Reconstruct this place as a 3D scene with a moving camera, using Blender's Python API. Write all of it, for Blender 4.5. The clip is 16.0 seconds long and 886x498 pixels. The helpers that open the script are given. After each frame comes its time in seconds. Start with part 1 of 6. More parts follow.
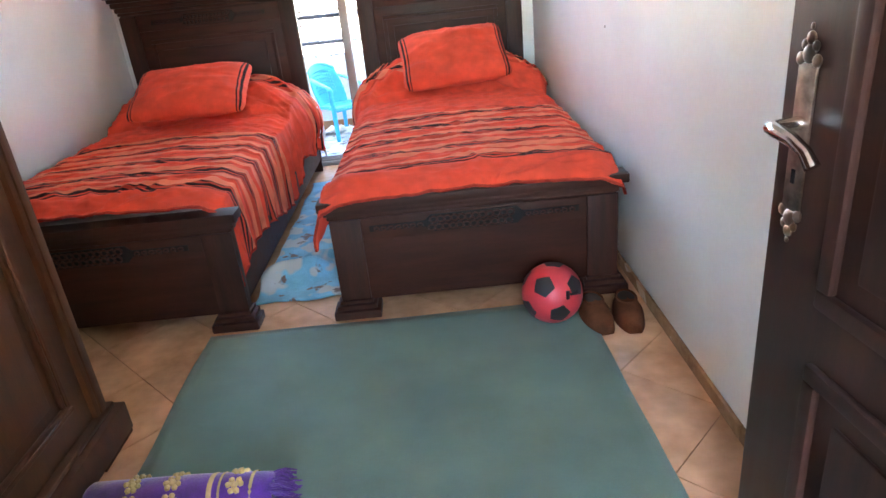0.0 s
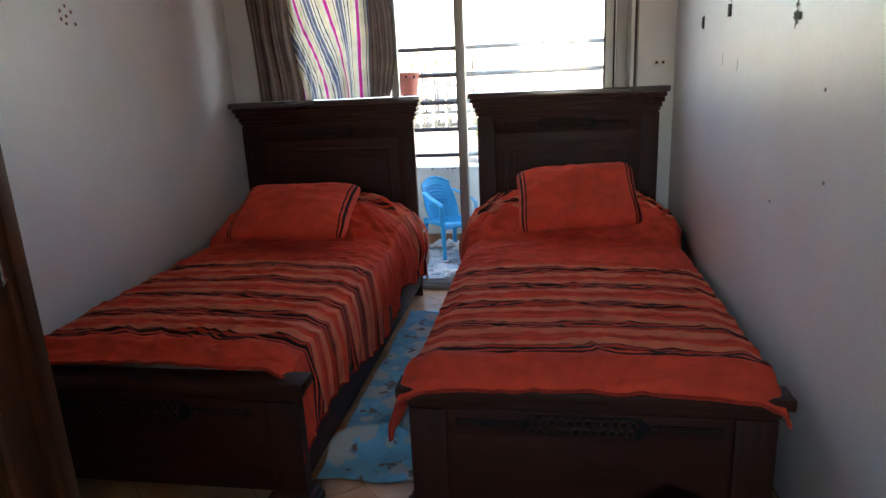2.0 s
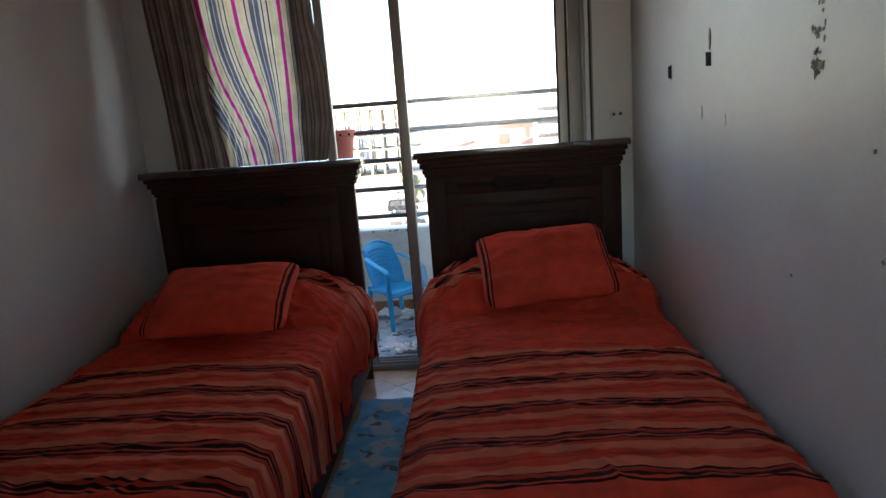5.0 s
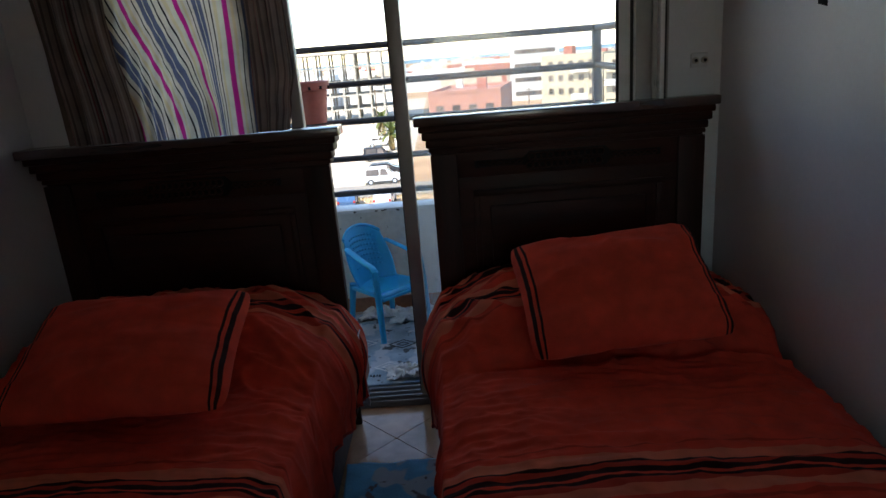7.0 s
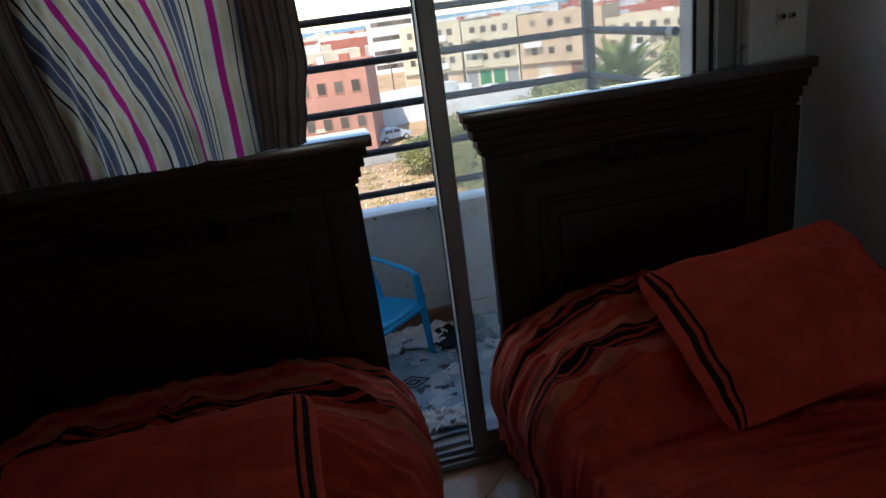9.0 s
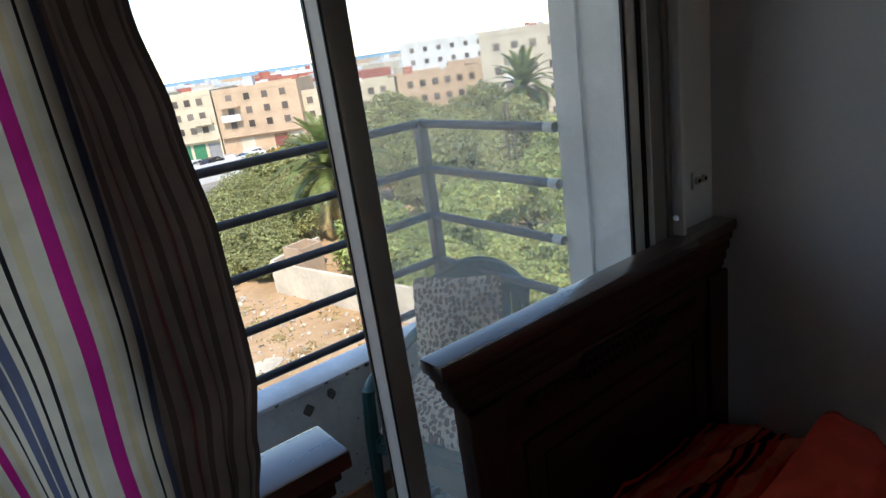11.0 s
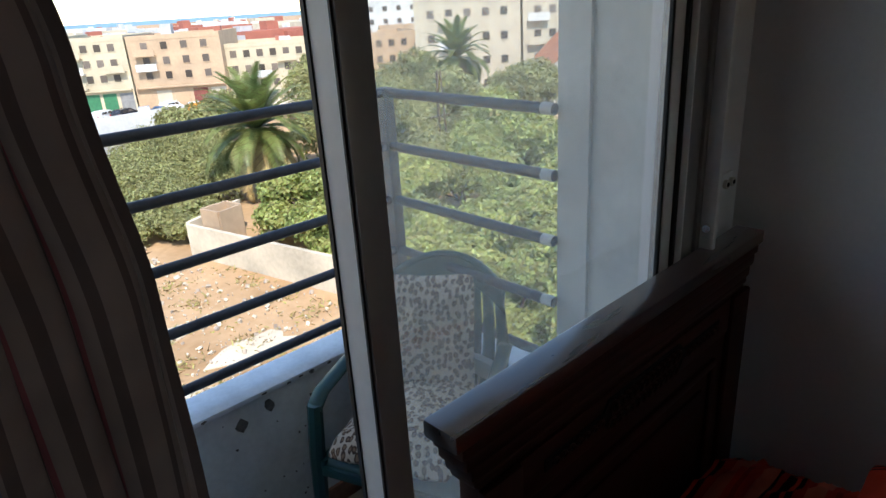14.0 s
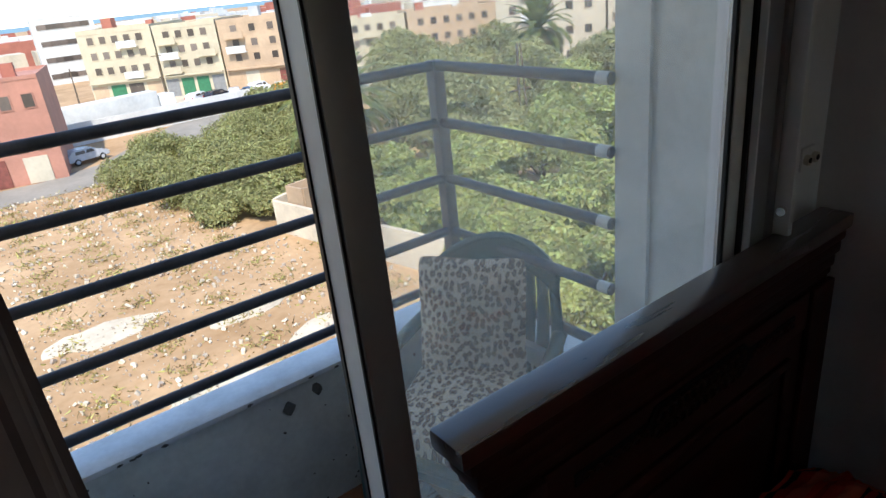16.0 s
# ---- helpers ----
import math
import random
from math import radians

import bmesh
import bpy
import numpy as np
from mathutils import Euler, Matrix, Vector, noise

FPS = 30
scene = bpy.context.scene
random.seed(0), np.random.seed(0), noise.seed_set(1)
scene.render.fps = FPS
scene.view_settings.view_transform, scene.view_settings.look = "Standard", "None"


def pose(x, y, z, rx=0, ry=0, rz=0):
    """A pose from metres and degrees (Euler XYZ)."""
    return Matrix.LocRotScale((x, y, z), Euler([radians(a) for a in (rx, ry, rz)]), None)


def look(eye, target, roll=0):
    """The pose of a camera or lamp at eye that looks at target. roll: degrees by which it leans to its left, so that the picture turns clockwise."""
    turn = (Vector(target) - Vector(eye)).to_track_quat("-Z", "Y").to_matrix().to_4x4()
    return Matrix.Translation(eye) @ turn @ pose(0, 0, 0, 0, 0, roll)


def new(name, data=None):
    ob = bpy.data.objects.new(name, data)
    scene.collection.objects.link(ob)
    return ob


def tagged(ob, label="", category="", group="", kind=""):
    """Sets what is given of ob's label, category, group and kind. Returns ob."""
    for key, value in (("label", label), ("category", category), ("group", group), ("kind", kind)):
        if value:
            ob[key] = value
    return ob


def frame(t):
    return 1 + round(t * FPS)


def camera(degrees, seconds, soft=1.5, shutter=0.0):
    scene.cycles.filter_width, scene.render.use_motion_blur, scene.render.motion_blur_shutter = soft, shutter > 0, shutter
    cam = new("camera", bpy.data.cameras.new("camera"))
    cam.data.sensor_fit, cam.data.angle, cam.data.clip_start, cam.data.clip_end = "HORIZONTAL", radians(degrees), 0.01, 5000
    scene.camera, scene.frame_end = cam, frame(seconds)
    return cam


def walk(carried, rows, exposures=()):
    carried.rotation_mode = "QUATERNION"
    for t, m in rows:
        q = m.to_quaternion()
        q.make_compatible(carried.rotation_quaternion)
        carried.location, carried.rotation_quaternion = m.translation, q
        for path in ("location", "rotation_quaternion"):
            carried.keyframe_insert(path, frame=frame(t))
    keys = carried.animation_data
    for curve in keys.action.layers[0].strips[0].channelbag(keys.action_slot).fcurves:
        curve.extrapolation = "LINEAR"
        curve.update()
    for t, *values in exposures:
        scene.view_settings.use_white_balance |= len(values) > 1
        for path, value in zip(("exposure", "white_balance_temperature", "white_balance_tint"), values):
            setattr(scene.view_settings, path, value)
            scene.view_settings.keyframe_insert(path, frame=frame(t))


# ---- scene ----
cam = camera(69.1, 16.0)
PATH = [
    (0, (0.013, 0.123, 1.119), (0.003, 1.957, 0.32), -6.0),
    (0.5, (-0.056, 0.21, 1.231), (-0.078, 2.078, 0.517), -4.8),
    (1, (-0.06, 0.347, 1.247), (-0.231, 2.255, 0.672), -4.0),
    (1.5, (0.0, 0.503, 1.288), (-0.389, 2.398, 0.781), -2.9),
    (2, (0.017, 0.567, 1.285), (-0.304, 2.468, 0.754), -2.7),
    (2.5, (-0.008, 0.599, 1.283), (-0.234, 2.513, 0.747), -2.9),
    (3, (-0.02, 0.606, 1.279), (-0.235, 2.521, 0.743), -3.1),
    (3.5, (-0.027, 0.624, 1.285), (-0.231, 2.543, 0.758), -3.2),
    (4, (-0.079, 0.689, 1.299), (-0.21, 2.633, 0.849), -3.6),
    (4.2, (-0.102, 0.717, 1.301), (-0.192, 2.675, 0.903), -4.0),
    (6.3, (-0.167, 1.548, 1.398), (-0.306, 3.471, 0.866), -5.1),
    (6.5, (-0.207, 1.639, 1.387), (-0.327, 3.554, 0.825), -4.5),
    (7, (-0.297, 1.892, 1.36), (-0.34, 3.809, 0.79), -4.6),
    (7.5, (-0.353, 2.09, 1.359), (-0.314, 3.994, 0.747), -3.6),
    (8, (-0.537, 2.279, 1.357), (-0.377, 4.18, 0.755), -7.3),
    (8.2, (-0.592, 2.332, 1.343), (-0.455, 4.224, 0.71), -6.9),
    (10.3, (-1.022, 2.969, 1.66), (-0.178, 4.649, 0.979), -9.6),
    (10.5, (-1.026, 3.078, 1.695), (-0.124, 4.739, 1.042), -9.7),
    (11, (-1.025, 3.272, 1.74), (0.094, 4.816, 1.137), -8.3),
    (11.5, (-0.995, 3.384, 1.759), (0.194, 4.823, 1.04), -5.1),
    (12, (-1.002, 3.495, 1.784), (0.285, 4.833, 1.039), -4.9),
    (12.5, (-1.004, 3.579, 1.777), (0.374, 4.835, 1.054), -5.4),
    (13, (-1.018, 3.615, 1.776), (0.384, 4.864, 1.084), -5.4),
    (13.5, (-1.003, 3.627, 1.76), (0.367, 4.914, 1.078), -4.0),
    (14, (-0.919, 3.634, 1.727), (0.351, 5.004, 1.011), -3.6),
    (14.5, (-0.861, 3.64, 1.716), (0.337, 5.038, 0.933), -4.5),
    (15, (-0.811, 3.658, 1.709), (0.274, 5.145, 0.928), -4.9),
    (15.5, (-0.772, 3.642, 1.698), (0.264, 5.155, 0.9), -5.2),
    (16, (-0.776, 3.651, 1.7), (0.283, 5.165, 0.934), -6.3),
]
EXPOSURES = [(0, 5.65, 7600, 13), (0.5, 4.95, 7600, 13), (1.0, 4.25, 7600, 13), (1.5, 3.7, 7600, 13), (2.0, 3.55, 7600, 13), (4.0, 3.25, 7500, 12), (6.5, 1.85, 7100, 11), (7.0, 1.72, 7000, 11), (8.0, 1.45, 6800, 10), (10.5, 1.2, 6700, 10), (12.0, 1.3, 6700, 10), (14.0, 1.3, 6700, 10), (16.0, 1.2, 6700, 10)]
walk(cam, [(t, look(eye, target, roll)) for t, eye, target, roll in PATH], EXPOSURES)

# ---------------- world, sun, exposure ----------------
SUN_AZ, SUN_EL = 215.0, 52.0
world = bpy.data.worlds.new("sky")
scene.world = world
world.use_nodes = True
wn = world.node_tree
sky = wn.nodes.new("ShaderNodeTexSky")
sky.sky_type = 'NISHITA'
sky.sun_disc = False
sky.sun_elevation, sky.sun_rotation = radians(SUN_EL), radians(SUN_AZ)
sky.altitude = 1500.0
sky.air_density, sky.dust_density, sky.ozone_density = 1.35, 0.0, 3.0
wn.links.new(sky.outputs[0], wn.nodes["Background"].inputs[0])
wn.nodes["Background"].inputs[1].default_value = 0.15
sun = new("sun", bpy.data.lights.new("sun", 'SUN'))
sun.data.energy, sun.data.angle, sun.data.color = 2.8, radians(0.53), (1.0, 0.95, 0.87)
sd = Vector((math.sin(radians(SUN_AZ)) * math.cos(radians(SUN_EL)), math.cos(radians(SUN_AZ)) * math.cos(radians(SUN_EL)), math.sin(radians(SUN_EL))))
sun.matrix_world = look(sd * 50, (0, 0, 0))
# unseen fill lamp, added in an invented corridor window behind the doorway
hall = new("hall_fill", bpy.data.lights.new("hall_fill", 'AREA'))
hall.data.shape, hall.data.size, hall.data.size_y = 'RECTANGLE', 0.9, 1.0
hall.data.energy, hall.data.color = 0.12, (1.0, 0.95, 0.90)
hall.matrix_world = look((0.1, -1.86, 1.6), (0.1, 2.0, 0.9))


# ---------------- materials ----------------
def mat(name, base, rough=0.6, metal=0.0, var=0.15, scale=6.0, fine=60.0, bump=0.1, dark=None, spec=0.5, stretch=(1, 1, 1), coords="Object", sheen=0.0, bumpdist=0.01):
    """Base colour broken up at two scales, with relief and uneven gloss."""
    m = bpy.data.materials.new(name)
    m.use_nodes = True
    nt = m.node_tree
    n, l = nt.nodes, nt.links
    bs = n["Principled BSDF"]
    tc = n.new("ShaderNodeTexCoord")
    mp = n.new("ShaderNodeMapping")
    mp.inputs["Scale"].default_value = stretch
    l.new(tc.outputs[coords], mp.inputs[0])
    big, small = n.new("ShaderNodeTexNoise"), n.new("ShaderNodeTexNoise")
    big.inputs["Scale"].default_value, big.inputs["Detail"].default_value = scale, 5
    small.inputs["Scale"].default_value, small.inputs["Detail"].default_value = fine, 3
    l.new(mp.outputs[0], big.inputs[0])
    l.new(mp.outputs[0], small.inputs[0])
    ad = n.new("ShaderNodeMath")
    ad.operation = 'MULTIPLY_ADD'
    l.new(small.outputs[0], ad.inputs[0])
    ad.inputs[1].default_value = 0.35
    l.new(big.outputs[0], ad.inputs[2])
    ramp = n.new("ShaderNodeValToRGB")
    ramp.color_ramp.elements[0].position, ramp.color_ramp.elements[1].position = 0.45, 0.9
    lo = dark if dark else tuple(c * (1 - var * 1.6) for c in base)
    hi = tuple(min(1, c * (1 + var)) for c in base)
    ramp.color_ramp.elements[0].color, ramp.color_ramp.elements[1].color = (*lo, 1), (*hi, 1)
    l.new(ad.outputs[0], ramp.inputs[0])
    l.new(ramp.outputs[0], bs.inputs["Base Color"])
    rr = n.new("ShaderNodeMapRange")
    rr.inputs[3].default_value, rr.inputs[4].default_value = max(0.03, rough - 0.12), min(1, rough + 0.12)
    l.new(big.outputs[0], rr.inputs[0])
    l.new(rr.outputs[0], bs.inputs["Roughness"])
    bs.inputs["Metallic"].default_value = metal
    bs.inputs["Specular IOR Level"].default_value = spec
    if sheen:
        bs.inputs["Sheen Weight"].default_value = sheen
    if bump:
        bp = n.new("ShaderNodeBump")
        bp.inputs["Strength"].default_value, bp.inputs["Distance"].default_value = bump, bumpdist
        l.new(ad.outputs[0], bp.inputs["Height"])
        l.new(bp.outputs[0], bs.inputs["Normal"])
    return m


def socket_of(m, name):
    return m.node_tree.nodes["Principled BSDF"].inputs[name]


def per_object(m, amount=0.12):
    """Lightness that differs from piece to piece."""
    nt = m.node_tree
    bs = nt.nodes["Principled BSDF"]
    src = bs.inputs["Base Color"].links[0].from_socket
    oi, mr, hs = nt.nodes.new("ShaderNodeObjectInfo"), nt.nodes.new("ShaderNodeMapRange"), nt.nodes.new("ShaderNodeHueSaturation")
    mr.inputs[3].default_value, mr.inputs[4].default_value = 1 - amount, 1 + amount
    nt.links.new(oi.outputs["Random"], mr.inputs[0])
    nt.links.new(mr.outputs[0], hs.inputs["Value"])
    nt.links.new(src, hs.inputs["Color"])
    nt.links.new(hs.outputs[0], bs.inputs["Base Color"])
    return m


def per_island(m, amount=0.3, hue=0.02):
    nt = m.node_tree
    bs = nt.nodes["Principled BSDF"]
    src = bs.inputs["Base Color"].links[0].from_socket
    ge, mr, hs, mh = nt.nodes.new("ShaderNodeNewGeometry"), nt.nodes.new("ShaderNodeMapRange"), nt.nodes.new("ShaderNodeHueSaturation"), nt.nodes.new("ShaderNodeMapRange")
    mr.inputs[3].default_value, mr.inputs[4].default_value = 1 - amount, 1 + amount
    mh.inputs[3].default_value, mh.inputs[4].default_value = 0.5 - hue, 0.5 + hue
    nt.links.new(ge.outputs["Random Per Island"], mr.inputs[0])
    nt.links.new(ge.outputs["Random Per Island"], mh.inputs[0])
    nt.links.new(mr.outputs[0], hs.inputs["Value"])
    nt.links.new(mh.outputs[0], hs.inputs["Hue"])
    nt.links.new(src, hs.inputs["Color"])
    nt.links.new(hs.outputs[0], bs.inputs["Base Color"])
    return m


def striped(name, axis, period, bands, base, rough=0.85, noise_amt=0.006, lo=None, hi=None, weave=500.0, bump=0.15, crease=0.0, phase=0.0, trans=0.0, coord="UV", again=None):
    """Woven cloth with bands across one axis: bands are (start, colour) over one period, in 0..1."""
    m = bpy.data.materials.new(name)
    m.use_nodes = True
    nt = m.node_tree
    n, l = nt.nodes, nt.links
    bs = n["Principled BSDF"]
    tc = n.new("ShaderNodeTexCoord")
    sp = n.new("ShaderNodeSeparateXYZ")
    l.new(tc.outputs[coord], sp.inputs[0])
    no = n.new("ShaderNodeTexNoise")
    no.inputs["Scale"].default_value = 9.0
    l.new(tc.outputs["Object"], no.inputs[0])
    wob = n.new("ShaderNodeMath")
    wob.operation = 'MULTIPLY_ADD'
    l.new(no.outputs[0], wob.inputs[0])
    wob.inputs[1].default_value = noise_amt
    l.new(sp.outputs[axis], wob.inputs[2])
    dv = n.new("ShaderNodeMath")
    dv.operation = 'MULTIPLY_ADD'
    l.new(wob.outputs[0], dv.inputs[0])
    dv.inputs[1].default_value, dv.inputs[2].default_value = 1.0 / period, phase
    fr = n.new("ShaderNodeMath")
    fr.operation = 'FRACT'
    l.new(dv.outputs[0], fr.inputs[0])
    ramp = n.new("ShaderNodeValToRGB")
    ramp.color_ramp.interpolation = 'CONSTANT'
    el = ramp.color_ramp.elements
    el[0].position, el[0].color = bands[0][0], (*bands[0][1], 1)
    el[1].position, el[1].color = bands[1][0], (*bands[1][1], 1)
    for p, c in bands[2:]:
        e = el.new(p)
        e.color = (*c, 1)
    l.new(fr.outputs[0], ramp.inputs[0])
    out = ramp.outputs[0]
    if lo is not None:
        g1, g2, mu = n.new("ShaderNodeMath"), n.new("ShaderNodeMath"), n.new("ShaderNodeMath")
        g1.operation, g2.operation, mu.operation = 'GREATER_THAN', 'LESS_THAN', 'MULTIPLY'
        l.new(wob.outputs[0], g1.inputs[0])
        g1.inputs[1].default_value = lo
        l.new(wob.outputs[0], g2.inputs[0])
        g2.inputs[1].default_value = hi
        l.new(g1.outputs[0], mu.inputs[0])
        l.new(g2.outputs[0], mu.inputs[1])
        mask = mu
        if again is not None:
            g3, mask = n.new("ShaderNodeMath"), n.new("ShaderNodeMath")
            g3.operation, mask.operation = 'GREATER_THAN', 'MAXIMUM'
            l.new(wob.outputs[0], g3.inputs[0])
            g3.inputs[1].default_value = again
            l.new(mu.outputs[0], mask.inputs[0])
            l.new(g3.outputs[0], mask.inputs[1])
        mx = n.new("ShaderNodeMix")
        mx.data_type = 'RGBA'
        l.new(mask.outputs[0], mx.inputs[0])
        mx.inputs[6].default_value = (*base, 1)
        l.new(out, mx.inputs[7])
        out = mx.outputs[2]
    n2 = n.new("ShaderNodeTexNoise")
    n2.inputs["Scale"].default_value, n2.inputs["Detail"].default_value = 14.0, 6
    l.new(tc.outputs["Object"], n2.inputs[0])
    mr = n.new("ShaderNodeMapRange")
    mr.inputs[1].default_value, mr.inputs[2].default_value, mr.inputs[3].default_value, mr.inputs[4].default_value = 0.3, 0.7, 0.82, 1.14
    l.new(n2.outputs[0], mr.inputs[0])
    hs = n.new("ShaderNodeHueSaturation")
    l.new(mr.outputs[0], hs.inputs["Value"])
    l.new(out, hs.inputs["Color"])
    l.new(hs.outputs[0], bs.inputs["Base Color"])
    bs.inputs["Roughness"].default_value = rough
    bs.inputs["Specular IOR Level"].default_value = 0.1
    bs.inputs["Sheen Weight"].default_value = 0.03
    w = n.new("ShaderNodeTexNoise")
    w.inputs["Scale"].default_value = weave
    l.new(tc.outputs["Object"], w.inputs[0])
    bp = n.new("ShaderNodeBump")
    bp.inputs["Strength"].default_value, bp.inputs["Distance"].default_value = bump, 0.002
    l.new(w.outputs[0], bp.inputs["Height"])
    l.new(bp.outputs[0], bs.inputs["Normal"])
    if crease:
        cm, cn, cr, cb2 = n.new("ShaderNodeMapping"), n.new("ShaderNodeTexNoise"), n.new("ShaderNodeMapRange"), n.new("ShaderNodeBump")
        cm.inputs["Scale"].default_value = (4.5, 17, 7)
        cm.inputs["Rotation"].default_value = (0, 0, 0.12)
        cn.noise_type = 'RIDGED_MULTIFRACTAL'
        cn.inputs["Scale"].default_value, cn.inputs["Detail"].default_value, cn.inputs["Distortion"].default_value = 1.0, 4, 0.6
        l.new(tc.outputs["Object"], cm.inputs[0])
        l.new(cm.outputs[0], cn.inputs[0])
        cb2.inputs["Strength"].default_value, cb2.inputs["Distance"].default_value = crease, 0.024
        l.new(cn.outputs[0], cb2.inputs["Height"])
        l.new(bp.outputs[0], cb2.inputs["Normal"])
        l.new(cb2.outputs[0], bs.inputs["Normal"])
    if trans:
        tl, mxs = n.new("ShaderNodeBsdfTranslucent"), n.new("ShaderNodeMixShader")
        l.new(hs.outputs[0], tl.inputs[0])
        mxs.inputs[0].default_value = trans
        l.new(bs.outputs[0], mxs.inputs[1])
        l.new(tl.outputs[0], mxs.inputs[2])
        l.new(mxs.outputs[0], n["Material Output"].inputs[0])
    return m


def spotted(name, base, spot, ring, scale, rough=0.9):
    """Leopard print: soft rings round paler spots."""
    m = mat(name, base, rough, var=0.08, scale=12, fine=300, bump=0.1, bumpdist=0.003)
    nt = m.node_tree
    n, l = nt.nodes, nt.links
    bs = n["Principled BSDF"]
    tc = n.new("ShaderNodeTexCoord")
    vo, no, ad = n.new("ShaderNodeTexVoronoi"), n.new("ShaderNodeTexNoise"), n.new("ShaderNodeMixRGB")
    no.inputs["Scale"].default_value = scale * 1.2
    l.new(tc.outputs["UV"], no.inputs[0])
    ad.blend_type, ad.inputs[0].default_value = 'ADD', 0.04
    l.new(tc.outputs["UV"], ad.inputs[1])
    l.new(no.outputs["Color"], ad.inputs[2])
    vo.voronoi_dimensions = '2D'
    vo.inputs["Scale"].default_value, vo.inputs["Randomness"].default_value = scale, 0.72
    l.new(ad.outputs[0], vo.inputs["Vector"])
    ramp = n.new("ShaderNodeValToRGB")
    el = ramp.color_ramp.elements
    el[0].position, el[0].color = 0.0, (*spot, 1)
    el[1].position, el[1].color = 0.17, (*spot, 1)
    for p, c in ((0.24, ring), (0.35, ring), (0.40, base), (1.0, base)):
        e = el.new(p)
        e.color = (*c, 1)
    l.new(vo.outputs["Distance"], ramp.inputs[0])
    l.new(ramp.outputs[0], bs.inputs["Base Color"])
    return m


M = {}
M["plaster"] = mat("white_plaster", (0.80, 0.80, 0.81), 0.40, var=0.04, scale=2.5, fine=90, bump=0.16, spec=0.5, bumpdist=0.006)
M["ceiling"] = mat("ceiling_paint", (0.80, 0.79, 0.77), 0.8, var=0.03, scale=2, fine=60, bump=0.05)
M["walnut"] = mat("dark_walnut", (0.050, 0.0145, 0.008), 0.50, var=0.2, scale=3, fine=40, bump=0.04, stretch=(1.2, 10, 10), dark=(0.028, 0.009, 0.005), spec=0.22, bumpdist=0.003)
M["walnut_top"] = mat("polished_walnut", (0.058, 0.025, 0.016), 0.30, var=0.15, scale=3, fine=40, bump=0.015, stretch=(1.2, 10, 10), dark=(0.038, 0.015, 0.010), spec=0.7, bumpdist=0.003)
M["walnut_up"] = mat("dark_walnut_upright", (0.050, 0.0145, 0.008), 0.52, var=0.2, scale=3, fine=40, bump=0.05, stretch=(10, 10, 1.0), dark=(0.022, 0.008, 0.0045), spec=0.25, bumpdist=0.003)
M["wardrobe"] = mat("brown_stained_wood", (0.085, 0.033, 0.015), 0.40, spec=0.25, var=0.3, scale=3, fine=36, bump=0.05, stretch=(9, 9, 1.0), dark=(0.055, 0.021, 0.010), bumpdist=0.003)
M["door"] = mat("dark_door_wood", (0.045, 0.019, 0.014), 0.38, spec=0.28, var=0.3, scale=3, fine=50, bump=0.06, stretch=(12, 12, 1.0), dark=(0.022, 0.010, 0.008), bumpdist=0.003)
# near-black colour stands in for shade inside the carving's piercings
M["carving"] = mat("carving_recess_shade", (0.006, 0.004, 0.004), 0.85, var=0.3, bump=0.1)
M["chrome"] = mat("worn_chrome", (0.75, 0.74, 0.72), 0.18, metal=1.0, var=0.06, scale=30, bump=0.02)
M["old_plate"] = mat("tarnished_lock_plate", (0.34, 0.27, 0.23), 0.34, metal=1.0, var=0.3, scale=40, bump=0.1)
M["iron"] = mat("dark_railing_paint", (0.050, 0.052, 0.062), 0.45, var=0.3, scale=14, fine=120, bump=0.15)
M["alu"] = mat("grey_aluminium", (0.30, 0.285, 0.28), 0.42, metal=0.35, var=0.06, scale=8, bump=0.03)
# paler copy of the frame aluminium: daylight on its edges put into the colour
M["alu_daylit"] = mat("daylit_aluminium_edge", (0.80, 0.80, 0.79), 0.5, metal=0.0, var=0.05, scale=9, bump=0.02)
M["rubber"] = mat("black_gasket", (0.015, 0.015, 0.016), 0.6, bump=0.0)
M["tile"] = per_object(mat("beige_floor_tile", (0.60, 0.345, 0.205), 0.14, var=0.22, scale=5, fine=22, bump=0.02, dark=(0.42, 0.235, 0.125)), 0.07)
M["grout"] = mat("tile_grout", (0.42, 0.28, 0.19), 0.8, var=0.2, scale=8, bump=0.1)
M["base_tile"] = per_object(mat("brown_skirting_tile", (0.36, 0.21, 0.12), 0.25, var=0.2, scale=7, bump=0.03), 0.06)
M["green_carpet"] = mat("grey_green_carpet", (0.125, 0.205, 0.165), 0.95, var=0.14, scale=3.5, fine=420, bump=0.5, spec=0.1, sheen=0.2, bumpdist=0.004)
M["blue_plastic"] = mat("blue_plastic", (0.004, 0.39, 0.74), 0.35, var=0.06, scale=5, bump=0.02)
M["green_plastic"] = mat("dark_green_plastic", (0.016, 0.062, 0.058), 0.38, var=0.12, scale=5, bump=0.03)
M["pot"] = mat("pink_terracotta_plastic", (0.47, 0.135, 0.11), 0.55, var=0.12, scale=9, bump=0.05)
M["soil"] = mat("potting_soil", (0.06, 0.04, 0.03), 0.95, var=0.3, scale=30, bump=0.4)
M["balcony_paint"] = mat("weathered_white_paint", (0.66, 0.68, 0.66), 0.6, var=0.12, scale=4, fine=45, bump=0.2, dark=(0.50, 0.51, 0.49), bumpdist=0.006)
# lighter and bluer than the parapet: skylight on its top put into the colour
M["coping"] = mat("parapet_coping", (0.70, 0.72, 0.74), 0.5, var=0.12, scale=7, bump=0.15)
M["chip"] = mat("bare_cement_chip", (0.12, 0.11, 0.10), 0.9, var=0.3, scale=40, bump=0.3)
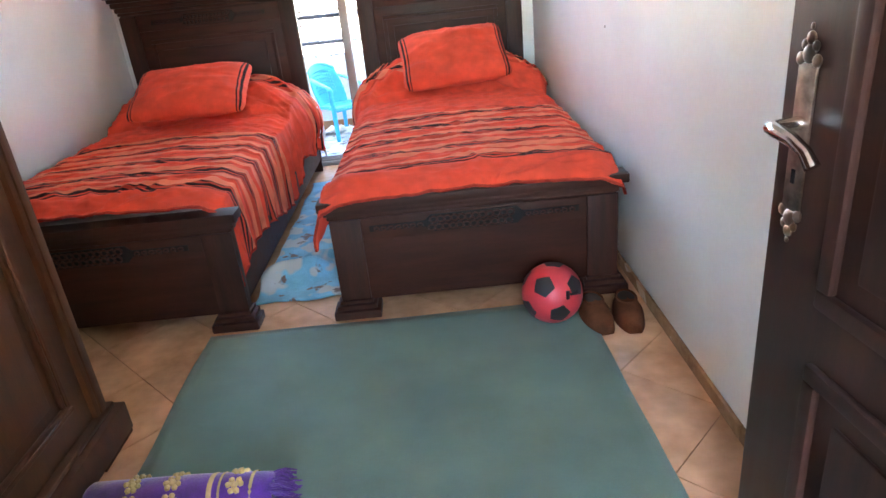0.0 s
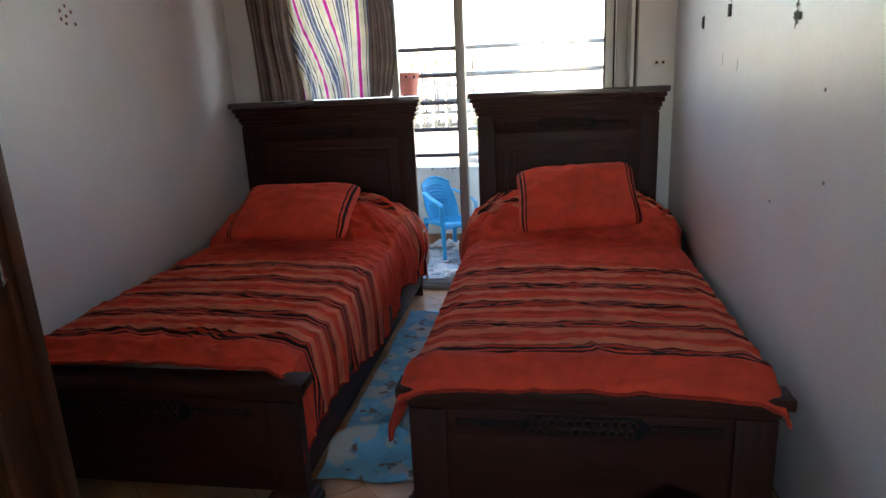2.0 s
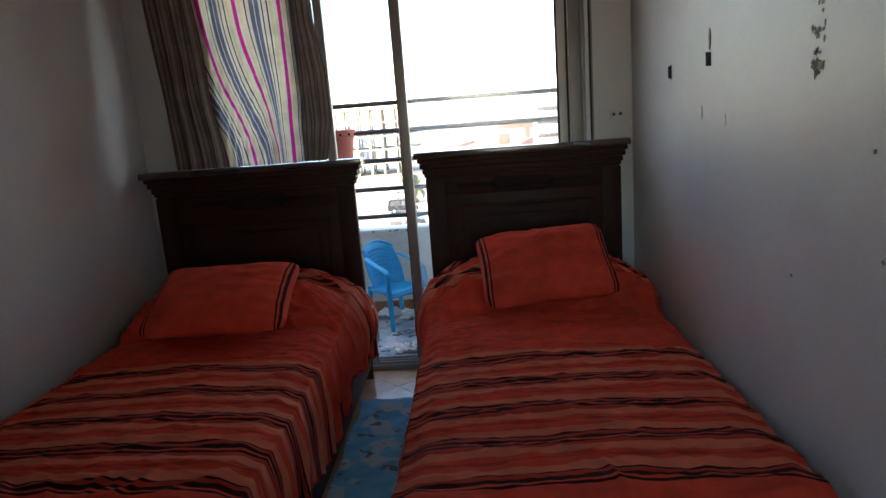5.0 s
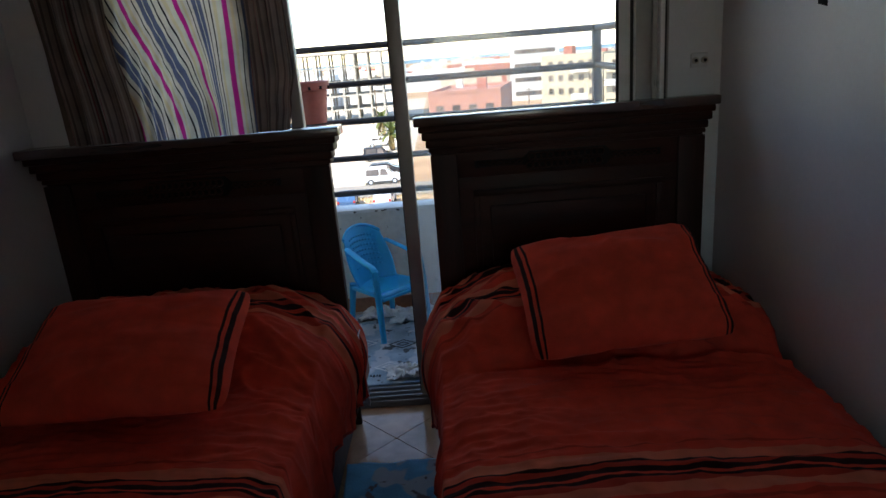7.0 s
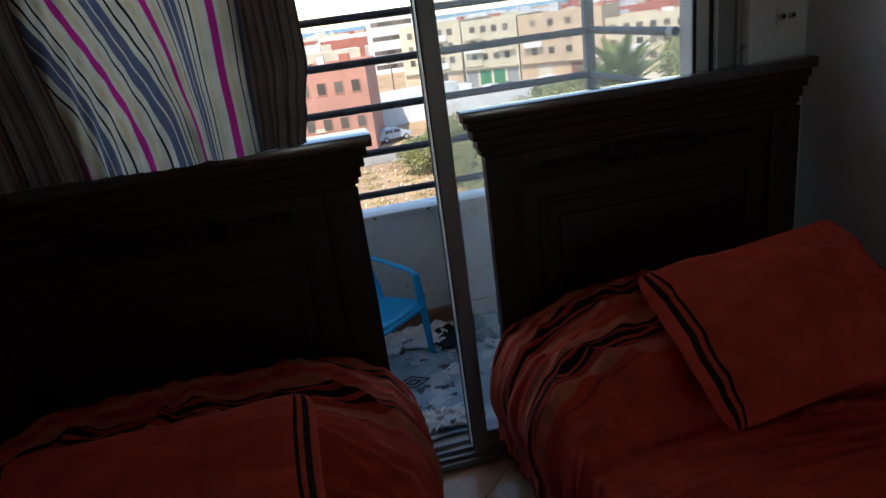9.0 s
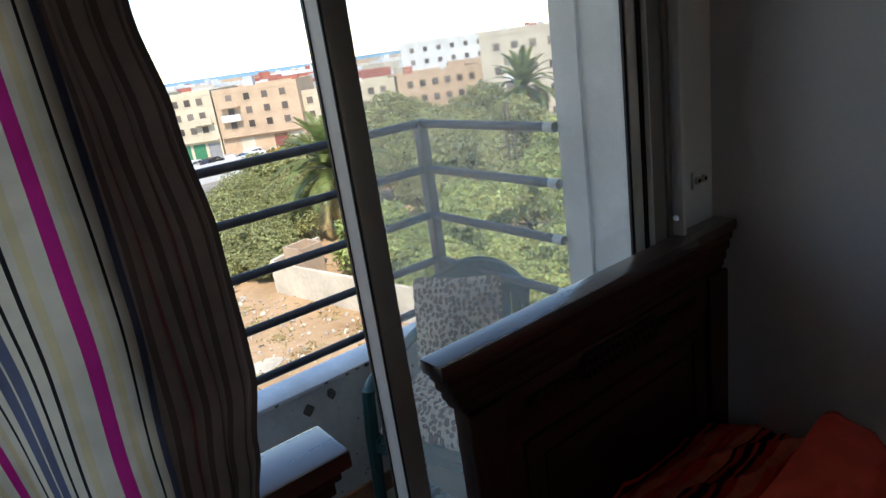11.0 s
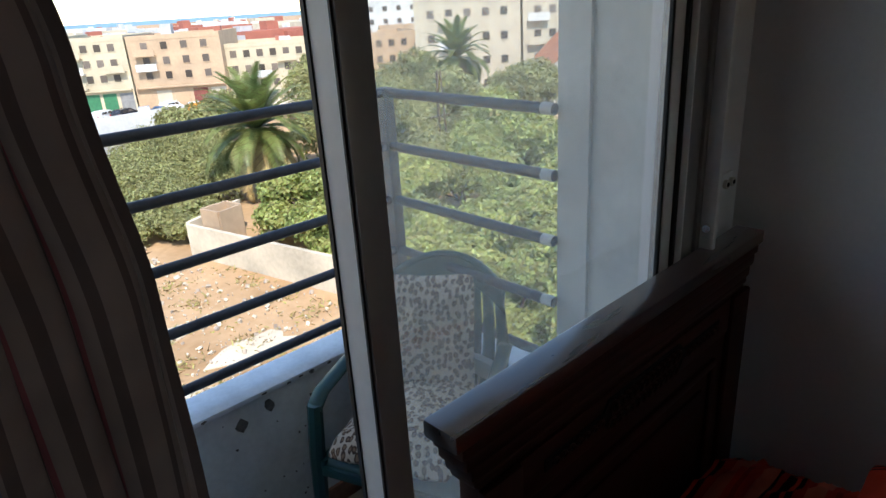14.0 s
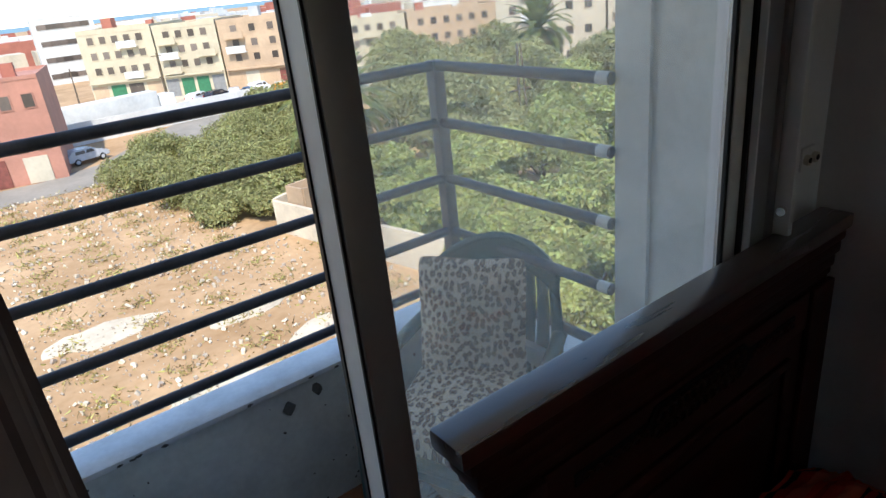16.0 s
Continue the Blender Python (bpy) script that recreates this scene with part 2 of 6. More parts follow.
M["red_edge"] = mat("terracotta_skirting", (0.36, 0.17, 0.10), 0.7, var=0.25, scale=9, bump=0.1)
M["mattress"] = mat("grey_mattress_cloth", (0.42, 0.43, 0.46), 0.9, var=0.1, scale=10, fine=300, bump=0.2)
M["sheet"] = mat("white_bed_sheet", (0.72, 0.72, 0.76), 0.9, var=0.05, scale=10, fine=300, bump=0.2)
M["ball_red"] = mat("red_ball_leather", (0.62, 0.045, 0.055), 0.4, var=0.08, scale=12, fine=200, bump=0.1)
M["ball_black"] = mat("black_ball_leather", (0.02, 0.02, 0.022), 0.4, var=0.1, scale=12, bump=0.1)
M["slipper"] = mat("brown_felt_slipper", (0.11, 0.036, 0.016), 0.95, var=0.25, scale=18, fine=250, bump=0.5, spec=0.1)
M["slipper_in"] = mat("slipper_opening_shade", (0.025, 0.016, 0.014), 0.95, bump=0.3)
M["purple"] = mat("purple_velvet", (0.085, 0.018, 0.23), 0.85, var=0.3, scale=20, fine=300, bump=0.4, sheen=0.5)
M["gold"] = mat("gold_thread", (0.50, 0.38, 0.16), 0.7, var=0.2, scale=40, bump=0.2)
M["concrete"] = mat("raw_concrete", (0.40, 0.37, 0.32), 0.9, var=0.15, scale=1.5, fine=20, bump=0.1)
M["socket"] = mat("ivory_switch_plastic", (0.62, 0.58, 0.50), 0.4, var=0.05, bump=0.0)
M["dirtspot"] = mat("chipped_plaster", (0.40, 0.385, 0.37), 0.9, var=0.4, scale=60, bump=0.4)
M["tape"] = mat("dark_tape", (0.02, 0.02, 0.021), 0.85, bump=0.05, spec=0.1)

RUST = (0.54, 0.052, 0.027)
ORANGE, DARK, PALE = (0.76, 0.080, 0.042), (0.040, 0.012, 0.011), (0.76, 0.19, 0.108)
M["spread"] = striped("rust_striped_bedspread", 1, 0.187, [(0.0, DARK), (0.055, ORANGE), (0.10, DARK), (0.185, RUST), (0.26, DARK), (0.30, PALE), (0.47, ORANGE), (0.60, RUST), (0.66, ORANGE), (0.74, PALE), (0.90, RUST)], ORANGE, lo=0.137, hi=1.00, again=1.56, phase=0.278, noise_amt=0.006, crease=0.8)
M["hem"] = mat("dark_red_hem", (0.42, 0.042, 0.026), 0.9, var=0.2, scale=40, fine=300, bump=0.3, spec=0.1, bumpdist=0.002)
M["cushion"] = striped("rust_cushion_cloth", 0, 1.0, [(0.0, ORANGE), (0.02, DARK), (0.04, ORANGE), (0.055, DARK), (0.068, ORANGE), (0.932, DARK), (0.945, ORANGE), (0.96, DARK), (0.98, ORANGE)], ORANGE, noise_amt=0.004, crease=0.4)
CR, BL, MG, BK, YE = (0.72, 0.66, 0.56), (0.13, 0.145, 0.23), (0.60, 0.03, 0.28), (0.025, 0.022, 0.024), (0.70, 0.60, 0.38)
M["curtain"] = striped("striped_linen_curtain", 0, 0.235, [(0.0, CR), (0.05, MG), (0.145, CR), (0.20, YE), (0.26, CR), (0.33, BK), (0.355, CR), (0.42, BL), (0.515, CR), (0.535, BL), (0.63, CR), (0.69, BK), (0.715, CR), (0.81, BK), (0.84, CR), (0.89, YE), (0.95, CR)], CR, trans=0.6, noise_amt=0.0, weave=250, bump=0.4)
BR, DB, TA, RD = (0.21, 0.155, 0.13), (0.10, 0.068, 0.058), (0.28, 0.22, 0.185), (0.20, 0.06, 0.062)
M["dark_curtain"] = striped("brown_striped_curtain", 0, 0.105, [(0.0, BR), (0.2, DB), (0.28, BR), (0.40, TA), (0.48, BR), (0.60, DB), (0.64, TA), (0.72, RD), (0.78, BR), (0.9, DB)], BR, trans=0.22, noise_amt=0.0, weave=250, bump=0.3)
M["leopard"] = spotted("leopard_print_cloth", (0.58, 0.46, 0.34), (0.25, 0.15, 0.09), (0.075, 0.040, 0.025), 19)
socket_of(M["walnut_top"], "Coat Weight").default_value, socket_of(M["walnut_top"], "Coat Roughness").default_value = 1.0, 0.14


def rug_material(name, base, c2, c3, c4, scale):
    """A printed rug: soft clouds of three colours."""
    m = mat(name, base, 0.95, var=0.2, scale=scale, fine=260, bump=0.5, dark=c2, sheen=0.2, bumpdist=0.004)
    nt = m.node_tree
    n, l = nt.nodes, nt.links
    bs = n["Principled BSDF"]
    src = bs.inputs["Base Color"].links[0].from_socket
    tc, vo, mr, mx = n.new("ShaderNodeTexCoord"), n.new("ShaderNodeTexNoise"), n.new("ShaderNodeMapRange"), n.new("ShaderNodeMix")
    vo.inputs["Scale"].default_value, vo.inputs["Detail"].default_value = scale * 0.9, 2
    mp = n.new("ShaderNodeMapping")
    mp.inputs["Location"].default_value = (3.7, 1.9, 0.4)
    l.new(tc.outputs["Object"], mp.inputs[0])
    l.new(mp.outputs[0], vo.inputs[0])
    mr.inputs[1].default_value, mr.inputs[2].default_value = 0.53, 0.57
    l.new(vo.outputs[0], mr.inputs[0])
    mx.data_type = 'RGBA'
    l.new(mr.outputs[0], mx.inputs[0])
    l.new(src, mx.inputs[6])
    mx.inputs[7].default_value = (*c3, 1)
    n3, m3, x3, p3 = n.new("ShaderNodeTexNoise"), n.new("ShaderNodeMapRange"), n.new("ShaderNodeMix"), n.new("ShaderNodeMapping")
    n3.inputs["Scale"].default_value, n3.inputs["Detail"].default_value = scale * 1.7, 3
    p3.inputs["Location"].default_value = (8.1, 4.4, 2.2)
    l.new(tc.outputs["Object"], p3.inputs[0])
    l.new(p3.outputs[0], n3.inputs[0])
    m3.inputs[1].default_value, m3.inputs[2].default_value = 0.60, 0.64
    l.new(n3.outputs[0], m3.inputs[0])
    x3.data_type = 'RGBA'
    l.new(m3.outputs[0], x3.inputs[0])
    l.new(mx.outputs[2], x3.inputs[6])
    x3.inputs[7].default_value = (*c4, 1)
    l.new(x3.outputs[2], bs.inputs["Base Color"])
    return m


M["blue_rug"] = rug_material("blue_cloud_rug", (0.13, 0.42, 0.58), (0.06, 0.23, 0.37), (0.38, 0.42, 0.42), (0.13, 0.10, 0.09), 8)
M["balcony_rug"] = rug_material("faded_patterned_rug", (0.32, 0.42, 0.50), (0.18, 0.27, 0.35), (0.52, 0.56, 0.60), (0.05, 0.06, 0.07), 9)
M["rug_black"] = mat("black_rug_weave", (0.02, 0.022, 0.025), 0.95, bump=0.3)
M["rug_white"] = mat("white_rug_weave", (0.78, 0.79, 0.78), 0.95, var=0.15, scale=20, bump=0.3)

# dusty balcony glass: clear, with a thin veil of dust that catches the light
gm = bpy.data.materials.new("dusty_glass")
gm.use_nodes = True
gn, gl = gm.node_tree.nodes, gm.node_tree.links
gn.remove(gn["Principled BSDF"])
tr, df, gg, mx1, mx2, fz, nz, rm = gn.new("ShaderNodeBsdfTransparent"), gn.new("ShaderNodeBsdfTranslucent"), gn.new("ShaderNodeBsdfGlossy"), gn.new("ShaderNodeMixShader"), gn.new("ShaderNodeMixShader"), gn.new("ShaderNodeLayerWeight"), gn.new("ShaderNodeTexNoise"), gn.new("ShaderNodeMapRange")
tr.inputs[0].default_value = (0.97, 0.98, 0.975, 1)
df.inputs[0].default_value = (0.86, 0.88, 0.86, 1)
gg.inputs["Roughness"].default_value = 0.02
pw = gn.new("ShaderNodeMath")
pw.operation = 'POWER'
pw.inputs[1].default_value = 5.0
sc = gn.new("ShaderNodeMath")
sc.operation = 'MULTIPLY_ADD'
sc.inputs[1].default_value, sc.inputs[2].default_value = 0.9, 0.04
gl.new(fz.outputs["Facing"], pw.inputs[0])
gl.new(pw.outputs[0], sc.inputs[0])
nz.inputs["Scale"].default_value, nz.inputs["Detail"].default_value = 3.0, 4
rm.inputs[3].default_value, rm.inputs[4].default_value = 0.06, 0.15
gl.new(nz.outputs[0], rm.inputs[0])
gl.new(rm.outputs[0], mx1.inputs[0])
gl.new(tr.outputs[0], mx1.inputs[1])
gl.new(df.outputs[0], mx1.inputs[2])
gl.new(sc.outputs[0], mx2.inputs[0])
gl.new(mx1.outputs[0], mx2.inputs[1])
gl.new(gg.outputs[0], mx2.inputs[2])
gl.new(mx2.outputs[0], gn["Material Output"].inputs[0])
M["glass"] = gm

# outdoors
M["leaf"] = per_island(mat("broad_green_leaf", (0.42, 0.43, 0.14), 0.5, var=0.25, scale=0.4, fine=3, bump=0, dark=(0.25, 0.28, 0.085)), 0.4, 0.03)
M["leaf_far"] = per_island(mat("olive_bush_leaf", (0.36, 0.355, 0.15), 0.6, var=0.25, scale=0.25, fine=2, bump=0, dark=(0.24, 0.24, 0.10)), 0.35, 0.02)
M["frond"] = per_island(mat("palm_frond", (0.20, 0.23, 0.075), 0.45, var=0.3, scale=1, bump=0, dark=(0.10, 0.12, 0.035)), 0.35, 0.03)
M["dry_frond"] = per_island(mat("dry_palm_frond", (0.40, 0.30, 0.13), 0.7, var=0.3, scale=1, bump=0), 0.3, 0.02)


def lit_through(m, amount):
    """Thin leaves that let some light pass."""
    n, l = m.node_tree.nodes, m.node_tree.links
    bs = n["Principled BSDF"]
    tl, mxs = n.new("ShaderNodeBsdfTranslucent"), n.new("ShaderNodeMixShader")
    l.new(bs.inputs["Base Color"].links[0].from_socket, tl.inputs[0])
    mxs.inputs[0].default_value = amount
    l.new(bs.outputs[0], mxs.inputs[1])
    l.new(tl.outputs[0], mxs.inputs[2])
    l.new(mxs.outputs[0], n["Material Output"].inputs[0])


for key in ("leaf", "leaf_far", "frond"):
    lit_through(M[key], 0.45)
M["bark"] = mat("grey_bark", (0.13, 0.095, 0.065), 0.9, var=0.3, scale=5, fine=30, bump=0.5, bumpdist=0.05)
M["dry_ground"] = mat("dry_sandy_ground", (0.40, 0.265, 0.15), 0.95, var=0.25, scale=0.22, fine=2.2, bump=0.4, dark=(0.30, 0.18, 0.085), bumpdist=0.15)
M["pale_ground"] = mat("pale_rubble_ground", (0.55, 0.47, 0.36), 0.95, var=0.18, scale=0.4, fine=4, bump=0.4, bumpdist=0.1)
M["road"] = mat("dusty_asphalt", (0.26, 0.235, 0.20), 0.9, var=0.15, scale=0.3, fine=3, bump=0.1)
M["stone"] = per_island(mat("broken_stones", (0.50, 0.43, 0.34), 0.9, var=0.2, scale=2, bump=0.2), 0.35, 0.02)
M["weed"] = per_island(mat("dry_weeds", (0.30, 0.24, 0.09), 0.8, var=0.25, scale=2, bump=0), 0.35, 0.04)
M["sea"] = mat("hazy_sea", (0.16, 0.30, 0.42), 0.6, var=0.05, scale=0.01, fine=0.1, bump=0)
for key, col in dict(cream=(0.50, 0.43, 0.31), tan=(0.46, 0.33, 0.22), ochre=(0.44, 0.31, 0.20), pink=(0.42, 0.20, 0.145), white=(0.60, 0.60, 0.58), grey=(0.45, 0.46, 0.47), beige=(0.50, 0.44, 0.34), brick=(0.36, 0.13, 0.09), yellow=(0.60, 0.50, 0.30)).items():
    M["f_" + key] = mat(key + "_facade", col, 0.85, var=0.12, scale=0.35, fine=3, bump=0.1, bumpdist=0.05)
M["roof_tile"] = mat("orange_roof_tile", (0.42, 0.17, 0.09), 0.8, var=0.2, scale=3, bump=0.3, bumpdist=0.05)
M["window_dark"] = per_object(mat("dark_window_pane", (0.13, 0.105, 0.09), 0.25, var=0.3, scale=0.6, bump=0), 0.6)
M["shutter_green"] = mat("green_shop_shutter", (0.03, 0.16, 0.075), 0.5, var=0.15, scale=2, bump=0.1)
M["shutter_grey"] = mat("grey_shop_shutter", (0.22, 0.22, 0.22), 0.5, var=0.15, scale=2, bump=0.1)
M["wood_red"] = mat("red_brown_gate", (0.20, 0.06, 0.045), 0.7, var=0.2, scale=3, bump=0.1)
M["tarp"] = mat("pale_tarpaulin", (0.55, 0.55, 0.55), 0.6, var=0.1, scale=1, bump=0.1)
for key, col in dict(white=(0.75, 0.75, 0.74), silver=(0.45, 0.47, 0.50), black=(0.03, 0.03, 0.035), blue=(0.05, 0.11, 0.22), orange=(0.62, 0.28, 0.04), red=(0.35, 0.03, 0.03)).items():
    M["car_" + key] = mat(key + "_car_paint", col, 0.25, var=0.05, scale=2, bump=0)
M["tyre"] = mat("tyre_rubber", (0.02, 0.02, 0.02), 0.8, bump=0.1)
M["cable"] = mat("cable", (0.05, 0.05, 0.05), 0.6, bump=0)
M["tv"] = mat("dull_metal", (0.35, 0.35, 0.34), 0.5, metal=0.4, bump=0)


# ---------------- building blocks ----------------
def mesh_of(name, bm, material, smooth=False, angle=40):
    me = bpy.data.meshes.new(name)
    bmesh.ops.recalc_face_normals(bm, faces=bm.faces)
    bm.to_mesh(me)
    bm.free()
    for mm in (material if isinstance(material, (list, tuple)) else [material]):
        me.materials.append(mm)
    if smooth:
        me.polygons.foreach_set("use_smooth", [True] * len(me.polygons))
        me.set_sharp_from_angle(angle=radians(angle))
    return me


def part(name, bm, material, parent=None, label="", smooth=True, angle=40):
    ob = new(name, mesh_of(name, bm, material, smooth, angle))
    if parent is not None:
        ob.parent = parent
    if label:
        tagged(ob, label=label)
    return ob


def thing(name, label, category, group="", at=(0, 0, 0), rz=0.0):
    ob = new(name)
    ob.empty_display_size = 0.1
    ob.matrix_world = pose(*at, 0, 0, rz)
    return tagged(ob, label, category, group)


def box(bm, x0, x1, y0, y1, z0, z1, bevel=0.0, seg=2, mi=0):
    r = bmesh.ops.create_cube(bm, size=1)
    vs = r["verts"]
    for v in vs:
        v.co = ((x0 + x1) / 2 + v.co.x * (x1 - x0), (y0 + y1) / 2 + v.co.y * (y1 - y0), (z0 + z1) / 2 + v.co.z * (z1 - z0))
    fs = list({f for v in vs for f in v.link_faces})
    for f in fs:
        f.material_index = mi
    if bevel:
        es = list({e for v in vs for e in v.link_edges})
        bmesh.ops.bevel(bm, geom=es, offset=bevel, segments=seg, affect='EDGES', profile=0.6)
    return bm


def one_box(*a, **k):
    return box(bmesh.new(), *a, **k)


def rod(bm, a, b, r, n=12, r2=None):
    a, b = Vector(a), Vector(b)
    d = b - a
    m = Matrix.Translation((a + b) / 2) @ d.to_track_quat('Z', 'Y').to_matrix().to_4x4()
    bmesh.ops.create_cone(bm, cap_ends=True, segments=n, radius1=r, radius2=r if r2 is None else r2, depth=d.length, matrix=m)
    return bm


def tube(bm, pts, radii, n=10):
    """A round tube along points, with its own radius at each."""
    pts = [Vector(p) for p in pts]
    rings = []
    for i, p in enumerate(pts):
        d = (pts[min(i + 1, len(pts) - 1)] - pts[max(i - 1, 0)]).normalized()
        q = d.to_track_quat('Z', 'Y')
        r = radii[i] if isinstance(radii, (list, tuple)) else radii
        rings.append([bm.verts.new(p + q @ Vector((math.cos(2 * math.pi * k / n) * r, math.sin(2 * math.pi * k / n) * r, 0))) for k in range(n)])
    for a, b in zip(rings, rings[1:]):
        for k in range(n):
            bm.faces.new((a[k], a[(k + 1) % n], b[(k + 1) % n], b[k]))
    bm.faces.new(rings[0][::-1])
    bm.faces.new(rings[-1])
    return bm


def lathe(bm, profile, n=32, at=(0, 0, 0)):
    rings = [[bm.verts.new((at[0] + r * math.cos(2 * math.pi * k / n), at[1] + r * math.sin(2 * math.pi * k / n), at[2] + z)) for k in range(n)] for r, z in profile]
    for a, b in zip(rings, rings[1:]):
        for k in range(n):
            bm.faces.new((a[k], a[(k + 1) % n], b[(k + 1) % n], b[k]))
    return bm


def grid_mesh(name, fn, nu, nv, material, parent=None, uv=None, label=""):
    """A sheet from a function of (u, v) in 0..1 that gives a place; uv gives cloth coordinates in metres."""
    us, vs = np.linspace(0, 1, nu), np.linspace(0, 1, nv)
    co = [tuple(fn(u, v)) for v in vs for u in us]
    faces = [(j * nu + i, j * nu + i + 1, (j + 1) * nu + i + 1, (j + 1) * nu + i) for j in range(nv - 1) for i in range(nu - 1)]
    me = bpy.data.meshes.new(name)
    me.from_pydata(co, [], faces)
    if uv:
        lay = me.uv_layers.new(name="cloth")
        flat = [uv(u, v) for v in vs for u in us]
        idx = np.empty(len(me.loops), dtype=np.int32)
        me.loops.foreach_get("vertex_index", idx)
        arr = np.array(flat, dtype=np.float32)[idx]
        lay.data.foreach_set("uv", arr.ravel())
    me.polygons.foreach_set("use_smooth", [True] * len(me.polygons))
    me.materials.append(material)
    ob = new(name, me)
    if parent is not None:
        ob.parent = parent
    if label:
        tagged(ob, label=label)
    return ob


def thick(ob, t):
    s = ob.modifiers.new("thickness", 'SOLIDIFY')
    s.thickness, s.offset = t, -1
    return ob


def smoothstep(a, b, x):
    t = min(1, max(0, (x - a) / (b - a)))
    return t * t * (3 - 2 * t)


def fbm(x, y, z=0.0, o=4):
    return noise.fractal(Vector((x, y, z)), 1.0, 2.0, o)


# ---------------- the room ----------------
XL, XR, Y0, Y1, H = -1.82, 0.685, 0.36, 4.265, 2.70
DX0, DX1, DTOP = -1.46, 0.492, 2.12      # balcony opening
EX0, EX1, ETOP = -0.42, 0.60, 2.06       # entrance opening


def wall(name, boxes, label, material=None):
    bm = bmesh.new()
    for b in boxes:
        box(bm, *b)
    ob = part(name, bm, material or M["plaster"], smooth=False)
    return tagged(ob, label, "wall", kind="structure")


wall("wall_east", [(XR, XR + 0.15, Y0 - 0.16, Y1 + 0.15, -0.15, H + 0.15)], "white painted plaster wall with scuffs and chips")
wall("wall_west", [(XL - 0.15, XL, Y0 - 0.16, Y1 + 0.15, -0.15, H + 0.15)], "white painted plaster wall, plain and slightly uneven")
wall("wall_north", [(XL, DX0, Y1, Y1 + 0.15, -0.15, H), (DX1, XR, Y1, Y1 + 0.15, -0.15, H), (DX0, DX1, Y1, Y1 + 0.15, DTOP, H)], "white plaster wall around the balcony doorway")
wall("wall_south", [(XL, EX0, Y0 - 0.16, Y0, -0.15, H), (EX1, XR, Y0 - 0.16, Y0, -0.15, H), (EX0, EX1, Y0 - 0.16, Y0, ETOP, H)], "white plaster wall around the entrance doorway")
tagged(part("ceiling", one_box(XL, XR, Y0 - 0.16, Y1 + 0.15, H, H + 0.15), M["ceiling"], smooth=False), "plain white painted ceiling", "ceiling", kind="structure")
floor = tagged(part("floor", one_box(XL, XR, Y0 - 0.16, Y1 + 0.02, -0.15, -0.006), M["grout"], smooth=False), "glossy beige marbled floor tiles laid diagonally", "floor", kind="structure")
# corridor behind the doorway, out of view; its window opening is invented
wall("wall_hall", [(-1.0, -0.9, -1.9, Y0 - 0.16, -0.15, H), (1.1, 1.2, -1.9, Y0 - 0.16, -0.15, H), (-1.0, -0.4, -2.0, -1.9, -0.15, H), (0.6, 1.2, -2.0, -1.9, -0.15, H), (-0.4, 0.6, -2.0, -1.9, -0.15, 1.0), (-0.4, 0.6, -2.0, -1.9, 2.2, H), (XR + 0.15, 1.2, Y0 - 0.16, Y0, -0.15, H)], "unseen plain white corridor walls with an invented window opening")
tagged(part("ceiling_hall", one_box(-1.0, 1.2, -2.0, Y0 - 0.16, H, H + 0.15), M["ceiling"], smooth=False), "plain white corridor ceiling", "ceiling", kind="structure")
tagged(part("floor_hall", one_box(-1.0, 1.2, -2.0, Y0 - 0.16, -0.15, 0.0), M["tile"], smooth=False), "beige tiled corridor floor", "floor", kind="structure")

# skirting tiles along the walls
for side, xa, xb in (("east", XR - 0.012, XR), ("west", XL, XL + 0.012)):
    sk = new("baseboard_" + side)
    tagged(sk, "brown ceramic skirting tiles along the wall", "baseboard", kind="structure")
    y = Y0
    while y < Y1 - 0.01:
        y2 = min(y + 0.33, Y1)
        part("skirting_tile", one_box(xa, xb, y + 0.0015, y2 - 0.0015, 0.0, 0.040, 0.002, 1), M["base_tile"], sk, smooth=False)
        y = y2

# wall marks: nail holes, tape, chips
def flat_patch(name, cx, cy, cz, normal, pts, material, label, cat="mark", lift=0.003):
    """A thin irregular patch lying on a wall."""
    bm = bmesh.new()
    n = Vector(normal)
    a = Vector((0, 1, 0)) if abs(n.x) > 0.5 else Vector((1, 0, 0))
    b = Vector((0, 0, 1)) if abs(n.z) < 0.5 else Vector((0, 1, 0))
    c = Vector((cx, cy, cz))
    vs = [bm.verts.new(c + a * p + b * q + n * lift) for p, q in pts]
    ws = [bm.verts.new(c + a * p * 1.05 + b * q * 1.05 + n * 0.0005) for p, q in pts]
    bm.faces.new(vs)
    for i in range(len(vs)):
        bm.faces.new((vs[i], vs[(i + 1) % len(vs)], ws[(i + 1) % len(vs)], ws[i]))
    return tagged(part(name, bm, material, smooth=False), label, cat)


def blob(rx, ry, n=9, seed=0, rough=0.35):
    rnd = random.Random(seed)
    return [(math.cos(2 * math.pi * i / n) * rx * (1 - rough * rnd.random()), math.sin(2 * math.pi * i / n) * ry * (1 - rough * rnd.random())) for i in range(n)]


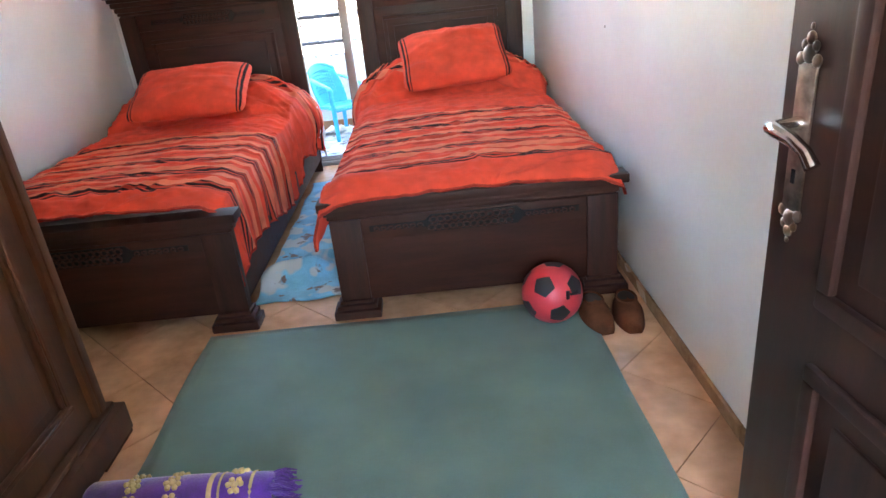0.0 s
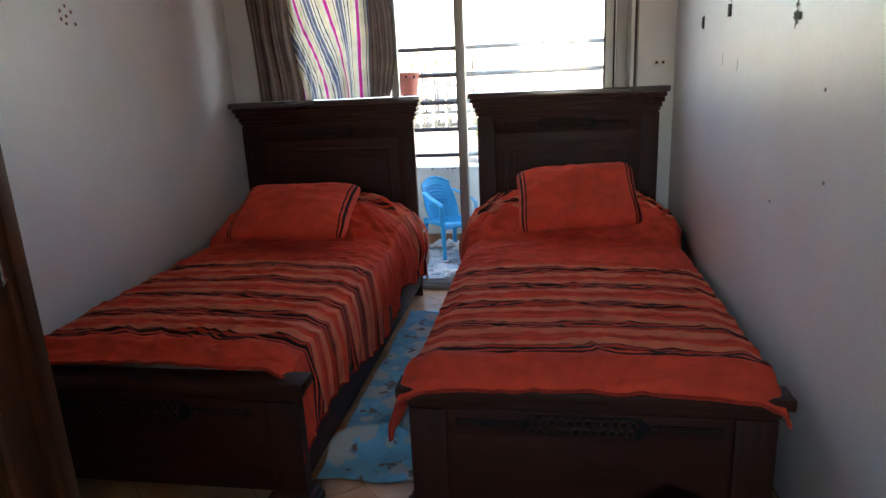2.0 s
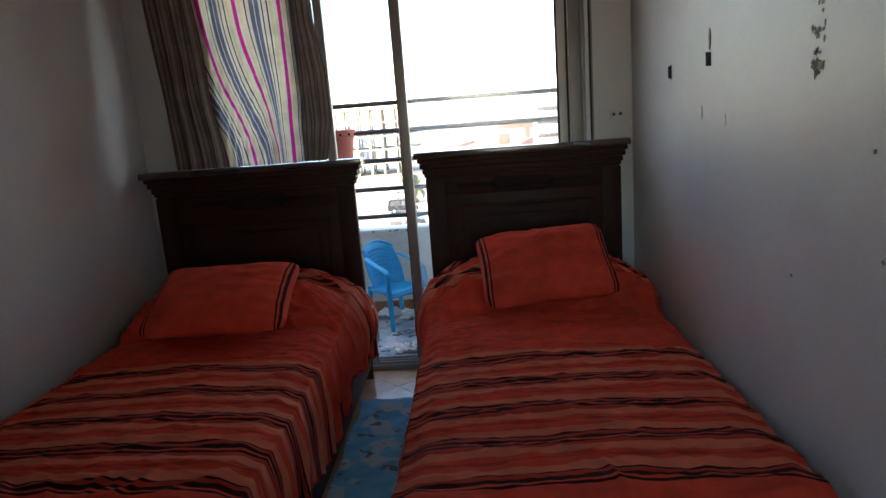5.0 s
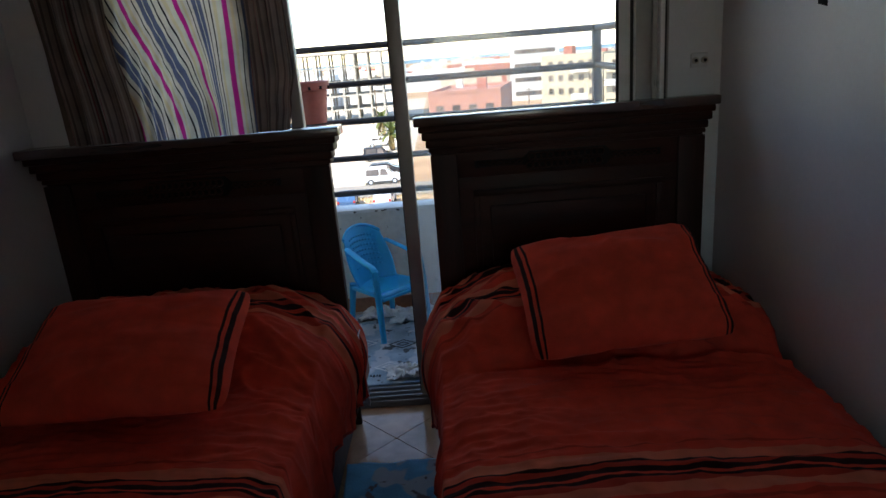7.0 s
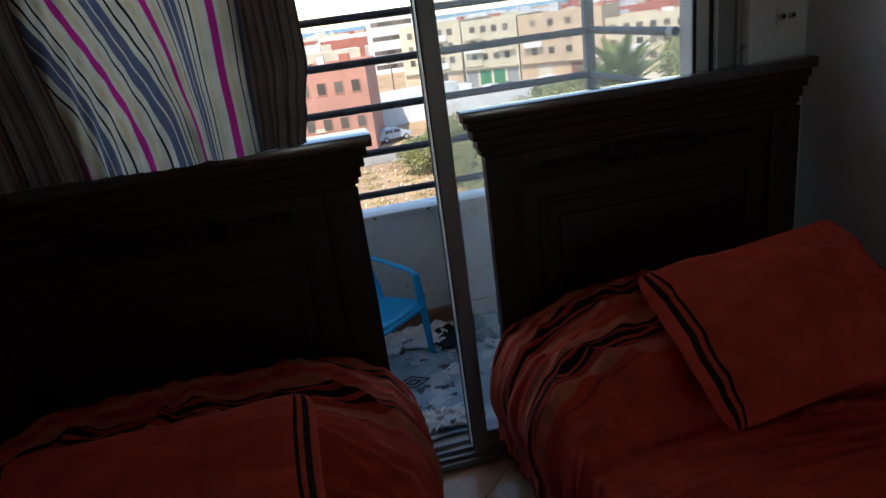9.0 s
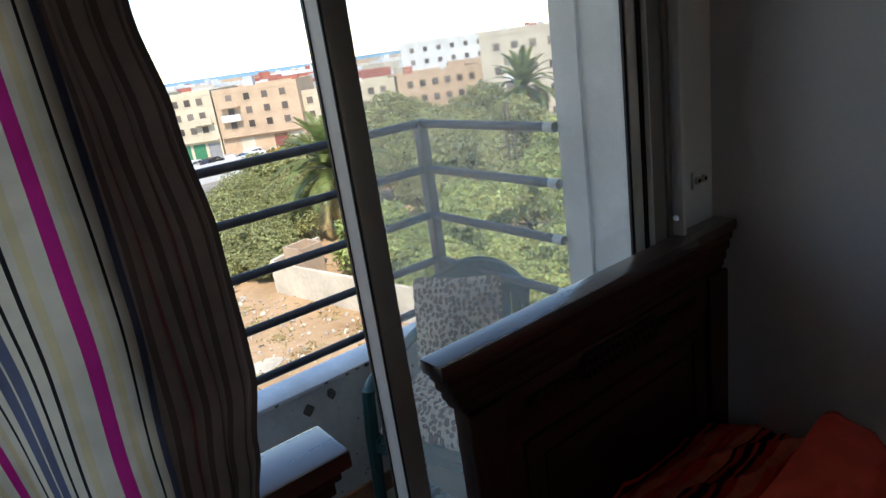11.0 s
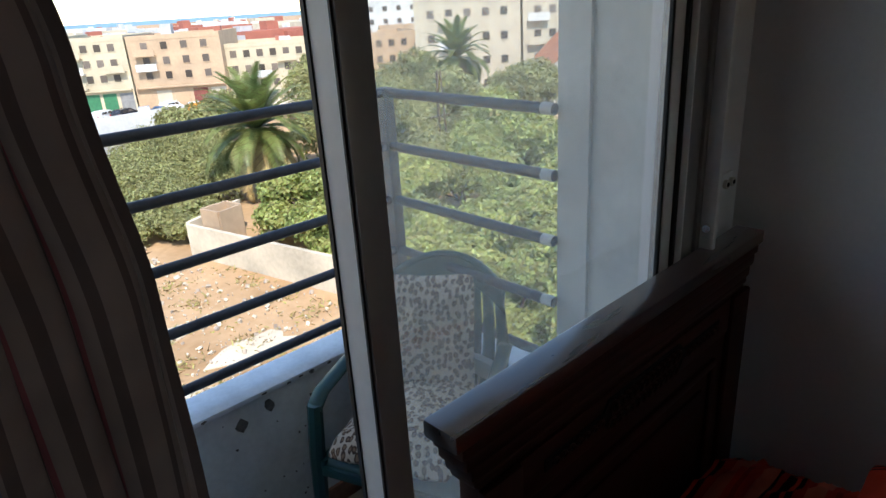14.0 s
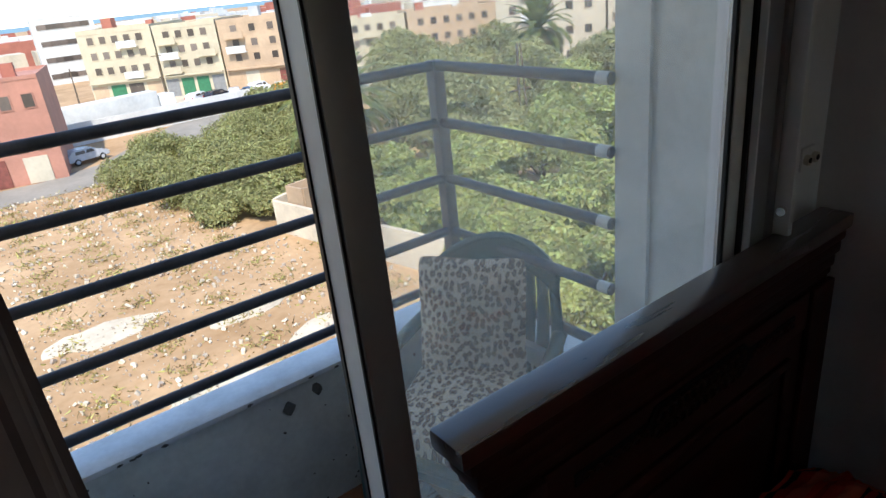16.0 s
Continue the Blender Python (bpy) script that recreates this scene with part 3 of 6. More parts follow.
flat_patch("wall_tape", XR, 3.23, 1.455, (-1, 0, 0), [(-0.022, -0.022), (0.02, -0.02), (0.022, 0.024), (-0.02, 0.02)], M["tape"], "small dark square of tape on the white wall")
flat_patch("wall_tape", XR, 3.65, 1.438, (-1, 0, 0), [(-0.02, -0.028), (0.02, -0.02), (0.02, 0.022), (-0.018, 0.026)], M["tape"], "small dark square of tape on the white wall")
flat_patch("wall_chip", XR, 2.52, 1.385, (-1, 0, 0), blob(0.024, 0.014, 11, 3, 0.5), M["dirtspot"], "chipped grey patch in the wall plaster", "wall chip")
rng = random.Random(14)
for i in range(26):
    flat_patch("wall_chip", XR, 2.535 + rng.gauss(0, 0.016), 1.36 + 0.20 * rng.random() ** 1.4, (-1, 0, 0), blob(rng.uniform(0.003, 0.010), rng.uniform(0.004, 0.014), 8, 400 + i, 0.5), M["dirtspot"], "small grey chip in the wall plaster", "wall chip", 0.002)
flat_patch("wall_chip", XR, 3.22, 1.52, (-1, 0, 0), blob(0.012, 0.05, 9, 6, 0.5), M["dirtspot"], "narrow dark scrape on the white wall", "wall chip")
for i, (y, z, h2) in enumerate(((3.29, 1.28, 0.03), (3.08, 1.26, 0.025), (2.25, 0.98, 0.006), (2.30, 1.20, 0.006), (2.62, 0.86, 0.006))):
    flat_patch("wall_scuff", XR, y, z, (-1, 0, 0), blob(0.006, h2, 7, 20 + i), M["plaster"] if h2 > 0.02 else M["dirtspot"], "faint scuff on the white wall", "wall scuff")
for i, (dy, dz) in enumerate(((0, 0.03), (-0.03, 0.01), (0.03, 0.01), (0, -0.008), (-0.03, -0.02), (0.045, -0.035), (-0.005, -0.035))):
    flat_patch("wall_dot", XL, 2.95 + dy, 1.565 + dz, (1, 0, 0), blob(0.006, 0.008, 7, 40 + i, 0.2), M["red_edge"], "small brown spot stuck to the white wall", "wall spot")

sock = thing("wall_socket", "old ivory double socket on the wall beside the balcony door", "socket")
part("back_plate", one_box(0.575, 0.635, Y1 - 0.009, Y1, 1.255, 1.305, 0.004), M["plaster"], sock)
for cx in (0.590, 0.622):
    part("socket_face", rod(bmesh.new(), (cx, Y1 - 0.009, 1.28), (cx, Y1 - 0.018, 1.28), 0.011, 16), M["socket"], sock)
    part("socket_hole", rod(bmesh.new(), (cx, Y1 - 0.018, 1.28), (cx, Y1 - 0.0195, 1.28), 0.006, 12), M["tape"], sock)

# ---------------- balcony door ----------------
win = new("window_1")
tagged(win, "grey aluminium sliding balcony door, one half open, dusty glass", "sliding door", kind="structure")
FY0, FY1 = 4.245, 4.36
part("jamb", one_box(DX1 - 0.055, DX1, FY0, FY1, 0.0, DTOP, 0.003), M["alu"], win)
part("jamb", one_box(DX0, DX0 + 0.05, FY0, FY1, 0.0, DTOP, 0.003), M["alu"], win)
part("head", one_box(DX0 + 0.05, DX1 - 0.055, FY0, FY1, DTOP - 0.05, DTOP, 0.003), M["alu"], win)
bm = bmesh.new()
box(bm, DX0 + 0.05, DX1 - 0.055, FY0, FY1 + 0.01, 0.0, 0.028, 0.003)
for yy in (4.262, 4.298, 4.338):
    box(bm, DX0 + 0.05, DX1 - 0.055, yy - 0.003, yy + 0.003, 0.028, 0.042)
part("threshold", bm, M["alu"], win, "scuffed aluminium sill with tracks")
sash = part("sash", one_box(-0.484, -0.436, 4.252, 4.312, 0.045, DTOP - 0.052, 0.004), M["alu"], win)
part("stile", one_box(0.380, 0.436, 4.252, 4.312, 0.045, DTOP - 0.052, 0.004), M["alu"], sash)
part("rail", one_box(-0.436, 0.380, 4.258, 4.306, 0.045, 0.115, 0.003), M["alu"], sash)
part("rail", one_box(-0.436, 0.380, 4.258, 4.306, DTOP - 0.11, DTOP - 0.052, 0.003), M["alu"], sash)
gp = part("glass_pane", one_box(-0.436, 0.380, 4.282, 4.286, 0.115, DTOP - 0.11), M["glass"], sash, "dusty clear glass", smooth=False)
gp.visible_shadow = False
bm = bmesh.new()
box(bm, -0.4875, -0.484, 4.256, 4.260, 0.06, DTOP - 0.06)
box(bm, -0.4895, -0.484, 4.304, 4.312, 0.06, DTOP - 0.06)
# thin strip added so the stile's outward side looks struck by daylight
part("edge_strip", one_box(-0.4870, -0.4838, 4.2605, 4.3035, 0.06, DTOP - 0.06), M["alu_daylit"], sash, "stile side strip coloured pale for daylight on it", smooth=False)
part("gasket", bm, M["rubber"], sash, "black rubber seal", smooth=False)
part("gasket", one_box(0.366, 0.3795, 4.264, 4.281, 0.115, DTOP - 0.11), M["rubber"], sash, "black rubber seal", smooth=False)
# pale bead and edge: highlights along the frame, given as colour
part("glazing_bead", one_box(0.326, 0.3655, 4.272, 4.2815, 0.115, DTOP - 0.11, 0.002), M["alu_daylit"], sash, "aluminium glazing bead coloured pale for light on it")
part("gasket", one_box(0.316, 0.3255, 4.274, 4.2815, 0.115, DTOP - 0.11), M["rubber"], sash, "black rubber seal", smooth=False)
part("edge_strip", one_box(0.3742, 0.3792, 4.2500, 4.2638, 0.05, DTOP - 0.055), M["alu_daylit"], sash, "aluminium edge with its highlight put into the colour", smooth=False)
sash2 = part("sash", one_box(-1.405, -1.36, 4.318, 4.356, 0.045, DTOP - 0.052, 0.004), M["alu"], win)
part("stile", one_box(-0.585 - 0.29, -0.54 - 0.29, 4.318, 4.356, 0.045, DTOP - 0.052, 0.004), M["alu"], sash2)
gp2 = part("glass_pane", one_box(-1.36, -0.875, 4.335, 4.339, 0.05, DTOP - 0.06), M["glass"], sash2, "dusty clear glass", smooth=False)
gp2.visible_shadow = False
# lip in the pale colour, for light coming through the open doorway
part("jamb_lip", one_box(0.452, 0.468, 4.212, 4.2448, 0.03, DTOP, 0.003), M["alu_daylit"], win, "aluminium frame lip coloured pale for doorway light")
part("gasket", one_box(0.473, 0.483, 4.240, 4.2448, 0.03, DTOP), M["rubber"], win, "black rubber seal", smooth=False)
catch = part("catch", rod(bmesh.new(), (0.452, 4.228, 1.215), (0.440, 4.226, 1.215), 0.009, 12), M["chrome"], win)

# ---------------- balcony ----------------
BY0, BY1 = Y1 + 0.15, 5.37
tagged(part("floor_balcony", one_box(-2.0, 0.60, Y1 + 0.02, 5.50, -0.15, -0.012), M["concrete"], smooth=False), "worn concrete balcony floor", "floor", kind="structure")
wall("parapet", [(-2.0, 0.60, BY1, 5.50, -0.4, 0.570), (0.455, 0.60, 4.70, BY1, -0.4, 0.570)], "low white balcony parapet, paint chipped and weathered", M["balcony_paint"])
cop = part("parapet_coping", box(box(bmesh.new(), -2.0, 0.61, 5.362, 5.515, 0.570, 0.588, 0.004), 0.447, 0.61, 4.70, 5.36, 0.570, 0.587, 0.004), M["coping"])
tagged(cop, "white coping on the balcony parapet, tinted bluish for skylight", "coping", kind="structure")
wall("wall_wing", [(0.535, 0.75, 4.604, 4.705, -0.4, 3.1), (0.548, 0.75, Y1 + 0.15, 4.604, -0.4, 3.1)], "white rendered pier beside the balcony, weathered at its edge", M["balcony_paint"])
wall("wall_wing_west", [(-2.15, -2.0, Y1 + 0.15, 5.50, -0.4, 3.1)], "white rendered wall at the balcony's end", M["balcony_paint"])
tagged(part("ceiling_balcony", one_box(-2.15, 0.75, Y1 + 0.15, 5.52, 2.75, 2.95), M["balcony_paint"], smooth=False), "underside of the balcony above", "ceiling", kind="structure")
bm = bmesh.new()
box(bm, -2.0, 0.455, BY1 - 0.014, BY1, -0.012, 0.07, 0.003)
tagged(part("baseboard_balcony", bm, M["red_edge"], smooth=False), "crumbling terracotta skirting under the parapet", "baseboard", kind="structure")
tagged(part("facade_below", box(box(bmesh.new(), -9, 0.60, 4.42, 5.45, -11.2, -0.4), -9, 6, -6, 4.41, -11.2, -0.151), M["f_cream"], smooth=False), "cream rendered facade of the building below", "facade", kind="structure")

rng = random.Random(5)
for i in range(46):
    cx, cz = rng.uniform(-1.2, 0.25), rng.uniform(0.06, 0.55)
    r = rng.choice((0.002, 0.003, 0.004, 0.006))
    if i == 0:
        cx, cz, r = -0.235, 0.50, 0.024
    if i == 1:
        cx, cz, r = -0.13, 0.525, 0.022
    flat_patch("paint_chip", cx, BY1, cz, (0, -1, 0), blob(r, r * rng.uniform(0.7, 1.5), 8, 100 + i, 0.5), M["chip"], "chip in the parapet's white paint", "paint chip", 0.002)
for i in range(12):
    flat_patch("paint_chip", rng.uniform(-0.9, 0.4), 5.3615, 0.577 + rng.uniform(-0.004, 0.004), (0, -1, 0), blob(0.012, 0.006, 8, 200 + i, 0.5), M["chip"], "chip along the coping's edge", "paint chip", 0.001)

# railing: five round bars, a corner post, bars turning back to the pier
rl = thing("balcony_railing", "dark painted steel balcony railing with five round bars", "railing")
RZ = (1.447, 1.260, 1.063, 0.865, 0.672)
RY, RX = 5.424, 0.510
for z in RZ:
    bar = part("bar", rod(bmesh.new(), (-2.0, RY, z), (RX, RY, z), 0.0165, 14), M["iron"], rl)
    side = part("bar", rod(bmesh.new(), (RX, RY, z), (RX + 0.01, 4.703, z - 0.01), 0.0165, 14), M["iron"], rl)
    sl = bmesh.new()
    rod(sl, (RX + 0.0094, 4.745, z - 0.0094), (RX + 0.01, 4.706, z - 0.01), 0.0172, 14)
    part("paint_smear", sl, M["balcony_paint"], side, "smear of white wall paint")
part("post", one_box(RX - 0.022, RX + 0.022, RY - 0.022, RY + 0.022, 0.585, 1.463, 0.004), M["iron"], rl)
part("post", one_box(-1.95, -1.906, RY - 0.022, RY + 0.022, 0.585, 1.463, 0.004), M["iron"], rl)


# ---------------- beds ----------------
def moulded_board(bm, x0, x1, y0, y1, levels, front=1.0):
    """Stacked mouldings: (z0, z1, overhang) round a board."""
    for z0, z1, o in levels:
        box(bm, x0 - o, x1 + o, y0 - o * front, y1 + min(o, 0.012), z0, z1, min(0.006, (z1 - z0) * 0.35), 2)
    return bm


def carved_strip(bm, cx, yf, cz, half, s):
    """Backing of a pierced scroll ornament: a long spindle with a lozenge of rings in its middle; its black stands for
    shaded openings.
    """
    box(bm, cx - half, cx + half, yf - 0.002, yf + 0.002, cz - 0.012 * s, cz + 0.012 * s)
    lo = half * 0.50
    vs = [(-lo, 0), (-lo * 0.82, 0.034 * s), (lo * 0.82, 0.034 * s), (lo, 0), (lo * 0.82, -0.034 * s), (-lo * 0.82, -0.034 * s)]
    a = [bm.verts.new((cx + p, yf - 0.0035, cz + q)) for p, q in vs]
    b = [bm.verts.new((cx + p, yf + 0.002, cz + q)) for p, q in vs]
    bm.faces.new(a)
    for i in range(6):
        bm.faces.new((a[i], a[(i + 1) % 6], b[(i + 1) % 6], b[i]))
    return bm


def ring_mesh(rx, rz, r):
    return mesh_of("scroll", tube(bmesh.new(), [(rx * math.cos(t), 0, rz * math.sin(t)) for t in np.linspace(0, 2 * math.pi, 11)], r, 5), M["walnut_up"], True)


def scrolls(cx, yf, cz, half, s, parent):
    """Scroll rings of the carving, each its own piece; the wide middle stands in two staggered rows."""
    lo = half * 0.46
    big, small = ring_mesh(0.0131 * s, 0.0125 * s, 0.0035), ring_mesh(0.009, 0.007 * s, 0.0028)
    places = []
    for row in (-1, 1):
        for k in range(12):
            places.append((big, -lo * 0.86 + k * lo * 0.145 + (0.004 if row > 0 else -0.004), row * 0.0155 * s, 0.006))
    for sgn in (-1, 1):
        for i in range(7):
            places.append((small, sgn * (lo * 1.12 + i * (half - lo * 1.12) / 7), 0, 0.005))
    for me, dx, dz, dy in places:
        ob = new("scroll", me)
        ob.parent, ob.location = parent, (cx + dx, yf - dy, cz + dz)


def picture_frame_moulding(bm, x0, x1, z0, z1, yf, w=0.022, d=0.010):
    for a, b, c, e in ((x0, x1, z1 - w, z1), (x0, x1, z0, z0 + w), (x0, x0 + w, z0 + w, z1 - w), (x1 - w, x1, z0 + w, z1 - w)):
        box(bm, a, b, yf - d, yf + 0.001, c, e, 0.004, 2)
    return bm


def build_bed(label, x0, x1, yf, yh, lip):
    """x0..x1 is the cornice's reach; yf the footboard's front, yh the headboard's back."""
    bed = thing("bed", label, "bed", "twin beds", ((x0 + x1) / 2, (yf + yh) / 2, 0))
    ox, oy = (x0 + x1) / 2, (yf + yh) / 2

    def p(name, bm, m=M["walnut"], parent=bed, lab=""):
        ob = part(name, bm, m, parent, lab)
        if parent is bed:
            for v in ob.data.vertices:
                v.co.x -= ox
                v.co.y -= oy
        return ob

    hx0, hx1 = x0 + 0.055, x1 - 0.055
    hy0, hy1 = yh - 0.055, yh - 0.012
    head = p("headboard", box(bmesh.new(), hx0, hx1, hy0, hy1, 0.06, 1.06, 0.003), M["walnut"])

    def q(name, bm, m, lab="", parent=head):
        ob = part(name, bm, m, parent, lab)
        for v in ob.data.vertices:
            v.co.x -= ox
            v.co.y -= oy
        return ob
    for lev in ((1.035, 1.052, 0.010), (1.052, 1.080, 0.018), (1.080, 1.108, 0.030), (1.108, 1.131, 0.040)):
        q("cornice_moulding", moulded_board(bmesh.new(), hx0, hx1, hy0, hy1, (lev,), lip), M["walnut"])
    q("top_board", moulded_board(bmesh.new(), hx0, hx1, hy0, hy1, ((1.131, 1.163, 0.055),), lip), M["walnut_top"], "polished walnut top board")
    for a in (hx0, hx1 - 0.085):
        q("post", box(bmesh.new(), a - 0.004, a + 0.089, hy0 - 0.016, hy0, 0.0, 1.03, 0.005), M["walnut_up"])
    q("frieze", box(bmesh.new(), hx0 + 0.09, hx1 - 0.09, hy0 - 0.008, hy0, 0.94, 1.03, 0.003), M["walnut"])
    q("panel_moulding", picture_frame_moulding(bmesh.new(), hx0 + 0.14, hx1 - 0.14, 0.42, 0.89, hy0), M["walnut"])
    q("raised_panel", box(bmesh.new(), hx0 + 0.20, hx1 - 0.20, hy0 - 0.009, hy0, 0.48, 0.83, 0.006), M["walnut"])
    mid = (hx0 + hx1) / 2
    q("carving", carved_strip(bmesh.new(), mid, hy0 - 0.009, 0.985, 0.33, 1.0), M["carving"], "carving ground coloured near-black for recess shade")
    scrolls(mid - ox, hy0 - 0.011 - oy, 0.985, 0.33, 1.0, head)
    fx0, fx1 = x0 + 0.045, x1 - 0.045
    fy0, fy1 = yf + 0.02, yf + 0.062
    foot = p("footboard", box(bmesh.new(), fx0, fx1, fy0, fy1, 0.055, 0.415, 0.003))
    for lev in ((0.368, 0.384, 0.009), (0.384, 0.406, 0.018), (0.406, 0.438, 0.034)):
        q("cornice_moulding", moulded_board(bmesh.new(), fx0, fx1, fy0, fy1, (lev,)), M["walnut"], "", foot)
    for a in (fx0, fx1 - 0.10):
        q("post", box(bmesh.new(), a - 0.003, a + 0.103, fy0 - 0.012, fy0, 0.05, 0.366, 0.004), M["walnut_up"], "", foot)
        q("plinth", moulded_board(bmesh.new(), a, a + 0.10, fy0 - 0.012, fy1, ((0.0, 0.032, 0.034), (0.033, 0.050, 0.022), (0.051, 0.064, 0.010))), M["walnut"], "", foot)
    q("frieze", box(bmesh.new(), fx0 + 0.105, fx1 - 0.105, fy0 - 0.006, fy0, 0.285, 0.366, 0.003), M["walnut"], "", foot)
    q("carving", carved_strip(bmesh.new(), mid, fy0 - 0.007, 0.326, 0.36, 0.9), M["carving"], "carving ground coloured near-black for recess shade", foot)
    scrolls(mid - ox, fy0 - 0.009 - oy, 0.326, 0.36, 0.9, foot)
    for a in (x0 + 0.055, x1 - 0.085):
        p("side_rail", box(bmesh.new(), a, a + 0.03, fy1, hy0, 0.075, 0.225, 0.004), M["walnut"])
    return bed


BL = (-1.785, -0.668, 2.165, 4.195)
BR_ = (-0.418, 0.655, 2.165, 4.243)
build_bed("dark walnut single bed, carved head and foot, beside a rug", *BL, 1.0)
build_bed("dark walnut single bed, carved head and foot, against the wall", *BR_, 0.28)


def mattress(x0, x1, y0, y1):
    m = tagged(part("mattress", one_box(x0, x1, y0, y1, 0.21, 0.44, 0.035, 3), M["mattress"]), "grey cloth mattress lying in the bed frame", "mattress", "mattresses")
    return m


mattress(BL[0] + 0.09, BL[1] - 0.088, 2.21, 4.135)
mattress(BR_[0] + 0.09, BR_[1] - 0.09, 2.21, 4.18)


def bedspread(label, x0, x1, y0, y1, drop_l, drop_r, seed, bulge_side, over=0.0):
    """A rumpled spread: the top, soft shoulders and two hanging sides. Cloth runs foot to head."""
    W = x1 - x0
    L = y1 - y0
    nu, nv = 230, 340
    P = np.zeros((nv, nu, 3))
    for j in range(nv):
        v = j / (nv - 1)
        y = y0 + L * v
        run = L * v
        bol = smoothstep(0.70, 0.80, v) * (1 - 0.35 * smoothstep(0.93, 1.0, v))
        tuck = math.exp(-((v - 0.705) / 0.012) ** 2)
        # the woven bands pucker the cloth beside them
        near = min(abs(run - 0.172 - 0.187 * k) for k in range(5))
        pucker = math.exp(-(near / 0.045) ** 2)
        flat = smoothstep(0.095, 0.16, run)
        dl, dr = drop_l(v), drop_r(v)
        tot = dl + W + dr
        for i in range(nu):
            s = -dl + tot * i / (nu - 1)
            xx = min(max(s, 0), W)
            edge = min(xx, W - xx)
            ztop = 0.484 + 0.018 * math.sin(math.pi * xx / W) + 0.135 * bol * (0.55 + 0.45 * smoothstep(0.0, 0.20, edge))
            ztop -= 0.022 * (1 - smoothstep(0.0, 0.07, edge)) + 0.036 * (1 - smoothstep(0.0, 0.055, v)) + 0.016 * tuck
            warp = 0.05 * fbm(xx * 3.0, y * 3.0, seed + 20, 2)
            w1 = fbm(xx * 0.9 + seed, (y + warp) * 8.0, seed, 2)
            w2 = max(0, 1 - abs(fbm(xx * 1.3 + 9 + seed, (y + warp) * 7.5 + xx * 0.4, seed + 4, 2)) * 2.6)
            w3 = max(0, 1 - abs(fbm(xx * 5.0 - y * 2.0 + seed, (y + warp) * 13.0, seed + 12, 2)) * 3.0)
            w5 = max(0, 1 - abs(fbm(xx * 8.0 - y * 6.0 + 0.5 * w1, y * 20 + xx * 3 + seed, seed + 40, 2)) * 3.0)
            w6 = fbm(xx * 4.5 + seed, (y + 0.4 * warp) * 31, seed + 50, 2)
            w7 = max(0, 1 - abs(fbm(xx * 3.5 + 2 * seed, (y + 0.5 * warp) * 19 + xx, seed + 60, 2)) * 3.4)
            w4 = fbm(xx * 26 + 0.6 * w1, y * 13, seed + 7, 2)
            rum = 0.005 * w1 + 0.006 * w2 ** 3 * flat + 0.004 * w3 ** 2 + 0.0035 * w4 * pucker + 0.0028 * w6 + 0.0055 * w7 ** 2 + 0.006 * w5 ** 2 * (1 - pucker)
            if v < 0.16:
                # creases fan out over the plain foot end
                ang = math.atan2(run + 0.03, xx - 0.55 * W)
                dist = math.hypot(run + 0.03, xx - 0.55 * W)
                fan = max(0, 1 - abs(fbm(ang * 2.4 + seed, dist * 1.5, seed + 15, 2)) * 3.2)
                rum += 0.013 * fan ** 2 * (1 - smoothstep(0.09, 0.16, v))
            if v > 0.66:
                # gathers where the cloth is pulled over the bolster
                g = smoothstep(0.66, 0.72, v) * (1 - 0.5 * smoothstep(0.85, 1.0, v))
                ga = max(0, 1 - abs(fbm(xx * 3.2 + 6 * (v - 0.7) * (1 if xx > W / 2 else -1) + seed, y * 5.0 + xx * 2.0, seed + 31, 3)) * 2.6)
                rum += 0.034 * g * ga ** 2
            z = ztop + rum * (0.6 + 0.4 * smoothstep(0.0, 0.10, v))
            # the foot end may lap over the board and spread out
            z -= over * 0.8 * (1 - smoothstep(0.0, 0.014, v))
            x = x0 + xx - over * 1.4 * (1 - smoothstep(0.0, 0.14, v)) * (1 - smoothstep(0.0, 0.5, xx / W))
            yy = y + 0.010 * fbm(xx * 4, y * 4, seed + 2, 2)
            if s < 0 or s > W:
                d = -s if s < 0 else s - W
                sg = -1 if s < 0 else 1
                out = 0.006 + 0.014 * (1 - math.exp(-d * 14)) + bulge_side * 0.05 * smoothstep(0.70, 0.82, v) * math.sin(min(1, d / 0.28) * math.pi * 0.8)
                ph = y * 52 + 5.0 * fbm(y * 3.2, d * 1.5, seed, 2)
                fold = 0.018 * (1 - abs(math.sin(ph * 0.5))) ** 1.5 * smoothstep(0.0, 0.12, d) + 0.010 * fbm(y * 12, d * 3, seed + 5, 3) * smoothstep(0.0, 0.1, d)
                x += sg * max(0.004, out + fold)
                z -= d
                z = max(z, 0.02)
                yy += 0.02 * fbm(y * 3, d * 3, seed + 8, 2) * d / 0.3
            P[j, i] = (x, yy, z)
    P[:, 1:-1] = 0.25 * P[:, :-2] + 0.5 * P[:, 1:-1] + 0.25 * P[:, 2:]

    def fn(u, v):
        return P[int(round(v * (nv - 1))), int(round(u * (nu - 1)))]

    def uvf(u, v):
        return (u * (W + 0.3), v * L)
    ob = grid_mesh("bedspread", fn, nu, nv, M["spread"], uv=uvf)
    thick(ob, 0.006)
    for line in (P[0, ::4], P[::5, 0], P[::5, -1]):
        part("hem", tube(bmesh.new(), [tuple(p) for p in line], 0.0048, 6), M["hem"], ob, "stitched dark red hem")
    return tagged(ob, label, "bedspread", "bedspreads")


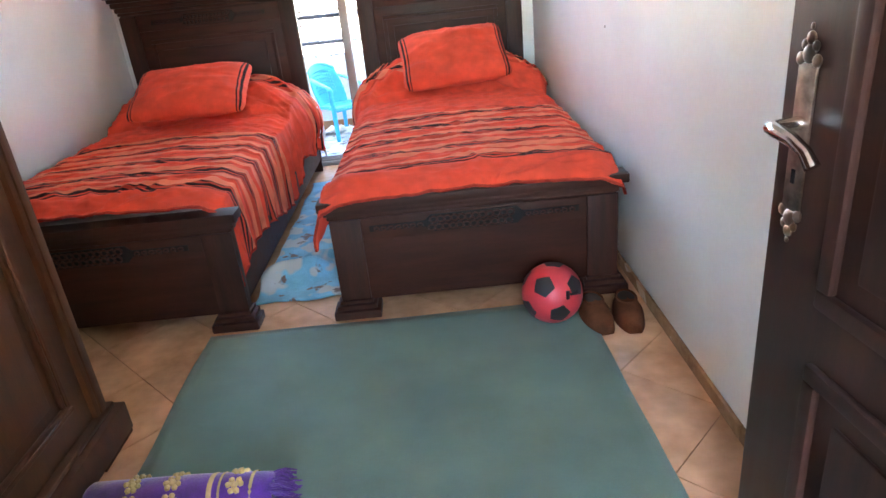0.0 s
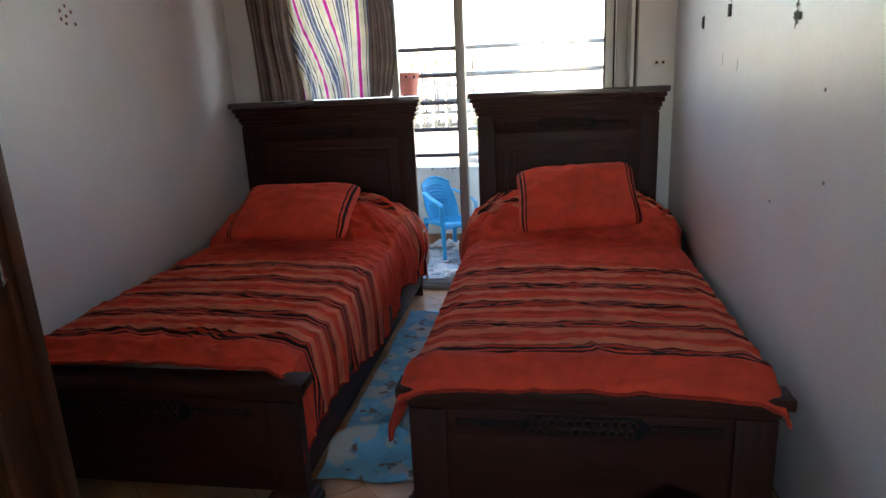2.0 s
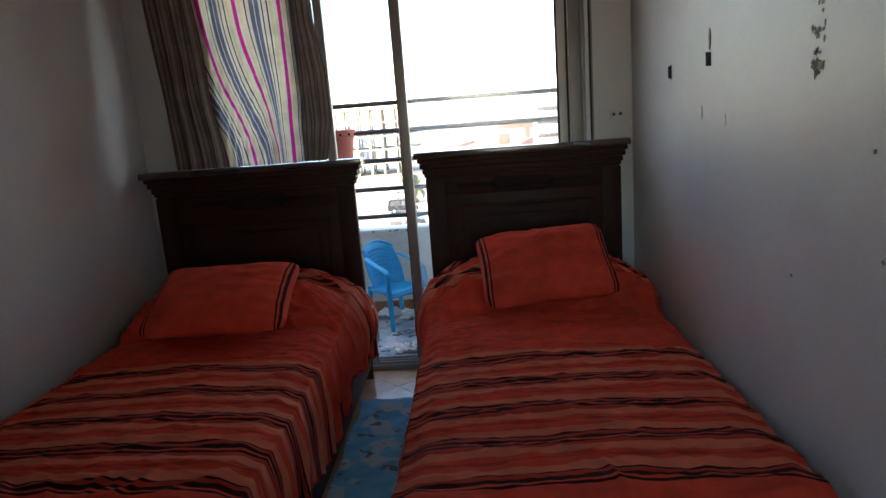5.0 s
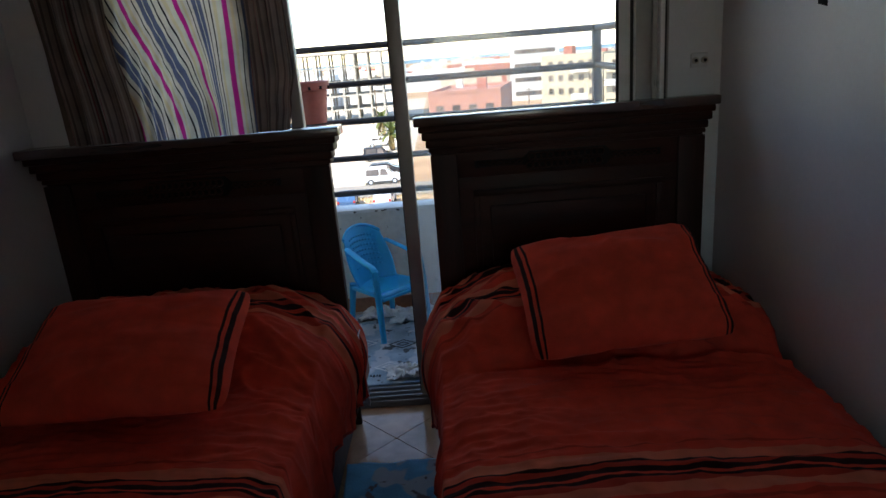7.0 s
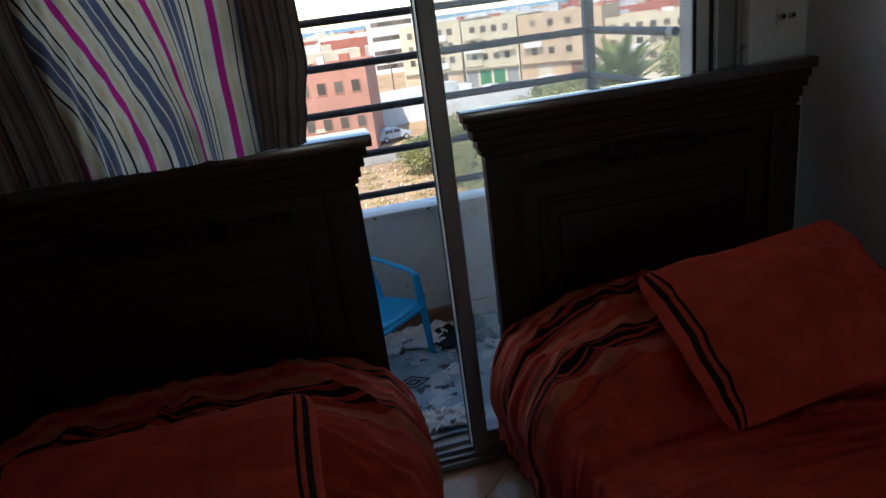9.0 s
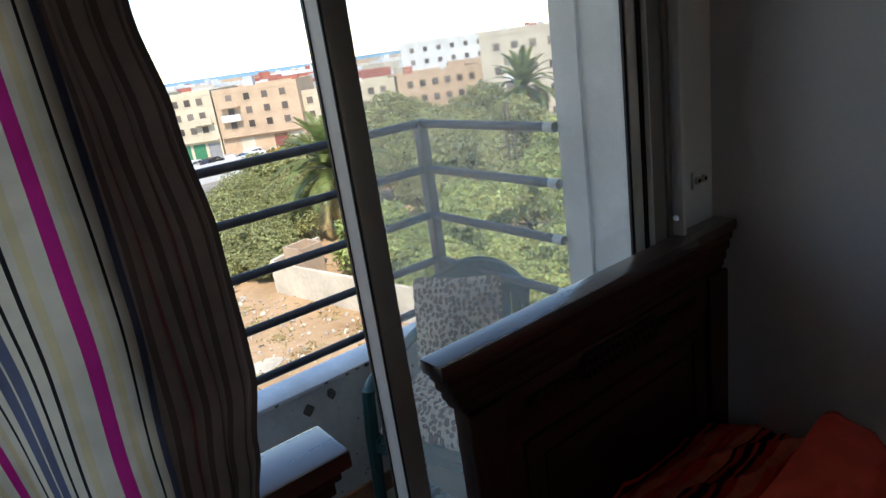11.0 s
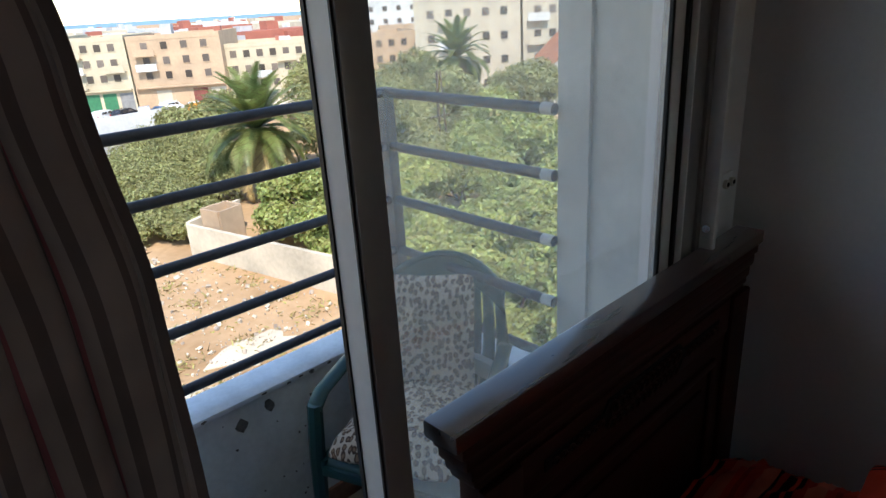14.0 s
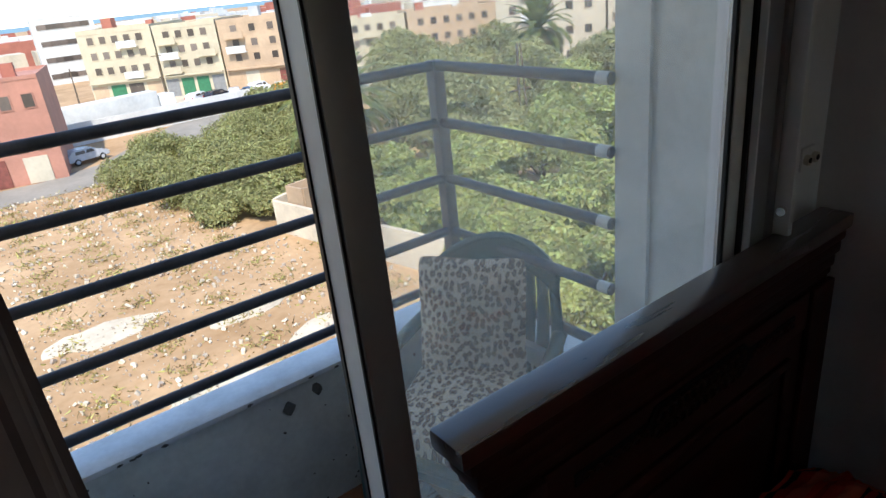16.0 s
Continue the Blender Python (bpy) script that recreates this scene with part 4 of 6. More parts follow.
bedspread("rumpled rust-orange bedspread with dark stripes, hanging over the bed's side", BL[0] + 0.075, BL[1] - 0.075, 2.196, 4.11,
          lambda v: 0.02 + 0.02 * smoothstep(0.7, 0.9, v), lambda v: 0.30 - 0.05 * math.sin(v * 9) - 0.06 * smoothstep(0.75, 0.6, v) * 0 + 0.10 * smoothstep(0.72, 0.85, v) - 0.02 * smoothstep(0.1, 0, v), 1.3, 1.0)
bedspread("rumpled rust-orange bedspread with dark stripes, spread over the footboard's edge", BR_[0] + 0.06, BR_[1] - 0.045, 2.138, 4.16,
          lambda v: 0.13 + 0.02 * math.sin(v * 11) + 0.24 * smoothstep(0.70, 0.82, v), lambda v: 0.035 + 0.05 * smoothstep(0.3, 0.9, v) + 0.03 * max(0, math.sin(v * 21)) ** 3, 6.1, 1.0, 0.024)


def cushion(name, label, w, h, t, m, material, group="", crumple=1.0, seed=0, uvn=True):
    """A plump pillow, seam all round, corners pulled out; lies in its own xy plane."""
    nu, nv = 44, 34

    def shape(u, v, side):
        a, b = u * 2 - 1, v * 2 - 1
        ea, eb = 1 - abs(a) ** 2.6, 1 - abs(b) ** 2.6
        th = t * 0.5 * max(0, ea * eb) ** 0.55 * (1 + 0.16 * crumple * fbm(a * 1.1 + seed, b * 1.1, seed, 2))
        px = a * w / 2 * (1 - 0.055 * (1 - b * b))
        py = b * h / 2 * (1 - 0.075 * (1 - a * a))
        rnd_c = 1 - 0.075 * (a * a * b * b) ** 3
        px, py = px * rnd_c, py * rnd_c
        wr = crumple * (0.008 * fbm(px * 7 + seed, py * 11, side + seed, 3) + 0.012 * max(0, 1 - abs(fbm(px * 4 + seed + 3, py * 9, seed, 2)) * 3) ** 2) * (ea * eb) ** 0.3 if ea * eb > 0 else 0
        return (px, py, side * (th + 0.002) + wr)
    me = bpy.data.meshes.new(name)
    co, fc, uvs = [], [], []
    for side in (1, -1):
        o = len(co)
        for j in range(nv):
            for i in range(nu):
                co.append(shape(i / (nu - 1), j / (nv - 1), side))
                uvs.append((i / (nu - 1), j / (nv - 1)))
        for j in range(nv - 1):
            for i in range(nu - 1):
                f = (o + j * nu + i, o + j * nu + i + 1, o + (j + 1) * nu + i + 1, o + (j + 1) * nu + i)
                fc.append(f if side > 0 else f[::-1])
    rim = [(i, 0) for i in range(nu)] + [(nu - 1, j) for j in range(1, nv)] + [(i, nv - 1) for i in range(nu - 2, -1, -1)] + [(0, j) for j in range(nv - 2, 0, -1)]
    n2 = nu * nv
    for k in range(len(rim)):
        (a, b), (c, d) = rim[k], rim[(k + 1) % len(rim)]
        fc.append((b * nu + a, d * nu + c, n2 + d * nu + c, n2 + b * nu + a)[::-1])
    me.from_pydata(co, [], fc)
    lay = me.uv_layers.new(name="cloth")
    idx = np.empty(len(me.loops), dtype=np.int32)
    me.loops.foreach_get("vertex_index", idx)
    lay.data.foreach_set("uv", np.array(uvs, dtype=np.float32)[idx].ravel())
    me.polygons.foreach_set("use_smooth", [True] * len(me.polygons))
    me.materials.append(material)
    ob = new(name, me)
    ob.matrix_world = m
    return tagged(ob, label, name.replace("_", " "), group)


def frame_from(o, ax, ay):
    """A pose whose x runs along ax and y along ay."""
    ax = Vector(ax).normalized()
    az = ax.cross(Vector(ay)).normalized()
    ay = az.cross(ax)
    m = Matrix((ax, ay, az)).transposed().to_4x4()
    m.translation = o
    return m


cushion("pillow", "plump rust-orange pillow with dark striped ends, propped on the bed", 0.58, 0.42, 0.185, frame_from((0.155, 3.645, 0.682), (1.0, 0.05, 0.05), (-0.0, 0.36, 0.235)), M["cushion"], "orange pillows", 1.3, 2)
cushion("pillow", "flat rust-orange pillow with dark striped ends, propped on the bed", 0.60, 0.43, 0.155, frame_from((-1.185, 3.46, 0.668), (1.0, 0.03, -0.01), (-0.04, 0.39, 0.175)), M["cushion"], "orange pillows", 0.8, 9)

# white sheet corners hanging below the spreads
def hanging_sheet(label, x, y0, y1, z0, z1, seed):
    ob = grid_mesh("bed_sheet", lambda u, v: (x + 0.012 * math.sin(u * 14 + seed) * v, y0 + (y1 - y0) * u + 0.02 * v * math.sin(seed), z1 + (z0 - z1) * v * (0.4 + 0.6 * (1 - abs(2 * u - 1)))), 24, 14, M["sheet"])
    thick(ob, 0.003)
    return tagged(ob, label, "sheet")


hanging_sheet("corner of a white sheet hanging below the spread", BR_[0] + 0.035, 2.24, 2.46, 0.11, 0.40, 1)
hanging_sheet("corner of a white sheet hanging by the headboard", BL[1] - 0.012, 3.98, 4.14, 0.10, 0.42, 2)

# ---------------- wardrobe ----------------
wd = thing("wardrobe", "brown stained wooden wardrobe with panelled doors, standing by the west wall", "wardrobe")
WX, WY0, WY1, WH = -0.958, 0.42, 1.585, 2.15
part("body", one_box(-1.60, WX - 0.022, WY0, WY1, 0.09, WH, 0.003), M["wardrobe"], wd)
part("plinth", box(box(bmesh.new(), -1.60, WX + 0.035, WY0 - 0.0, WY1 + 0.05, 0.012, 0.10, 0.006), -1.60, WX + 0.016, WY0, WY1 + 0.03, 0.102, 0.118, 0.005), M["wardrobe"], wd)
part("foot", one_box(-0.99, WX + 0.03, WY1 - 0.12, WY1 + 0.046, 0.0, 0.011), M["wardrobe"], wd)
part("foot", one_box(-0.99, WX + 0.03, WY0 + 0.01, WY0 + 0.14, 0.0, 0.011), M["wardrobe"], wd)
part("corner_post", box(box(bmesh.new(), WX - 0.02, WX + 0.012, WY1 - 0.05, WY1 + 0.004, 0.12, WH - 0.01, 0.005), WX + 0.012, WX + 0.018, WY1 - 0.034, WY1 - 0.012, 0.125, WH - 0.02, 0.002), M["wardrobe"], wd)
part("cornice", moulded_board(bmesh.new(), -1.58, WX, WY0 + 0.02, WY1, ((WH, WH + 0.03, 0.02), (WH + 0.032, WH + 0.07, 0.045))), M["wardrobe"], wd)


def wardrobe_door(y0, y1, hy):
    d = part("door", one_box(WX - 0.02, WX, y0, y1, 0.125, WH - 0.01, 0.002), M["wardrobe"], wd)
    for z0, z1 in ((0.20, 0.745), (0.82, 2.02)):
        bm = bmesh.new()
        w = 0.030
        for a, b, c, e in ((y0 + 0.075, y1 - 0.075, z1 - w, z1), (y0 + 0.075, y1 - 0.075, z0, z0 + w), (y0 + 0.075, y0 + 0.075 + w, z0 + w, z1 - w), (y1 - 0.075 - w, y1 - 0.075, z0 + w, z1 - w)):
            box(bm, WX, WX + 0.011, a, b, c, e, 0.004, 2)
            if e - c > b - a:
                box(bm, WX + 0.011, WX + 0.017, a + 0.009, b - 0.009, c, e, 0.002, 1)
            else:
                box(bm, WX + 0.011, WX + 0.017, a, b, c + 0.009, e - 0.009, 0.002, 1)
        part("panel_moulding", bm, M["wardrobe"], d)
        part("raised_panel", one_box(WX, WX + 0.007, y0 + 0.135, y1 - 0.135, z0 + 0.06, z1 - 0.06, 0.004), M["wardrobe"], d)
    h = bmesh.new()
    tube(h, [(WX, hy, 0.955), (WX + 0.022, hy, 0.957), (WX + 0.026, hy, 0.965), (WX + 0.026, hy, 1.05), (WX + 0.022, hy, 1.058), (WX, hy, 1.06)], 0.0045, 8)
    part("handle", h, M["chrome"], d, "slim chrome bar handle")


wardrobe_door(0.99, 1.532, 1.514)
wardrobe_door(WY0 + 0.005, 0.986, 0.45)

# ---------------- entrance door, standing open ----------------
dr = new("door_1")
tagged(dr, "dark wooden panelled door, standing open along the wall", "door", kind="structure")
DL = 0.745
dr.matrix_world = pose(0.632, 0.365, 0.0, 0, 0, 94.6)
# own axes: x along the leaf from the hinge, y through it (the room side is +y)
part("leaf", one_box(0, DL, -0.02, 0.018, 0.006, 2.03, 0.003), M["door"], dr)
for z0, z1 in ((0.14, 0.50), (0.60, 1.30), (1.40, 1.90)):
    bm = bmesh.new()
    for a, b, c, e in ((0.13, DL - 0.15, z1 - 0.03, z1), (0.13, DL - 0.15, z0, z0 + 0.03), (0.13, 0.16, z0 + 0.03, z1 - 0.03), (DL - 0.18, DL - 0.15, z0 + 0.03, z1 - 0.03)):
        box(bm, a, b, 0.018, 0.034, c, e, 0.006, 2)
    part("panel_moulding", bm, M["door"], dr)
    part("raised_panel", one_box(0.20, DL - 0.22, 0.018, 0.027, z0 + 0.07, z1 - 0.07, 0.005), M["door"], dr)
hx = DL - 0.055
pl = bmesh.new()
box(pl, hx - 0.021, hx + 0.021, 0.018, 0.024, 0.72, 0.945, 0.004)
for zc, sg in ((0.945, 1), (0.72, -1)):
    for k, (ddx, ddz, r) in enumerate(((0, 0.012, 0.014), (-0.018, 0.004, 0.010), (0.018, 0.004, 0.010), (0, 0.034, 0.010), (-0.012, 0.024, 0.008), (0.012, 0.024, 0.008), (0, 0.05, 0.005))):
        bmesh.ops.create_uvsphere(pl, u_segments=10, v_segments=6, radius=r, matrix=Matrix.Translation((hx + ddx, 0.022, zc + sg * ddz)) @ Matrix.Diagonal((1, 0.5, 1, 1)))
hp = part("handle_plate", pl, M["old_plate"], dr, "ornate worn chrome lock plate")
part("keyhole", one_box(hx - 0.004, hx + 0.004, 0.0235, 0.0255, 0.765, 0.787), M["tape"], hp, smooth=False)
lv = bmesh.new()
tube(lv, [(hx, 0.02, 0.858), (hx, 0.06, 0.858), (hx - 0.006, 0.072, 0.858), (hx - 0.03, 0.076, 0.858), (hx - 0.06, 0.074, 0.853), (hx - 0.085, 0.070, 0.841), (hx - 0.10, 0.067, 0.823)], [0.011, 0.010, 0.011, 0.011, 0.010, 0.0095, 0.011], 12)
part("lever", lv, M["chrome"], hp, "curved chrome lever handle")

# ---------------- floor things ----------------
def carpet(name, label, x0, x1, y0, y1, t, material, seed, cat, skew=0.0):
    def fn(u, v):
        x = x0 + (x1 - x0) * u + skew * (v - 0.5)
        y = y0 + (y1 - y0) * v
        return (x + 0.006 * fbm(y * 3, u * 2, seed, 2), y + 0.006 * fbm(x * 3, v * 2, seed + 3, 2), t + 0.0025 * (1 + fbm(x * 4, y * 4, seed, 2)))
    ob = grid_mesh(name, fn, 40, 50, material)
    thick(ob, t)
    return tagged(ob, label, cat)


carpet("carpet", "worn grey-green felt carpet on the tiles", -0.835, 0.485, 0.45, 2.115, 0.004, M["green_carpet"], 4, "carpet", -0.03)


def blue_rug_place(u, v):
    x = -0.735 + 0.345 * u
    y = 2.33 + 1.52 * v
    z = 0.010 + 0.004 * fbm(x * 9, y * 9, 2, 3)
    f1 = math.exp(-((y - 2.46 - 0.12 * u) / 0.040) ** 2) * smoothstep(1.0, 0.25, abs(u - 0.35) * 1.6)
    f2 = math.exp(-((y - 2.68 + 0.06 * u) / 0.035) ** 2) * smoothstep(0.9, 0.2, abs(u - 0.7) * 1.7)
    f3 = 0.3 * math.exp(-((y - 3.1 - 0.05 * u) / 0.05) ** 2)
    return (x + 0.012 * fbm(y * 5, u, 3, 2), y + 0.02 * fbm(u * 3, y * 2, 5, 2), max(0.006, z) + 0.095 * f1 + 0.065 * f2 + 0.02 * f3 + 0.006 * max(0, fbm(x * 7, y * 5, 11, 2)))


br = tagged(thick(grid_mesh("runner_rug", blue_rug_place, 44, 150, M["blue_rug"]), 0.005), "rumpled light blue cloud-patterned rug between the beds", "rug")

# rolled prayer rug with fringe
rr = thing("rolled_rug", "rolled purple velvet rug with gold pattern and fringe", "rug", "", (-0.615, 1.283, 0.054), -3.0)
bm = bmesh.new()
tube(bm, [(-0.26, 0, 0), (-0.25, 0, 0), (0.0, 0.004, 0), (0.17, 0, 0), (0.185, 0, 0)], [0.040, 0.047, 0.048, 0.047, 0.044], 20)
part("roll", bm, M["purple"], rr)
for xx, w in ((0.04, 0.006), (0.062, 0.003), (0.135, 0.004)):
    bm = bmesh.new()
    lathe(bm, [(0.0482, -w), (0.0494, 0), (0.0482, w)], 24)
    bmesh.ops.transform(bm, matrix=pose(xx, 0.003, 0, 0, 90, 0), verts=bm.verts)
    part("gold_band", bm, M["gold"], rr, "woven gold band")
rnd = random.Random(8)
for cx, ca in ((-0.05, 0.7), (-0.05, 1.7), (-0.05, 2.6), (0.098, 0.9), (0.098, 2.0), (-0.145, 0.7), (-0.145, 1.7), (-0.145, 2.6)):
    bm = bmesh.new()
    bmesh.ops.create_icosphere(bm, subdivisions=1, radius=0.010, matrix=Matrix.Translation((cx, 0.003 + 0.0480 * math.cos(ca), 0.0480 * math.sin(ca))))
    for k in range(6):
        a = k * math.pi / 3 + rnd.uniform(-.2, .2)
        a2, x2 = ca + 0.30 * math.sin(a), cx + 0.0145 * math.cos(a)
        bmesh.ops.create_icosphere(bm, subdivisions=1, radius=0.008, matrix=Matrix.Translation((x2, 0.003 + 0.0480 * math.cos(a2), 0.0480 * math.sin(a2))))
    part("gold_flower", bm, M["gold"], rr, "woven gold flower")
bm = bmesh.new()
for k in range(150):
    a, r = rnd.uniform(0, 6.283), 0.046 * math.sqrt(rnd.random())
    y1, z1 = r * math.cos(a), r * math.sin(a)
    e = rnd.uniform(0.025, 0.05)
    tube(bm, [(0.18, y1, z1), (0.18 + e * 0.6, y1 * 1.12, z1 * 1.1), (0.18 + e, y1 * 1.2 + rnd.uniform(-.006, .006), z1 * 1.05 - 0.006)], [0.003, 0.0025, 0.0015], 5)
part("fringe", bm, M["purple"], rr, "purple cut fringe")

# football
ball = thing("football", "red and black toy football resting on the carpet", "ball", "", (0.345, 1.995, 0.108), 25)
bm = bmesh.new()
bmesh.ops.create_icosphere(bm, subdivisions=4, radius=0.1)
part("shell", bm, M["ball_red"], ball)
gr = (1 + 5 ** 0.5) / 2
ico = [Vector(p).normalized() for p in ((0, 1, gr), (0, -1, gr), (0, 1, -gr), (0, -1, -gr), (1, gr, 0), (-1, gr, 0), (1, -gr, 0), (-1, -gr, 0), (gr, 0, 1), (-gr, 0, 1), (gr, 0, -1), (-gr, 0, -1))]
turn = Euler((0.5, 0.2, 0.3)).to_matrix()
for v0 in ico:
    n0 = turn @ v0
    q = n0.to_track_quat('Z', 'Y')
    bm = bmesh.new()
    c0 = bm.verts.new(n0 * 0.1022)
    ring = []
    for k in range(15):
        a0 = 2 * math.pi * k / 15
        seg = (a0 % (2 * math.pi / 5)) - math.pi / 5
        rad = 0.036 * math.cos(math.pi / 5) / math.cos(seg)
        ring.append(bm.verts.new((q @ Vector((math.cos(a0) * rad, math.sin(a0) * rad, 0.095))).normalized() * 0.1014))
    for k in range(15):
        bm.faces.new((c0, ring[k], ring[(k + 1) % 15]))
    part("black_patch", bm, M["ball_black"], ball)
bm = bmesh.new()
box(bm, -0.014, -0.004, -0.102, -0.094, 0.02, 0.05, 0.002)
box(bm, 0.002, 0.03, -0.101, -0.092, 0.03, 0.036, 0.001)
part("printed_mark", bm, M["ball_black"], ball, "black printed mark", smooth=False)


def slipper(x, y, rz):
    s = thing("slipper", "brown felt slipper standing by the bed's foot", "slipper", "pair of slippers", (x, y, 0.002), rz)
    bm = bmesh.new()
    n, m2 = 22, 9
    rings = []
    for i in range(n):
        t = i / (n - 1)
        yy = -0.115 + 0.23 * t
        w = 0.050 * (math.sin(math.pi * (0.05 + 0.90 * t))) ** 0.5 * (0.94 + 0.06 * math.cos((t - 0.7) * 5))
        top = 0.050 + 0.016 * math.exp(-((t - 0.45) / 0.3) ** 2) - 0.014 * smoothstep(0.25, 0.0, t)
        top *= (math.sin(math.pi * (0.06 + 0.88 * t))) ** 0.45
        rings.append([bm.verts.new((w * math.cos(a) * (1 if a < math.pi else 1), yy, 0.001 + max(0, math.sin(a)) ** 0.7 * top)) for a in np.linspace(0, math.pi, m2)])
    for a, b in zip(rings, rings[1:]):
        for k in range(m2 - 1):
            bm.faces.new((a[k], a[k + 1], b[k + 1], b[k]))
        bm.faces.new((a[-1], a[0], b[0], b[-1]))
    bm.faces.new(rings[0])
    bm.faces.new(rings[-1][::-1])
    part("upper", bm, M["slipper"], s, smooth=True, angle=70)
    # dark ellipsoid on the solid upper; its colour stands for the shaded hollow
    bm = bmesh.new()
    bmesh.ops.create_uvsphere(bm, u_segments=18, v_segments=10, radius=1, matrix=Matrix.Translation((0, -0.025, 0.056)) @ Matrix.Diagonal((0.030, 0.045, 0.012, 1)))
    part("opening", bm, M["slipper_in"], s, "dark cap standing for the shaded foot opening")
    pts = [(0.031 * math.cos(a), -0.025 + 0.046 * math.sin(a), 0.060) for a in np.linspace(0, 2 * math.pi, 21)]
    part("collar", tube(bmesh.new(), pts, 0.005, 6), M["slipper"], s, "padded collar")


slipper(0.485, 1.985, 186)
slipper(0.590, 1.975, 176)

# ---------------- curtains ----------------
def between(table, z):
    """A value read off (z, value) pairs with a soft blend."""
    for (za, a), (zb, b) in zip(table, table[1:]):
        if z <= zb:
            return a + (b - a) * smoothstep(za, zb, z) if z > za else a
    return table[-1][1]


def curtain(label, left, right, ybase, folds, amp, material, seed, cloth, z0=1.168, z1=2.34, pull=0.0, pinch=0.62):
    """Hanging cloth between two edges, each given as (height, x) pairs; pull draws it sideways to a pinch in its hem."""
    def gather(u, v):
        return pull * smoothstep(0.62, 0.0, v) ** 1.3 * smoothstep(pinch + 0.13, pinch - 0.10 - 0.25 * v, u)

    def fn(u, v):
        z = z0 + (z1 - z0) * v
        xa, xb = between(left, z), between(right, z)
        ph = u * folds * 2 * math.pi + 0.7 * fbm(u * 2.2, v * 1.3, seed, 2) * 2
        fade = smoothstep(0.0, 0.06, u) * smoothstep(1.0, 0.94, u)
        x = xa + (xb - xa) * u + 0.010 * math.cos(ph) * fade + 0.012 * (1 - v) * fbm(u * 2, v * 2, seed + 5, 2) * fade
        y = ybase + amp * math.sin(ph) * (0.8 + 0.2 * v) + 0.006 * fbm(u * 9, v * 5, seed + 2, 2)
        if pull:
            w = smoothstep(0.55, 0.0, v)
            y += w * (0.022 * math.exp(-((u - pinch) / (0.035 + 0.10 * v)) ** 2) - 0.018 * math.exp(-((u - pinch + 0.22) / 0.16) ** 2) - 0.014 * math.exp(-((u - pinch - 0.17) / 0.09) ** 2))
            y += 0.006 * w * math.sin((u + gather(u, v)) * 60 - v * 9) * (1 if u < pinch else 0.3)
        return (x, y, z)
    ob = grid_mesh("curtain", fn, 220, 90, material, uv=lambda u, v: ((u - gather(u, v)) * cloth, v * (z1 - z0)))
    return tagged(ob, label, "curtain", "balcony curtains")


curtain("cream linen curtain with blue, black and magenta stripes", ((1.168, -1.30), (1.57, -1.345), (2.34, -1.40)), ((1.168, -0.922), (1.30, -0.918), (1.50, -0.906), (2.34, -0.915)), 4.034, 1.2, 0.009, M["curtain"], 3, 0.58, pull=0.36, pinch=0.67)
curtain("brown striped curtain gathered beside the balcony door", ((1.168, -0.935), (2.34, -0.945)), ((1.168, -0.822), (1.25, -0.806), (1.36, -0.785), (1.55, -0.788), (1.70, -0.803), (1.82, -0.820), (2.34, -0.865)), 4.062, 3.4, 0.018, M["dark_curtain"], 11, 0.42)
curtain("dark brown striped curtain bunched in the corner", ((1.168, -1.57), (2.34, -1.63)), ((1.168, -1.27), (1.57, -1.315), (2.34, -1.36)), 4.066, 5.0, 0.015, M["dark_curtain"], 17, 0.75)
rodt = thing("curtain_rod", "dark metal curtain rod above the balcony door", "curtain rod")
part("pole", rod(bmesh.new(), (-1.72, 4.06, 2.36), (0.6, 4.06, 2.36), 0.012, 14), M["iron"], rodt)
for xx in (-1.7, 0.58):
    part("bracket", rod(bmesh.new(), (xx, 4.06, 2.36), (xx, Y1, 2.36), 0.008, 10), M["iron"], rodt)


